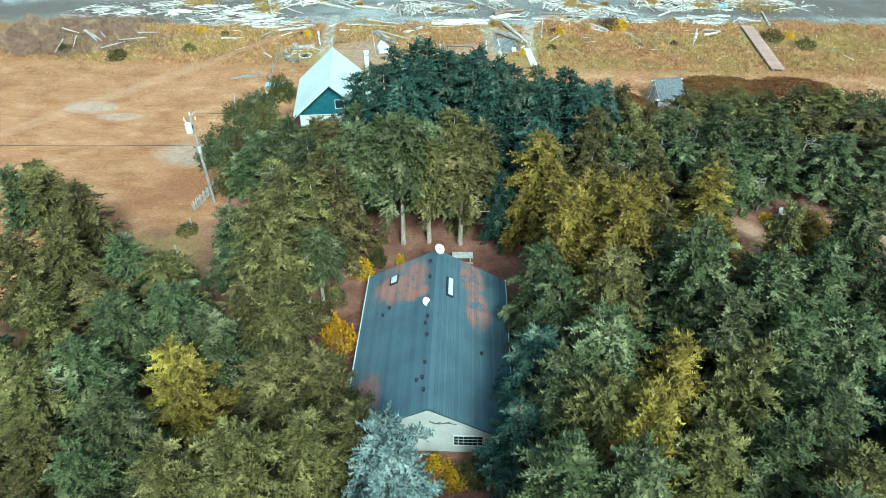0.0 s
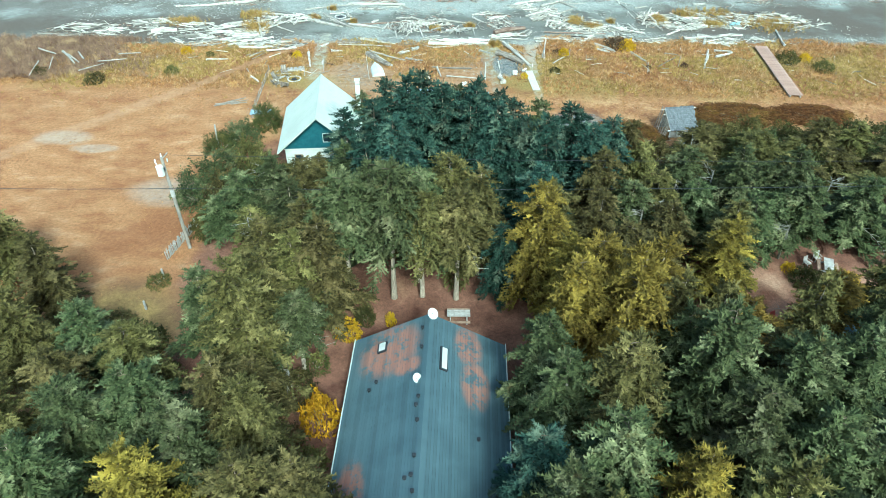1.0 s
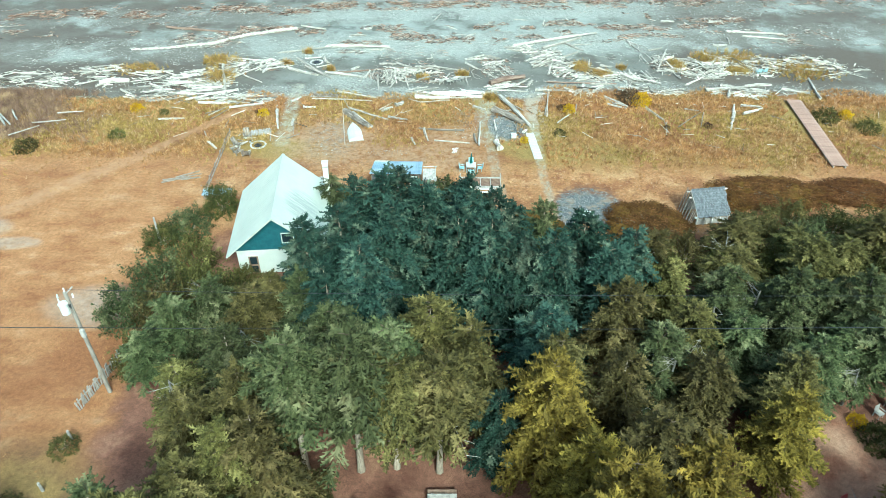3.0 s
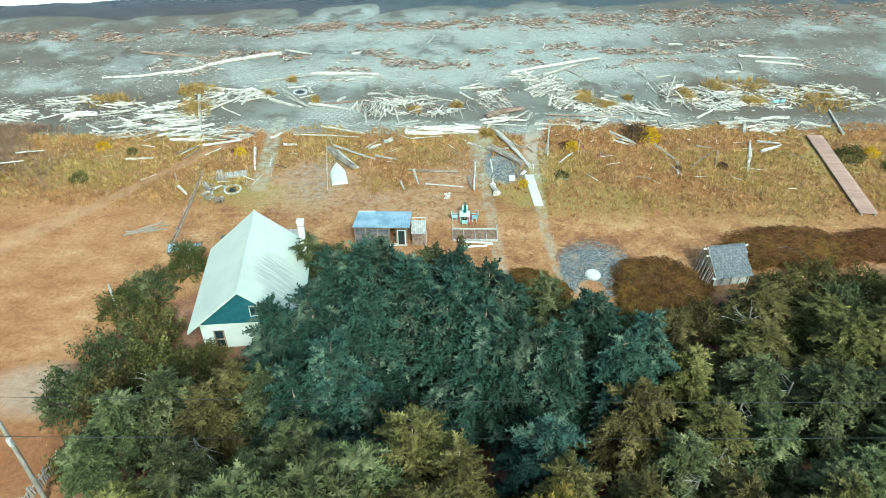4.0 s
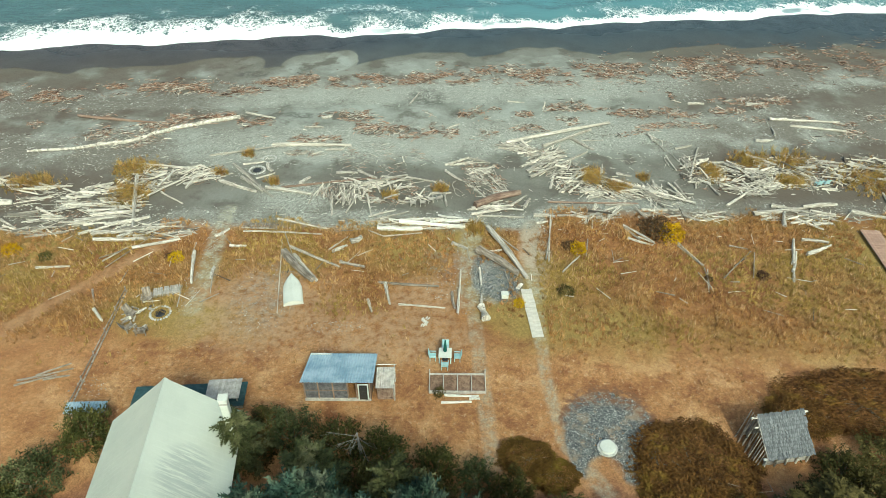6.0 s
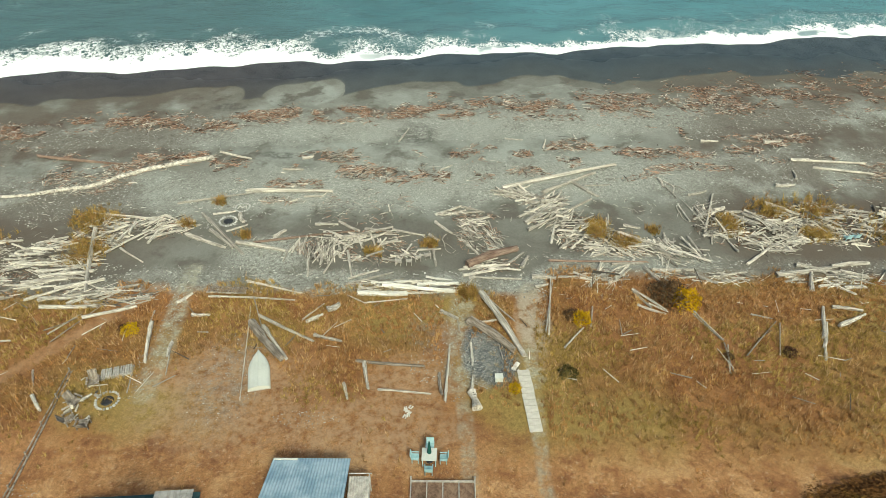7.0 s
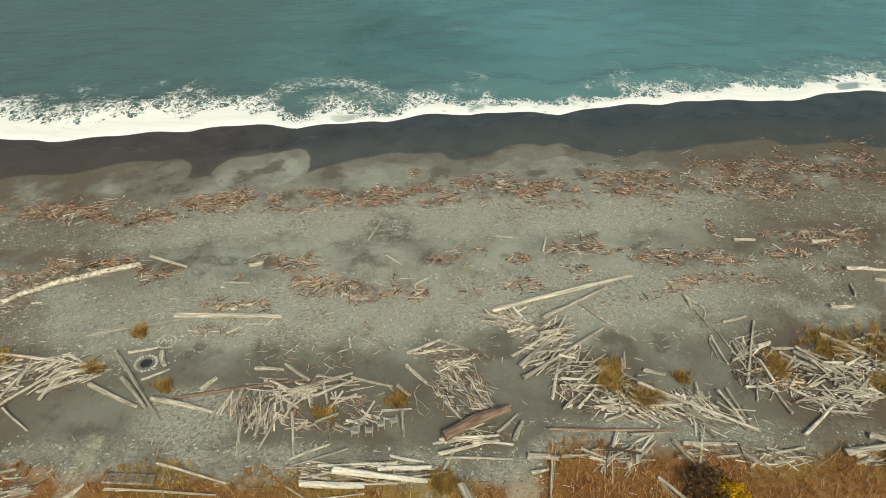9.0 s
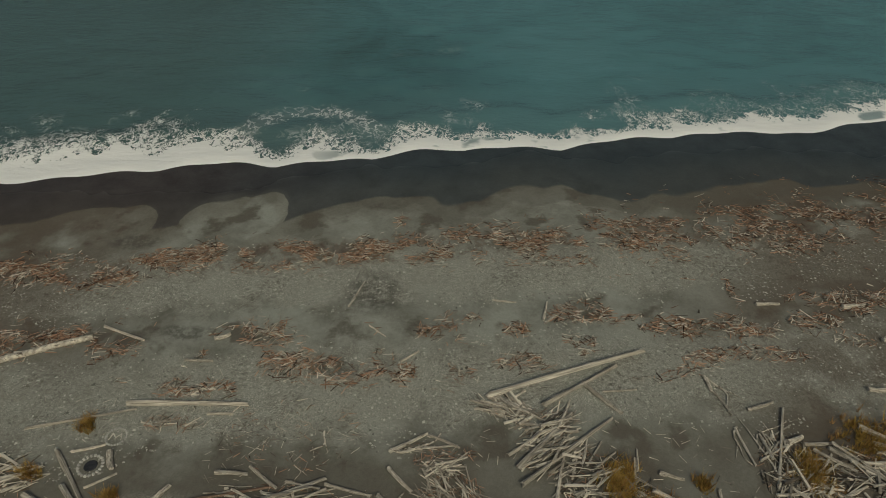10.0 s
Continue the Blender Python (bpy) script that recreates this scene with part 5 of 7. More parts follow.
pile(-14, 121.6, 2.6, 0.7, 20, 45, 0.9, 0.15, 50, 0, 0.03)
pile(-37, 124, 6, 2.2, 10, 150, 1.0, 0.15, 50, 0, 0.035)
pile(-5, 121, 6, 3.5, 10, 60, 0.7, 0.05, 60, 0, 0.025)

pile(-22.9, 94.2, 1.3, 2.2, 60, 12, 0.9, 0.25, 60, 3, 0.07)
# washed-up clumps nearer the water
for x, y, rx, ry, n in ((16.9, 134.4, 1.6, 0.7, 60), (20.0, 134.1, 2.4, 0.7, 90), (26.6, 133.2, 2.6, 0.9, 130), (30.5, 134.1, 1.6, 0.7, 50), (33.8, 133.0, 1.6, 0.7, 60), (38.9, 137.2, 1.6, 0.9, 60), (42.9, 136.6, 2.6, 1.2, 150), (46.6, 137.5, 2.2, 1.0, 110), (7.4, 133.3, 1.8, 0.9, 70), (12.3, 132.3, 0.9, 0.7, 30), (-12.3, 131.4, 1.6, 0.6, 60), (-9.0, 130.4, 1.8, 0.7, 70), (-6.3, 128.7, 2.2, 0.9, 70), (-0.4, 127.5, 1.8, 0.8, 70), (-21.4, 129.2, 1.8, 0.8, 60), (-26.1, 130.6, 2.2, 0.9, 90), (-29.0, 127.9, 2.4, 1.0, 90), (-2.2, 126.0, 1.4, 0.6, 40)):
    for _ in range(int(n * 2.4)):
        a, q = rp.uniform(0, 6.3), math.sqrt(rp.random())
        u, v = x + 1.2 * rx * q * math.cos(a), y + 1.3 * ry * q * math.sin(a)
        if noise.noise((u * 0.9, v * 0.9, 8.8)) < -0.05:
            continue
        g, ln = rp.gauss(0.2, 0.7), rp.uniform(0.15, 1.2)
        (STICKS if rp.random() < 0.45 else REDSTICKS).stick((u, v, height(u, v) + rp.uniform(0.02, 0.2)), (ln * math.cos(g), ln * math.sin(g), ln * rp.uniform(-0.15, 0.15)), 0.012 + 0.05 * rp.random() ** 2, 3)
pile(11.2, 123.9, 1.9, 0.8, -40, 60, 1.8, 0.3, 20, 8, 0.08)
pile(14.2, 122.5, 2.4, 1.2, 30, 50, 2.0, 0.4, 30, 5, 0.08)

# scattered sticks on the sand and the wrack line of bark and twigs
for _ in range(2600):
    x, y = rp.uniform(-62, 68), rp.uniform(107, 124)
    if noise.noise((x * 0.1, y * 0.2, 7)) < -0.05:
        continue
    g, ln = rp.gauss(0.2, 0.9), rp.uniform(0.12, 0.8)
    STICKS.stick((x, y, height(x, y) + 0.03), (ln * math.cos(g), ln * math.sin(g), 0), rp.uniform(0.012, 0.035), 3)
for k in range(46000):
    x = rp.uniform(-75, 85)
    lane = k % 5
    if lane < 3:
        y = 143.4 + 0.135 * x + 2.2 * noise.noise((x * 0.09, 3.1, 0)) + rp.gauss(0, 1.1 + 0.045 * max(0, x))
        keep = noise.noise((x * 0.3, y * 0.42, 1)) + 0.25 * noise.noise((x * 1.1, y * 1.1, 2)) > 0.04
    else:
        y = 129.5 + 0.03 * x + 2.2 * noise.noise((x * 0.08, 9.1, 0)) + rp.gauss(0, 1.6)
        keep = noise.noise((x * 0.2, y * 0.45, 5)) + 0.25 * noise.noise((x * 1.1, y * 1.1, 6)) > 0.24
    if not keep:
        continue
    g, ln = rp.gauss(0.1, 0.8), rp.uniform(0.12, 0.8) * (1.9 if rp.random() < 0.06 else 1)
    pale = rp.random() < (0.3 if lane < 3 else 0.5)
    (STICKS if pale else REDSTICKS).stick((x, y, height(x, y) + rp.uniform(0.01, 0.25 if lane < 3 else 0.14)), (ln * math.cos(g), ln * math.sin(g), rp.uniform(-0.15, 0.15) * ln), rp.uniform(0.016, 0.05), 3)


def wrack_bank(cx, cy, wide, deep, count, bow=0.0, pale=0.52):
    """A bank of bark and twigs that the last tide left, bent like the edge of a wave."""
    for _ in range(count):
        u = rp.uniform(-1, 1)
        v = rp.gauss(0, 0.55) * (1.0 - 0.5 * u * u)
        x, y = cx + wide * u, cy + deep * v + bow * u * u
        if noise.noise((x * 0.8, y * 1.1, 4.7)) < -0.12:
            continue
        g, ln = rp.gauss(0.3, 1.0), rp.uniform(0.15, 1.0) * (1.8 if rp.random() < 0.08 else 1)
        up = 0.3 * max(0.0, 1 - abs(v)) * rp.random()
        (STICKS if rp.random() < pale else REDSTICKS).stick((x, y, height(x, y) + 0.02 + up), (ln * math.cos(g), ln * math.sin(g), rp.uniform(-0.25, 0.25) * ln), 0.014 + 0.055 * rp.random() ** 2, 3)


for spec in ((-33.9, 138.2, 3.0, 1.6, 520, 1.0), (-25.0, 138.5, 3.2, 1.3, 420, 1.2), (-21.5, 141.4, 1.2, 1.6, 200, 0.3), (-18.0, 141.9, 2.0, 1.6, 420, 0.4), (-11.5, 140.4, 2.4, 0.8, 160, 0.2), (-7.0, 142.1, 2.0, 1.3, 320, 0.4), (-2.0, 143.6, 2.2, 1.7, 560, -1.4),
             (5.6, 143.4, 2.6, 1.6, 560, 1.6), (13.0, 145.2, 2.4, 1.8, 520, 1.4), (18.0, 146.6, 1.8, 1.4, 380, -0.8), (24.2, 146.2, 2.8, 2.2, 620, -1.2), (28.6, 144.9, 2.0, 1.6, 360, 1.0), (35.7, 147.2, 4.2, 2.4, 760, 0.6), (41.0, 144.8, 2.6, 2.0, 380, 0.6), (48.5, 150.4, 5.0, 2.2, 620, 0.8), (1.0, 148.5, 0.5, 1.6, 60, 0.0)):
    wrack_bank(*spec)
for spec in ((-37.0, 125.6, 4.5, 2.2, 620, 0.6, 0.6), (-29.4, 129.6, 4.2, 1.2, 520, 0.8, 0.35), (-22.6, 129.4, 1.3, 2.4, 300, 0.0, 0.35), (-9.6, 131.6, 1.8, 1.6, 240, 0.5, 0.5), (-5.0, 127.6, 2.6, 1.2, 420, 0.5, 0.4), (1.6, 126.9, 2.2, 1.4, 380, 0.6, 0.45), (6.0, 132.2, 2.2, 1.5, 340, -0.6, 0.4), (12.4, 132.4, 1.0, 0.8, 90, 0.0, 0.3),
             (18.4, 135.0, 2.6, 1.5, 380, -0.6, 0.55), (26.0, 133.2, 3.0, 1.4, 460, 0.4, 0.45), (31.6, 132.8, 1.8, 1.2, 200, 0.0, 0.45), (38.6, 134.2, 2.2, 1.4, 260, 0.2, 0.5), (43.6, 136.8, 3.0, 1.8, 520, 0.4, 0.6), (-13.2, 125.0, 3.0, 1.2, 300, 0.0, 0.5), (32.5, 138.0, 0.3, 2.6, 60, 0.0, 0.4)):
    wrack_bank(*spec)
STICKWOOD = chips("bleached_sticks", (0.06, 0.05, 0.04), (0.56, 0.52, 0.44), (0.22, 0.18, 0.14))
REDWOOD = chips("red_bark_bits", (0.025, 0.015, 0.011), (0.4, 0.245, 0.165), (0.06, 0.034, 0.024))
STICKS.make("driftwood_sticks", STICKWOOD, "bleached sticks and broken branches strewn over the beach", "driftwood")
REDSTICKS.make("wrack_line", REDWOOD, "reddish bark and twigs washed up in a line", "wrack")

PEBBLES = Heap()
for _ in range(70000):
    x, y = rp.uniform(-60, 66), rp.uniform(105, 146)
    b = y - 0.1 * x + 3.5 * noise.noise((x * 0.15, y * 0.15, 2))
    if not ((107 < y < 110.5 if x < 13 else 110 < y < 113.5) or 120.5 < b < 131 or 135 < b < 144):
        continue
    if noise.noise((x * 0.3, y * 0.3, 4)) < -0.25:
        continue
    PEBBLES.stone((x, y, height(x, y)), 0.02 + 0.09 * rp.random() ** 2, rp)
for cx, cy, rx, ry, cnt in ((15.4, 83.8, 3.2, 3.0, 200), (-13, 97, 3, 5, 420), (2.6, 99.5, 1.5, 2.5, 300), (7.0, 99.5, 1.6, 3.2, 300), (5, 101, 1.2, 6, 500), (-19.8, 101, 1.1, 7, 600), (-24, 85.5, 1.6, 1.6, 120), (-6, 93.2, 2.6, 0.8, 160)):
    for _ in range(cnt):
        a, q = rp.uniform(0, 6.3), math.sqrt(rp.random())
        x, y = cx + rx * q * math.cos(a), cy + ry * q * math.sin(a)
        PEBBLES.stone((x, y, height(x, y)), rp.uniform(0.02, 0.05), rp)
PEBBLE = chips("pebbles", (0.13, 0.13, 0.115), (0.4, 0.395, 0.35), (0.3, 0.3, 0.27))
PEBBLES.make("pebbles", PEBBLE, "grey rounded pebbles in bands on the beach", "pebbles")

GOLDGRASS, REDGRASS, GREENGRASS, PALEGRASS = Heap(), Heap(), Heap(), Heap()
for _ in range(40000):
    x, y = rp.uniform(-64, 66), rp.uniform(86, 112.5)
    e = (111.0 if x > 13 else 105.8 if x < -26 else 108.2) - 2.4 * noise.noise((x * 0.16, 2.2, 0)) - 1.2 * noise.noise((x * 0.6, y * 0.3, 4.4))
    s = 93.5 + 2.5 * noise.noise((x * 0.1, 5.2, 0)) + (0 if x > 12 or x < -26 else 3.5)
    if y > e or (y < s and rp.random() < min(0.97, (s - y) * 0.35)):
        continue
    if abs(x - 44.8) < 1.3 or abs(x - 10.7) < 0.9 or abs(x - 4.9 - 0.02 * (y - 100)) < 1.3 or abs(x + 19.3 + 0.07 * (y - 101)) < 1.2 or abs(x + 34 - 0.77 * (y - 92)) < 0.8:
        continue
    if ((x + 13.2) / 5.6) ** 2 + ((y - 95.5) / 5) ** 2 < 1 - rp.random() * 0.3 or ((x - 1.4) / 3.2) ** 2 + ((y - 97) / 3.2) ** 2 < 1 or ((x - 7.2) / 1.7) ** 2 + ((y - 99.5) / 3) ** 2 < 1:
        continue
    k = 1.3 * noise.noise((x * 0.11, y * 0.15, 11)) + 0.35 * noise.noise((x * 0.5, y * 0.5, 12)) + rp.gauss(0, 0.1) + (-0.28 if y > 104.5 and x > 10 else 0.32 if 95 < y < 104 and x > 10 else 0.08 if 94 < y < 102 else 0.0)
    heap = GREENGRASS if k > 0.2 else (GOLDGRASS if k > -0.12 else REDGRASS)
    heap.tuft(x, y, height(x, y), rp.uniform(0.22, 0.5), 10, rp)
    if rp.random() < 0.32:
        PALEGRASS.tuft(x, y, height(x, y), rp.uniform(0.35, 0.7), 4, rp)
for cx, cy, rx, ry, cnt in ((18.9, 117.6, 1.1, 1.7, 240), (21.3, 115.4, 1.6, 1.0, 160), (32.4, 118.8, 1.2, 1.6, 200), (37.6, 121.8, 2.4, 2.0, 150), (42.5, 121.5, 3.0, 2.6, 200), (41, 117.5, 1.6, 1.2, 160), (-32.6, 117.4, 2.6, 1.9, 240), (-31.2, 112.2, 2.2, 2.2, 300), (-16.3, 115.3, 0.5, 0.5, 60), (-22.7, 117.0, 0.7, 0.5, 60), (2.1, 114.5, 0.7, 0.7, 60), (-3.2, 113.0, 0.9, 0.6, 60), (-20.5, 121.2, 0.6, 0.6, 50), (24.5, 117.5, 0.6, 0.6, 40), (-43, 114, 3, 1.6, 200), (50, 118, 4, 3, 300), (5.9, 107.4, 1.0, 1.0, 110)):
    for _ in range(cnt):
        a, q = rp.uniform(0, 6.3), math.sqrt(rp.random())
        x, y = cx + rx * rp.gauss(0, 0.5), cy + ry * rp.gauss(0, 0.5)
        (GREENGRASS if rp.random() < 0.65 else GOLDGRASS).tuft(x, y, height(x, y), rp.uniform(0.5, 1.0), 12, rp)
for _ in range(16000):
    x, y = rp.uniform(-75, 70), rp.uniform(50, 96)
    if x > -25 and y < 82 or x > -10 and y < 80:
        continue
    if x < -25 and rp.random() < 0.35:
        continue
    if -22 < x < -9 and y < 85:
        continue
    if noise.noise((x * 0.15, y * 0.3, 21)) + rp.gauss(0, 0.2) < 0.05:
        continue
    (REDGRASS if rp.random() < 0.6 else GOLDGRASS).tuft(x, y, height(x, y), rp.uniform(0.08, 0.24), 6, rp)
LEAF["lime"] = foliage("green_gold_grass", (0.1, 0.075, 0.016), (0.52, 0.39, 0.1), (0.52, 0.4, 0.12), 0.0)
for _ in range(130):
    x, y = rp.uniform(-62, 64), rp.uniform(96, 107)
    g, ln = rp.uniform(0, 3.14), rp.uniform(0.4, 2.2)
    STICKS_DUNE.stick((x, y, height(x, y) + 0.18), (ln * math.cos(g), ln * math.sin(g), rp.uniform(-0.1, 0.1)), rp.uniform(0.02, 0.06))
STICKS_DUNE.make("dune_sticks", STICKWOOD, "bleached sticks lying in the dune grass", "driftwood")
PALEGRASS.make("straw_grass", foliage("pale_straw", (0.34, 0.22, 0.1), (0.68, 0.5, 0.27), (0.64, 0.46, 0.23), 0.0), "pale straw blades in the dune grass", "grass")
GOLDGRASS.make("dune_grass", LEAF["blonde"], "dry golden dune grass", "grass")
REDGRASS.make("russet_grass", LEAF["russet"], "russet withered grass", "grass")
GREENGRASS.make("green_dune_grass", LEAF["lime"], "green-gold dune grass", "grass")

BRUSH = Heap()
for _ in range(13000):
    x, y = rp.uniform(-68, -40), rp.uniform(92, 107)
    if noise.noise((x * 0.16, y * 0.2, 31)) + rp.gauss(0, 0.12) + 0.02 * (-48 - x) < -0.08 or y < 92.6 + 1.2 * noise.noise((x * 0.3, 1, 0)):
        continue
    if rp.random() > (-42.5 - x + 4 * noise.noise((x * 0.2, y * 0.25, 3))) / 10:
        continue
    BRUSH.tuft(x, y, height(x, y), rp.uniform(0.5, 1.15), 7, rp)
BRUSH.make("leafless_brush", foliage("purple_brown_twigs", (0.1, 0.06, 0.04), (0.38, 0.26, 0.16), (0.5, 0.37, 0.2), 0.0), "low purple-brown leafless brush in the dune", "brush")


# ---- by the dunes ----
POLY = mat("blue_corrugated_sheet", 0.3, 0.5)
nn = Nodes(POLY)
nn.color(nn.mix(nn.step(nn.noise(0.8, 5, 0.6), 0.35, 0.65), (0.2, 0.3, 0.37), (0.36, 0.46, 0.52)))


def corrugated(a, b, c, d, waves, amp=0.025):
    """A wavy sheet with corners a, b (along the waves' row) and d, c."""
    a, b, c, d = (Vector(v) for v in (a, b, c, d))
    bm = bmesh.new()
    n = waves * 4
    rows = []
    for s, e in ((a, b), (d, c)):
        rows.append([bm.verts.new(s.lerp(e, i / n) + Vector((0, 0, amp * math.sin(i * math.pi / 2)))) for i in range(n + 1)])
    for i in range(n):
        bm.faces.new((rows[0][i], rows[0][i + 1], rows[1][i + 1], rows[1][i]))
    g = bmesh.ops.extrude_face_region(bm, geom=bm.faces[:])
    bmesh.ops.translate(bm, vec=(0, 0, -0.02), verts=[v for v in g["geom"] if isinstance(v, bmesh.types.BMVert)])
    bmesh.ops.recalc_face_normals(bm, faces=bm.faces)
    return bm


# weathered hut panes; the glass's greyish reflection is mixed into their base colour
GREYPANE = speckled("glass_grey_reflection", (0.06, 0.06, 0.065), (0.17, 0.165, 0.165), 2.5, 0.6, 0.3)
hut = base("garden_hut", pose(-7.2, 85.4, 0, 0, 0, 1.5), "low brown garden hut with a blue corrugated roof", "hut")
part("back_wall", box(5.0, 0.08, 1.65, (2.5, 2.9, 0.82)), BROWN, hut)
part("side_wall", box(0.08, 2.8, 1.8, (0.04, 1.45, 0.9)), BROWN, hut)
part("side_wall", box(0.08, 2.8, 1.8, (4.96, 1.45, 0.9)), BROWN, hut)
part("sill", box(5.0, 0.12, 0.3, (2.5, 0, 0.15), 0.01), GREYWOOD, hut, "pale sill board")
part("lintel", box(5.0, 0.1, 0.14, (2.5, 0, 2.14), 0.01), BROWN, hut)
for i, x in enumerate((0.05, 1.1, 2.2, 3.3, 3.95, 4.95)):
    part("post", box(0.1, 0.1, 2.1, (x, 0, 1.05)), BROWN, hut)
for x0, x1 in ((0.1, 1.05), (1.15, 2.15), (2.25, 3.25)):
    part("window", box(x1 - x0, 0.03, 1.65, ((x0 + x1) / 2, 0.02, 1.15)), GREYPANE, hut, "dark weathered window pane with its grey reflection in the colour")
    part("glazing_bar", box(x1 - x0, 0.05, 0.04, ((x0 + x1) / 2, 0, 1.2)), BROWN, hut)
dr = part("door", box(0.8, 0.05, 1.85, (4.45, -0.03, 1.0), 0.01), WHITE, hut, "pale door with a dark pane")
part("pane", box(0.6, 0.04, 1.6, (4.45, -0.05, 1.02)), GLASS, dr)
rf = part("roof", corrugated((-0.15, -0.25, 2.36), (5.25, -0.25, 2.36), (5.3, 3.2, 1.75), (0.1, 3.2, 1.75), 26), POLY, hut, "blue-grey corrugated roof sheet")
for k in range(9):
    part("rafter_end", box(0.06, 0.2, 0.1, (0.1 + k * 0.62, -0.1, 2.24)), DARK, hut)
part("ridge_board", box(1.6, 0.14, 0.06, (0.95, 3.05, 1.86), 0.01), WHITE, hut)
annex = base("lean_to", pose(-1.75, 85.7, 0, 0, 0, 2), "small lean-to of brown boards with a grey sheet roof", "lean-to")
part("wall", box(1.2, 0.07, 1.25, (0.6, 0, 0.62)), DRIFT_RED, annex)
part("wall", box(0.07, 1.6, 1.25, (1.17, 0.8, 0.62)), GREYWOOD, annex)
part("roof", corrugated((-0.1, -0.15, 1.45), (1.3, -0.15, 1.45), (1.3, 1.7, 1.7), (-0.1, 1.7, 1.7), 8), GREYWOOD, annex, "grey corrugated sheet")
part("post", rod((1.3, -0.1, 0), (1.35, -0.05, 1.7), 0.05), GREYWOOD, annex)
part("post", rod((1.25, 1.7, 0), (1.25, 1.7, 2.0), 0.05), GREYWOOD, annex)
part("rail", rod((-0.1, 1.75, 1.95), (1.4, 1.75, 1.95), 0.04), DRIFT_WHITE, annex)

SOIL = speckled("garden_soil", (0.13, 0.08, 0.055), (0.27, 0.18, 0.12), 3, 0.95, 0.1, bump=0.8, fine=14)
bed = base("raised_garden_bed", pose(2.1, 86.4, 0, 0, 0, 1.5), "raised garden bed in four boarded compartments", "garden bed")
for y in (0, 1.75):
    part("side_board", box(4.4, 0.07, 0.3, (2.2, y, 0.15), 0.01), GREYWOOD, bed)
for k in range(5):
    part("cross_board", box(0.07, 1.7, 0.28, (0.03 + k * 1.085, 0.875, 0.14), 0.01), GREYWOOD, bed)
for k in range(4):
    part("soil", box(1.0, 1.65, 0.16, (0.57 + k * 1.085, 0.875, 0.08), 0.02), SOIL, bed)
for k in (0, 4):
    part("corner_post", box(0.1, 0.1, 0.75, (0.03 + k * 1.085, 1.75, 0.37)), GREYWOOD, bed)
for x, y, l in ((4.6, 86.15, 2.6), (4.2, 85.5, 2.3), (5.6, 85.9, 0.8)):
    log(x, y, 2, l, 0.13, "white")
bush(2.9, 86.35, 0.55, 0.55, 0.7, "olive", "small olive bush in the garden bed", count=500, size=0.1)

TURQ = speckled("turquoise_paint", (0.28, 0.45, 0.46), (0.4, 0.56, 0.56), 3, 0.55, 0.35)
UMB = speckled("dark_green_canvas", (0.01, 0.06, 0.05), (0.02, 0.09, 0.075), 3, 0.8, 0.2)
tab = base("garden_table", pose(3.25, 89.95, 0, 0, 0, 0), "pale turquoise square garden table", "table")
part("tabletop", box(1.05, 1.05, 0.05, (0, 0, 0.74), 0.01), WHITE, tab)
for sx_ in (-1, 1):
    for sy_ in (-1, 1):
        part("leg", box(0.07, 0.07, 0.72, (sx_ * 0.45, sy_ * 0.45, 0.36)), TURQ, tab)
umb = base("closed_umbrella", pose(3.25, 89.95, 0), "closed dark green garden umbrella", "umbrella")
part("pole", rod((0, 0, 0), (0, 0, 2.35), 0.025), GREYWOOD, umb)
part("canopy", rod((0, 0, 1.0), (0, 0, 2.2), 0.17, 0.05, 9), UMB, umb)
part("foot", rod((0, 0, 0), (0, 0, 0.08), 0.25, 0.2, 14), DARK, umb)


def chair(x, y, turn, material, label, lean=12, wide=0.55, group="", name="garden_chair", h=0.95):
    c = base(name, pose(x, y, height(x, y), 0, 0, turn), label, "chair", group)
    part("seat", box(wide, 0.5, 0.05, (0, 0, 0.42), 0.01), material, c)
    part("backrest", box(wide, 0.05, h - 0.42, (0, 0, (h - 0.42) / 2), 0.015), material, c, "", pose(0, 0.25, 0.42, -lean))
    for sx_ in (-1, 1):
        part("armrest", box(0.06, 0.5, 0.04, (sx_ * wide / 2, 0, 0.62)), material, c)
        for sy_ in (-1, 1):
            part("leg", box(0.05, 0.05, 0.42, (sx_ * (wide / 2 - 0.03), sy_ * 0.22, 0.21)), material, c)
    return c


for dx, dy, a in ((0, 0.95, 0), (0, -0.95, 180), (-0.98, 0, 90), (0.98, 0, -90)):
    chair(3.25 + dx, 89.95 + dy, a, TURQ, "turquoise garden chair at the square table", group="chairs round the table")
for k, (x, y) in enumerate(((-0.7, 111.4), (0.3, 111.5), (1.1, 112.1), (2.0, 112.45))):
    chair(x, y, 175 + 9 * k, GREYWOOD, "white plastic chair by the driftwood heap", group="chairs on the beach", name="plastic_chair", h=0.85)
for x, y in ((43.4, 116.7), (44.3, 116.9)):
    chair(x, y, 190, TURQ, "turquoise beach chair among driftwood", name="beach_chair")


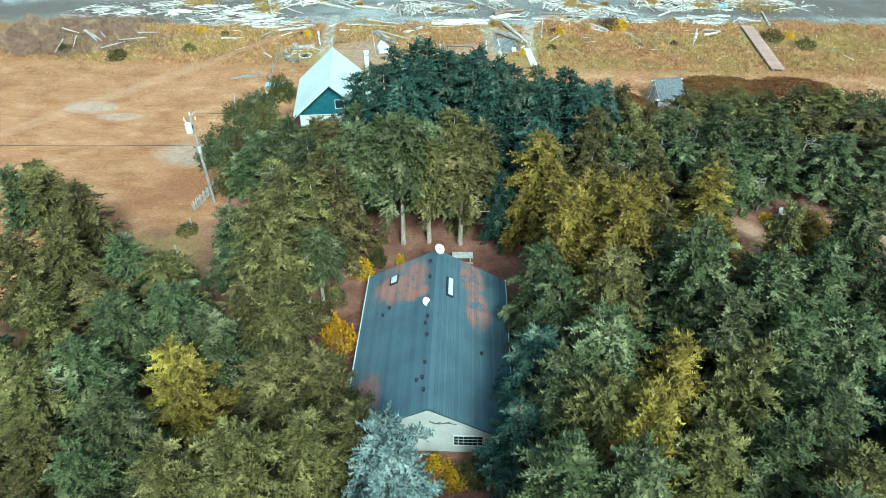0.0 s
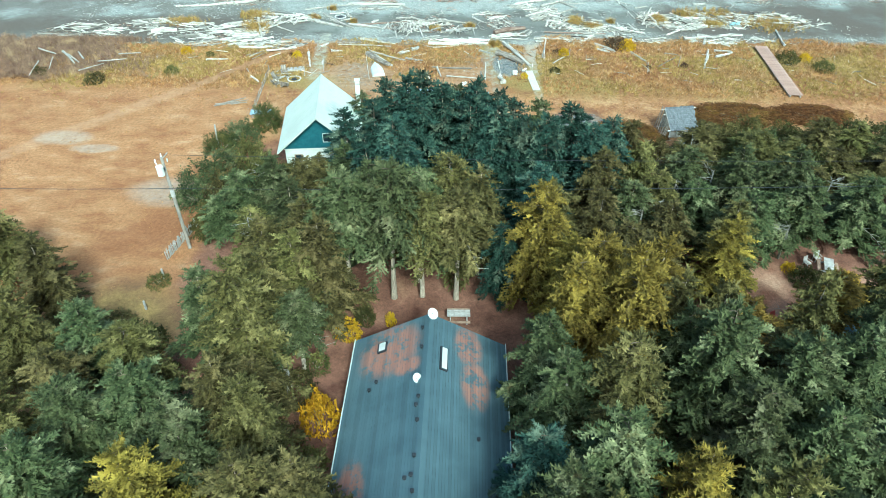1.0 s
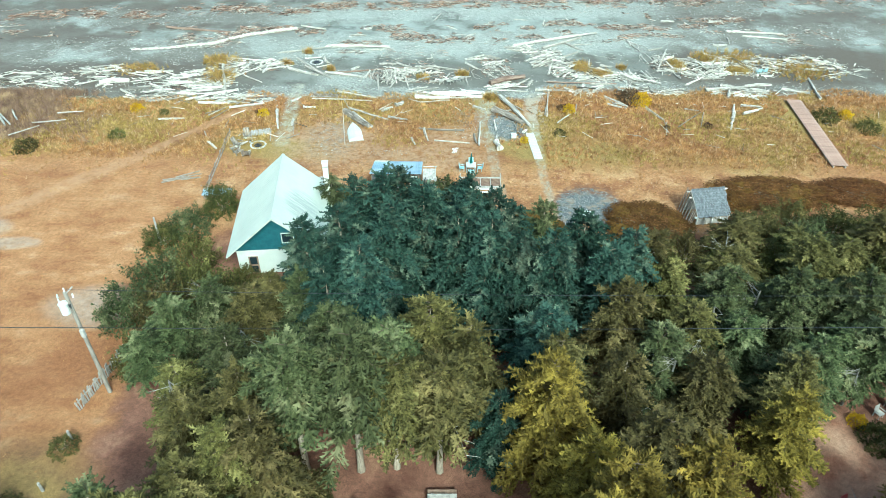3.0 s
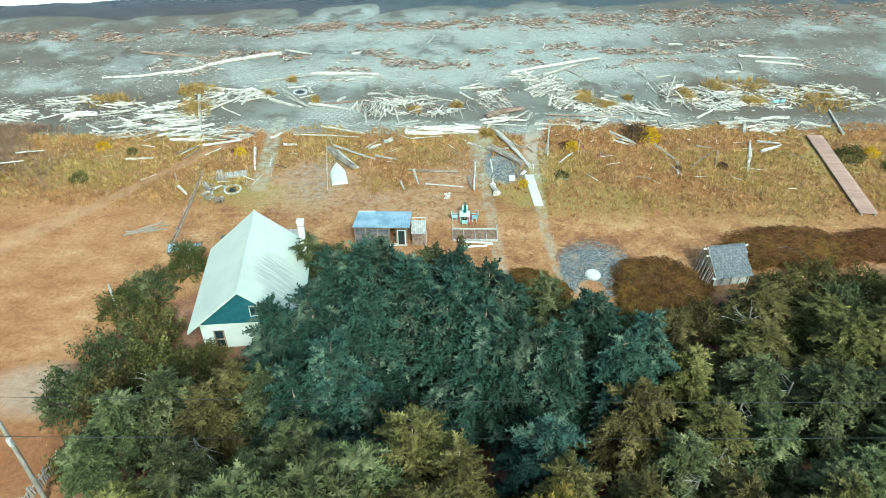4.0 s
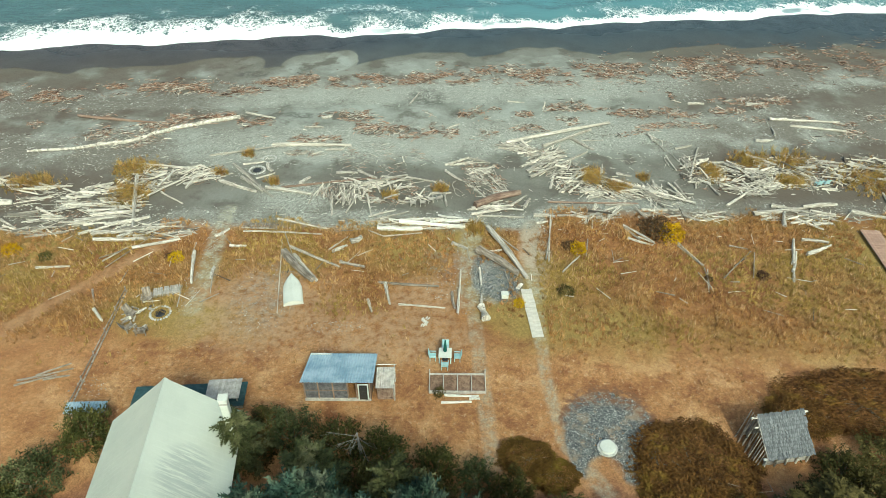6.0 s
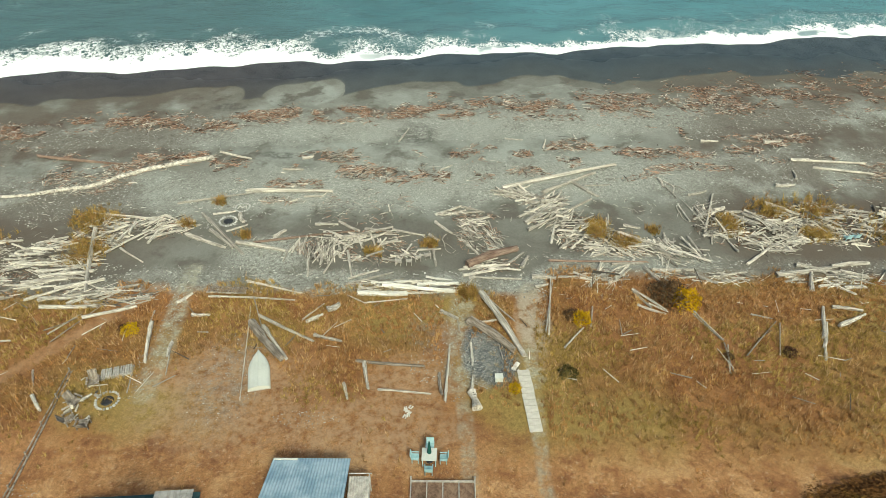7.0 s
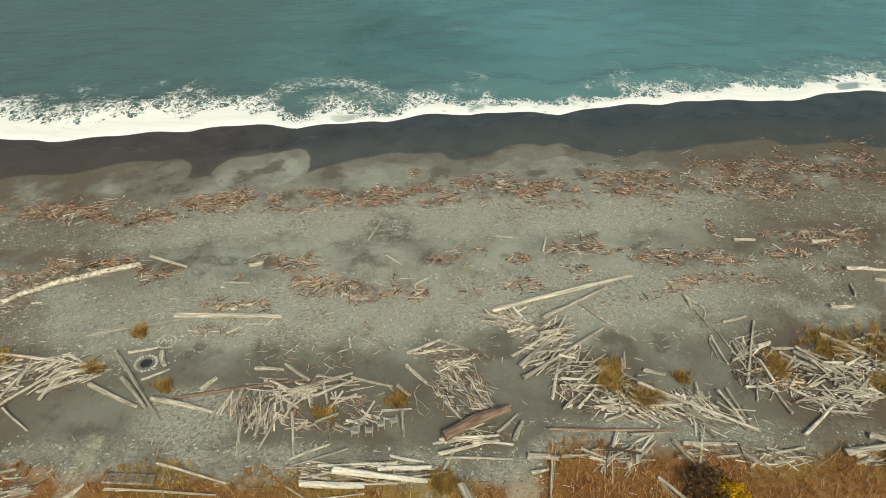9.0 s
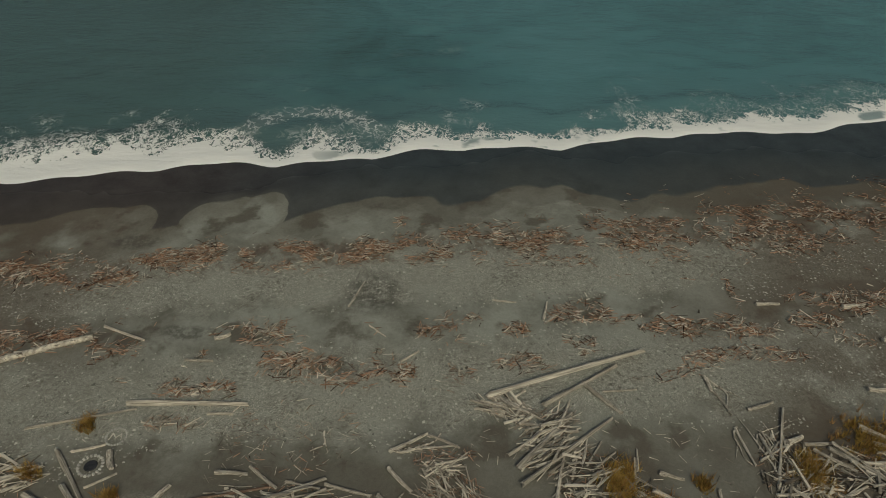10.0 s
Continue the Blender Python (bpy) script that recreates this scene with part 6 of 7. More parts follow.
def deck_chair(x, y, turn):
    c = base("slatted_chair", pose(x, y, height(x, y), 0, 0, turn), "weathered grey slatted chair by the fire ring", "chair", "chairs round the fire ring")
    for k in range(6):
        part("seat_slat", box(0.7, 0.09, 0.03, (0, -0.3 + k * 0.11, 0.38 - 0.02 * k)), DRIFT_DARK, c)
    for k in range(5):
        part("back_slat", box(0.12, 0.03, 0.85, (-0.28 + k * 0.14, 0, 0.42)), DRIFT_DARK, c, "", pose(0, 0.32, 0.28, -28))
    for s in (-1, 1):
        part("armrest", box(0.14, 0.8, 0.03, (s * 0.42, 0, 0.58)), DRIFT_DARK, c)
        part("leg", box(0.05, 0.1, 0.56, (s * 0.4, -0.32, 0.28)), DRIFT_DARK, c)
        part("leg", box(0.05, 0.1, 0.5, (s * 0.4, 0.3, 0.25)), DRIFT_DARK, c)


for x, y, a in ((-23.1, 95.9, 20), (-23.7, 94.0, 70), (-23.4, 92.4, 130), (-22.2, 92.0, 185)):
    deck_chair(x, y, a)


def fire_ring(x, y, r, n, label, ash=True):
    f = base("fire_ring", pose(x, y, height(x, y)), label, "fire ring")
    q = random.Random(int(x * 7 + y))
    for k in range(n):
        a = 2 * math.pi * k / n
        bm = bmesh.new()
        bmesh.ops.create_icosphere(bm, subdivisions=1, radius=1)
        s = r * 3.0 / n
        for v in bm.verts:
            v.co *= q.uniform(0.8, 1.15)
        bmesh.ops.scale(bm, vec=(s * 1.2, s, s * 0.8), verts=bm.verts)
        part("stone", bm, STONE, f, "", pose(r * math.cos(a), r * math.sin(a), s * 0.3, 0, 0, math.degrees(a)))
    if ash:
        part("ashes", rod((0, 0, -0.02), (0, 0, 0.05), r * 0.6, r * 0.5, 14), DARK, f, "black charred ashes")


fire_ring(-21.5, 94.4, 0.85, 22, "ring of pale stones with ashes")
fire_ring(-18.75, 117.8, 0.85, 20, "ring of pale pebbles round black ashes on the sand")
fire_ring(-17.9, 120.3, 0.75, 24, "ring of pale pebbles on the sand", False)
for dx, dy, a, l in ((-0.38, 0, 75, 0.6), (-0.13, 0.05, -50, 0.45), (0.13, 0.05, 50, 0.45), (0.38, 0, -75, 0.6)):
    log(-17.9 + dx, 120.3 + dy, a, l, 0.05, "white", 0, 0)
pit = base("fire_pit_lid", pose(15.0, 81.8, height(15, 81.8)), "round white fire pit lid on grey gravel", "fire pit")
part("lid", rod((0, 0, 0), (0, 0, 0.3), 0.62, 0.55, 20), WHITE, pit)
part("rim", rod((0, 0, 0), (0, 0, 0.14), 0.72, None, 20), STONE, pit)

# ---- upturned boat ----
boat = base("rowing_boat", pose(-10.7, 97.8, 0, 0, 0, 14), "upturned white rowing boat on dry grass", "boat")
bm = bmesh.new()
rows = []
for i in range(13):
    u = i / 12
    w = 0.86 * (1 - max(0, (u - 0.45) / 0.55) ** 2.2) + 0.01
    hh = 0.5 - 0.12 * u
    rows.append([bm.verts.new((w * math.cos(a), -2.05 + 4.1 * u, hh * abs(math.sin(a)) ** 0.7 + (0.05 if abs(a - math.pi / 2) < 0.1 else 0))) for a in [math.pi * k / 12 for k in range(13)]])
for i in range(12):
    for k in range(12):
        bm.faces.new((rows[i][k], rows[i][k + 1], rows[i + 1][k + 1], rows[i + 1][k]))
bm.faces.new(rows[0][::-1])
bmesh.ops.recalc_face_normals(bm, faces=bm.faces)
part("hull", bm, WHITE, boat)
for x in (-0.35, 0.0, 0.35):
    part("keel_strip", box(0.05, 3.1, 0.06, (x, -0.35, 0.49 - abs(x) * 0.12), 0.01), WHITE, boat)
part("gunwale", box(1.56, 0.08, 0.08, (0, -2.03, 0.05), 0.01), GREYWOOD, boat)

# ---- plank walks ----
BOARDS = speckled("pale_boards", (0.45, 0.42, 0.36), (0.56, 0.53, 0.46), 2, 0.85, 0.15, obj=0.08)
REDBOARD = speckled("reddish_boards", (0.27, 0.16, 0.12), (0.4, 0.27, 0.205), 2, 0.85, 0.15)


def board_walk(x0, y0, x1, y1, w, step, material, label, lift=0.1):
    d = Vector((x1 - x0, y1 - y0, 0))
    yaw = math.degrees(math.atan2(-d.x, d.y))
    b = base("board_walk", pose(x0, y0, height(x0, y0), 0, 0, yaw), label, "boardwalk")
    n = int(d.length / step)
    me = bpy.data.meshes.new("plank")
    q = box(w, step * 0.95, 0.05, (0, 0, 0), 0.006)
    q.to_mesh(me)
    q.free()
    me.materials.append(material)
    qr = random.Random(n)
    for k in range(n):
        p = new("plank", me)
        p.parent = b
        p.matrix_local = pose(qr.uniform(-0.02, 0.02), (k + 0.5) * step, lift + 0.025, 0, 0, qr.uniform(-0.7, 0.7))
    for s in (-1, 1):
        part("bearer", box(0.1, d.length, lift, (s * w * 0.35, d.length / 2, lift / 2)), GREYWOOD, b)


board_walk(10.95, 92.6, 10.3, 98.7, 0.98, 0.6, BOARDS, "narrow pale plank path through the grass", 0.06)
board_walk(44.5, 92.1, 45.2, 108.4, 1.85, 0.2, REDBOARD, "reddish boardwalk leading over the dune", 0.3)
sp = base("loose_plank", pose(9.75, 98.95, 0.02, 0, 0, 60), "short white plank by the path", "plank")
part("board", box(0.9, 0.35, 0.06, (0, 0, 0.06), 0.01), DRIFT_WHITE, sp)
bx = base("white_box", pose(8.35, 97.5, 0, 0, 0, 4), "white weathered wooden box in the grass", "box")
part("body", box(0.6, 0.5, 0.45, (0, 0, 0.22), 0.02), WHITE, bx)
part("lid", box(0.64, 0.54, 0.05, (0, 0, 0.47), 0.01), WHITE, bx)
st = base("driftwood_stump", pose(6.45, 95.2, 0, 0, 0, 15), "pale rounded driftwood stump", "driftwood stump")
part("butt", rod((0, -0.75, 0.22), (0.05, 0.1, 0.2), 0.42, 0.25, 12), DRIFT, st)
part("end", rod((0.05, 0.1, 0.2), (0.0, 0.9, 0.22), 0.2, 0.36, 12), DRIFT, st)
for k in range(16):
    a = k * 2.4
    log(1.4 + 0.5 * math.cos(a) * (k % 4) / 3, 94.15 + 0.5 * math.sin(a) * (k % 4) / 3, a * 57, 0.32, 0.08, "white")
pal = base("pallet_bench", pose(-15.8, 107.05, 0, 0, 0, -1), "grey slatted pallet lying on the grass", "pallet")
for y in (-0.35, 0.35):
    part("rail", box(3.6, 0.1, 0.12, (0, y, 0.2)), DRIFT_DARK, pal)
for k in range(24):
    part("slat", box(0.08, 0.7, 0.03, (-1.7 + k * 0.148, 0, 0.28)), DRIFT_DARK, pal)
wp = base("firewood_stack", pose(-21.8, 97.1, 0, 0, 0, 18), "stack of split grey firewood", "firewood stack")
for k in range(26):
    part("split_log", rod((-1.1 + (k % 13) * 0.18, -0.5 + rp.uniform(-0.1, 0.1), 0.1 + 0.2 * (k // 13)), (-1.1 + (k % 13) * 0.18 + rp.uniform(-0.06, 0.06), 0.45, 0.12 + 0.2 * (k // 13)), 0.09, 0.07, 6), GREYWOOD, wp)
# low rail fence
rf = base("rail_fence", pose(0, 0, 0), "low broken rail fence of grey poles", "fence")
for k in range(6):
    y = 84.0 + k * 2.6
    x = -24.7 - 0.065 * (y - 84.3)
    part("post", rod((x, y, -0.1), (x + 0.05, y, 0.7), 0.06), DRIFT_DARK, rf)
    if k < 5:
        part("rail", rod((x, y, 0.45), (x - 0.17, y + 2.6, 0.35), 0.05), DRIFT_DARK, rf)
        part("rail", rod((x + 0.1, y - 0.2, 0.1), (x - 0.1, y + 2.8, 0.12), 0.07), DRIFT_DARK, rf)
for x, y, a, l in ((-28, 87.2, 20, 4.0), (-28.5, 86.6, 25, 3.0), (-27, 86.9, 12, 2.0), (-27.6, 87.7, 28, 2.6), (-28.2, 96.4, -62, 1.8)):
    log(x, y, a, l, 0.1, "dark")
pf = base("picket_fence", pose(0, 0, 0), "leaning fence of grey split pickets by the pole", "fence")
for k in range(30):
    u = k / 29
    x, y = -24.1 - 1.2 * u, 61.6 - 5.6 * u
    part("picket", box(0.12, 0.03, 1.15 + 0.2 * math.sin(k * 2.1), (0, 0, 0.55)), GREYWOOD, pf, "", pose(x, y, 0, 4 * math.sin(k), 7 * math.sin(k * 1.7), 78))
part("rail", rod((-24.05, 61.6, 0.85), (-25.3, 56.0, 0.85), 0.04), GREYWOOD, pf)
for x, y, h in ((-24.8, 53.5, 1.1), (-26.2, 75.5, 3.4), (-24.9, 49.5, 1.0)):
    fp = base("fence_post", pose(x, y, 0, 4, 3, 0), "weathered leaning wooden post", "post")
    part("post", rod((0, 0, -0.2), (0, 0, h), 0.11, 0.09, 8), GREYWOOD, fp)

# ---- shingled shelter ----
SHINGLE = speckled("grey_shingle", (0.075, 0.08, 0.082), (0.17, 0.175, 0.18), 3, 0.85, 0.2, obj=0.45)
sh = base("shingled_shelter", pose(25.4, 81.2, 0, 0, 0, 10.5), "small open shelter with a grey shingle roof", "shelter")
RZ, EZ, RY, EY, SW = 2.75, 1.15, 1.7, -0.75, 3.45
part("roof_deck", slab((0, EY, EZ), (SW, EY, EZ), (SW, RY, RZ), (0, RY, RZ), 0.06), GREYWOOD, sh)
part("back_wall", slab((SW, RY + 0.5, 0.0), (0, RY + 0.5, 0.0), (0, RY - 0.02, RZ - 0.08), (SW, RY - 0.02, RZ - 0.08), 0.06), GREYWOOD, sh)
qs = random.Random(4)
nrm = Vector((0, -(RZ - EZ), RY - EY)).normalized()
tilt = math.degrees(math.atan2(RZ - EZ, RY - EY))
sm = []
for k in range(4):
    me = bpy.data.meshes.new("shingle")
    q = box(0.1 + 0.02 * k, 0.46, 0.025, (0, 0, 0), 0.0)
    q.to_mesh(me)
    q.free()
    me.materials.append(SHINGLE)
    sm.append(me)
for row in range(11):
    u = (row + 0.4) / 11
    x = 0.05
    while x < SW - 0.05:
        k = qs.randrange(4)
        w = 0.1 + 0.02 * k
        s = new("shingle", sm[k])
        s.parent = sh
        s.matrix_local = pose(x + w / 2, EY + (RY - EY) * u + qs.uniform(-0.06, 0.06), EZ + (RZ - EZ) * u + 0.045, tilt - 4, qs.uniform(-1, 1), qs.uniform(-2, 2))
        x += w + 0.012
part("ridge_pole", rod((-0.4, RY - 0.05, RZ - 0.13), (SW + 0.4, RY - 0.05, RZ - 0.13), 0.08), DRIFT, sh)
part("purlin_pole", rod((-0.3, 1.15, RZ - 0.55), (SW + 0.1, 1.15, RZ - 0.55), 0.07), DRIFT, sh)
part("eaves_beam", rod((-0.25, EY + 0.1, EZ - 0.1), (SW + 0.1, EY + 0.1, EZ - 0.1), 0.1), DRIFT_WHITE, sh)
for k in range(5):
    part("post", rod((0.1 + k * 0.8, EY + 0.15, -0.1), (0.1 + k * 0.8, EY + 0.15, EZ - 0.1), 0.07), DRIFT_WHITE, sh)
part("front_wall", box(SW - 0.2, 0.05, 0.7, (SW / 2, EY + 0.3, 0.35)), GREYWOOD, sh)
for k in range(13):
    y = EY + 0.4 + (RY - EY + 0.2) * k / 12
    part("wall_pole", rod((-0.55 + 0.12 * math.sin(k * 3), y - 0.25, -0.1), (-0.02, y, EZ + (RZ - EZ) * min(1, (y - EY) / (RY - EY)) - 0.08), 0.05, 0.035, 6), DRIFT_DARK, sh)

# ---- shed and deck behind the white house ----
dk = base("timber_deck", pose(-20.0, 83.6, 0, 0, 0, 5.5), "low dark timber deck partly roofed with grey boards", "deck")
DECK = speckled("dark_deck_boards", (0.025, 0.06, 0.065), (0.05, 0.09, 0.095), 2, 0.7, 0.2)
for k in range(16):
    part("deck_board", box(8.4, 0.13, 0.04, (4.2, 0.1 + k * 0.145, 0.4)), DECK, dk)
part("bearer", box(8.2, 0.12, 0.36, (4.2, 2.2, 0.18)), GREYWOOD, dk)
part("bearer", box(8.2, 0.12, 0.36, (4.2, 0.2, 0.18)), GREYWOOD, dk)
for k in range(12):
    part("board", box(0.2, 1.9, 0.04, (5.7 + k * 0.21, 1.25, 0.95 + 0.02 * (k % 2))), GREYWOOD, dk, "grey cover board")
for x in (5.8, 7.9):
    for y in (0.5, 2.1):
        part("post", box(0.09, 0.09, 0.93, (x, y, 0.465)), GREYWOOD, dk)
cf = base("cold_frame", pose(-24.6, 83.2, 0, 0, 0, 3), "low box with a grey sheet lid beside rubble", "cold frame")
part("lid", corrugated((0, -0.1, 0.55), (3.0, -0.1, 0.6), (3.0, 0.9, 0.75), (0, 0.9, 0.7), 14), POLY, cf, "blue-grey corrugated lid")
part("body", box(2.8, 0.8, 0.5, (1.5, 0.4, 0.25)), DRIFT_RED, cf)

# ---- yard behind the long house ----
def picnic_table(x, y, turn, l=1.9):
    t = base("picnic_table", pose(x, y, 0, 0, 0, turn), "brown weathered picnic table with benches on bare soil", "picnic table")
    for k in range(5):
        part("top_board", box(l, 0.15, 0.045, (0, -0.32 + k * 0.16, 0.74)), GREYWOOD, t)
    for s in (-1, 1):
        part("bench", box(l, 0.26, 0.045, (0, s * 0.75, 0.44)), BROWN, t)
        part("brace", box(0.08, 1.6, 0.09, (s * l * 0.36, 0, 0.38)), GREYWOOD, t)
        for q in (-1, 1):
            part("leg", rod((s * l * 0.36, q * 0.6, 0), (s * l * 0.36, q * 0.22, 0.72), 0.05, None, 6), GREYWOOD, t)


picnic_table(1.35, 49.35, 2)
picnic_table(34.6, 57.0, 70)
for x, y, a in ((33.0, 57.6, 30), (34.2, 58.4, 10)):
    chair(x, y, a, GREYWOOD, "pale grey garden chair in the clearing", name="garden_chair")
for x, y, l, w, a in ((35.5, 53.3, 1.9, 0.9, 62), (36.3, 51.6, 1.5, 0.8, 30)):
    wt = base("garden_bench_table", pose(x, y, 0, 0, 0, a), "pale grey weathered garden table on bare soil", "table", "tables in the clearing")
    for k in range(4):
        part("top_board", box(l, w / 4 - 0.015, 0.045, (0, (k - 1.5) * w / 4, 0.72)), GREYWOOD, wt)
    for sx_ in (-1, 1):
        for sy_ in (-1, 1):
            part("leg", box(0.08, 0.08, 0.7, (sx_ * (l / 2 - 0.12), sy_ * (w / 2 - 0.1), 0.35)), GREYWOOD, wt)
RED = speckled("dark_red_paint", (0.25, 0.03, 0.03), (0.35, 0.06, 0.05), 3, 0.5, 0.3)
chair(27.5, 50.1, 25, RED, "dark red folding chair on sandy ground", 20, name="folding_chair")
shed = base("small_shed", pose(31.6, 47.6, 0, 0, 0, 12), "small shed with a dark teal roof and white edge", "shed")
part("wall", prism([(-1.6, -0.1), (1.6, -0.1), (1.6, 1.7), (0, 2.5), (-1.6, 1.7)], "y", -1.4, 1.4), WHITE, shed)
for s in (-1, 1):
    part("roof", slab((0, -1.7, 2.65), (s * 2.0, -1.7, 1.65), (s * 2.0, 1.7, 1.65), (0, 1.7, 2.65), 0.1 * s), ROOF, shed)

# ---- shrubs and hedges ----
hedge = "clipped bronze-brown salal thicket"
bush(20.7, 80.0, 4.9, 5.0, 1.2, "salal", hedge, "salal_thicket", "thicket", 15000, 0.026, 0, "", 0.5)
bush(19.4, 76.8, 3.6, 4.2, 1.2, "salal", hedge, "salal_thicket", "thicket", 15000, 0.026, 0, "", 0.5)
bush(44.5, 86.9, 6.0, 3.2, 1.1, "salal", hedge, "salal_thicket", "thicket", 15000, 0.026, 1, "", 0.5)
bush(35.2, 86.4, 7.2, 3.8, 1.1, "salal", hedge, "salal_thicket", "thicket", 15000, 0.026, 1, "", 0.5)
bush(9.2, 80.8, 2.4, 1.9, 0.9, "salal", hedge, "salal_thicket", "thicket", 15000, 0.026, 2, "", 0.5)
bush(29.8, 85.0, 3.2, 2.5, 1.0, "salal", hedge, "salal_thicket", "thicket", 15000, 0.026, 2, "", 0.5)
bush(11.0, 79.4, 2.0, 1.6, 0.9, "salal", hedge, "salal_thicket", "thicket", 15000, 0.026, 0, "", 0.5)
green = "dense olive-green broadleaf shrub"
for x, y, r, h in ((-22.1, 81.4, 2.2, 2.6), (-24.2, 77.6, 2.4, 2.4), (-25.9, 75.6, 2.0, 2.2), (-22.0, 72.8, 2.6, 2.8), (-16.8, 70.3, 1.6, 1.8), (-24.0, 69.5, 2.8, 3.2), (-20.0, 68.5, 2.8, 3.4), (-25.5, 65.5, 2.6, 3.2), (-21.5, 64.6, 3.0, 4.2), (-17.0, 65.5, 3.0, 4.4), (-13.0, 66.5, 2.6, 3.6), (-17.5, 61.5, 2.8, 4.5), (-22.6, 60.3, 2.0, 3.0),
                   (28.1, 76.9, 2.6, 2.4), (34.7, 81.0, 2.6, 2.4), (31.3, 77.6, 2.8, 2.6), (35.6, 77.7, 2.8, 2.6), (23.1, 75.2, 2.4, 2.6), (38.8, 80.0, 2.6, 2.4), (39.5, 76.0, 3.0, 3.0), (26.0, 72.5, 2.8, 3.2), (30.5, 73.0, 3.0, 3.4), (34.8, 73.3, 3.0, 3.4), (43.0, 79.5, 3.0, 2.6), (44.0, 75.5, 3.0, 3.0), (20.0, 73.6, 2.2, 2.8), (39.0, 71.5, 3.0, 3.6), (48.0, 80.5, 3.4, 2.6), (30.8, 80.0, 2.0, 2.0), (53, 80, 3.4, 2.6), (48.5, 75.5, 3.2, 3.0)):
    bush(x, y, r, r, h, ("shrub", "olive", "olive" if x < -10 else "shrub", "green")[int(x * 3 + y * 5) % 4], green, group="shrubs at the wood's edge", count=5200, size=0.036, lump_by=1.6)
for x, y, r, h in ((5.6, 78.9, 1.6, 1.8), (2.8, 79.6, 1.8, 2.2), (-0.8, 80.6, 2.0, 2.4), (-4.0, 81.3, 2.0, 2.2), (-7.6, 82.0, 2.0, 2.4), (-9.6, 83.0, 1.4, 1.8), (8.0, 77.6, 1.8, 2.2), (11.5, 76.0, 1.8, 2.4), (14.6, 75.0, 1.8, 2.4), (17.0, 74.2, 1.8, 2.4), (-9.8, 80.0, 1.6, 2.6), (-5.5, 78.6, 2.0, 3.2), (-1.5, 77.2, 2.2, 3.6), (3.0, 76.0, 2.2, 3.6), (7.0, 74.6, 2.2, 3.6)):
    bush(x, y, r, r, h, ("shrub", "olive", "olive" if x < -10 else "shrub", "green")[int(x * 3 + y * 5) % 4], green, group="shrubs at the wood's edge", count=5200, size=0.036, lump_by=1.6)
gold = "yellow-leaved autumn bush on bare soil"
for x, y, r, h in ((-7.4, 47.1, 1.15, 1.9), (-8.3, 38.4, 1.6, 3.2), (-4.2, 48.6, 0.5, 1.4), (30.0, 49.8, 0.7, 0.9), (-0.2, 27.3, 1.3, 1.4), (1.0, 26.6, 0.9, 1.1), (3.9, 27.2, 0.9, 1.3), (35.5, 55.2, 1.3, 1.2), (31.2, 57.0, 0.8, 0.8)):
    bush(x, y, r, r, h, "broom", gold, "yellow_bush", "bush", 1400, 0.06)
bush(2.4, 27.2, 1.4, 1.2, 1.5, "shrub", "brown-green shrub under the gable window", count=3200, size=0.05)
bush(32.1, 55.2, 1.6, 1.6, 1.7, "shrub", "round dark green shrub in the clearing", count=3200, size=0.05)
bush(-6.4, 48.9, 1.0, 1.0, 1.8, "shrub", "dark green shrub under the trees", count=3200, size=0.05)
broom = "broom bush with bright yellow flowers in dune grass"
for x, y, r in ((25.2, 107.0, 1.45), (15.7, 104.4, 0.95), (9.6, 96.6, 0.6), (-22.5, 101.7, 0.8), (-38.6, 102.2, 0.95), (50.3, 104.5, 1.0)):
    bush(x, y, r, r, r * 1.1, "broom", broom, "broom_bush", "bush", 1400, 0.06)
LEAF["dusk"] = foliage("dark_purple_twigs", (0.03, 0.018, 0.012), (0.16, 0.095, 0.05), (0.2, 0.13, 0.05))
for x, y, r in ((23.8, 107.7, 2.0), (32.3, 101.2, 0.7), (14.9, 104.9, 0.85), (-23.2, 102.0, 0.6), (27.2, 100.6, 0.5)):
    bush(x, y, r, r, r * 0.8, "dusk", "low dark leafless bush in dune grass", "dark_bush", "bush", 1400, 0.06)
for x, y, r in ((-47.8, 92.4, 1.6), (-38.5, 95.6, 1.1), (-35, 101.5, 0.7), (47.5, 103.5, 1.8), (51.5, 101, 1.6), (13.9, 98.2, 0.9), (-56, 94, 1.3)):
    bush(x, y, r, r, r * 0.9, "olive", "olive-green dune shrub in dry grass", "dune_shrub", "shrub", 1400, 0.06)


# ---- bare grey trees that stick out of the wood ----
def dead_tree(x, y, h, seed):
    r = random.Random(seed)
    t = base("dead_tree", pose(x, y, 0, 0, 0, r.uniform(0, 360)), "bare bleached dead tree with forked branches", "dead tree", "dead trees in the wood")
    part("trunk", rod((0, 0, -0.2), (0.2, 0, h * 0.8), 0.13, 0.06, 7), DEADWOOD, t)
    for k in range(7):
        a = r.uniform(0, 2.8)
        z = h * r.uniform(0.62, 0.82)
        o = Vector((0.2 * z / (h * 0.8), 0, z))
        d = Vector((math.cos(a), math.sin(a), r.uniform(-0.3, 0.35)))
        ln = r.uniform(0.8, 2.1)
        e = o + d * ln
        br = part("branch", rod(o, e, 0.03, 0.012, 5), DEADWOOD, t)
        for q in range(4):
            s = o.lerp(e, r.uniform(0.4, 1.0))
            f = Vector((d.x + r.uniform(-0.9, 0.9), d.y + r.uniform(-0.9, 0.9), d.z + r.uniform(-0.4, 0.5))).normalized()
            part("twig", rod(s, s + f * r.uniform(0.3, 0.9), 0.016, 0.006, 4), DEADWOOD, br)


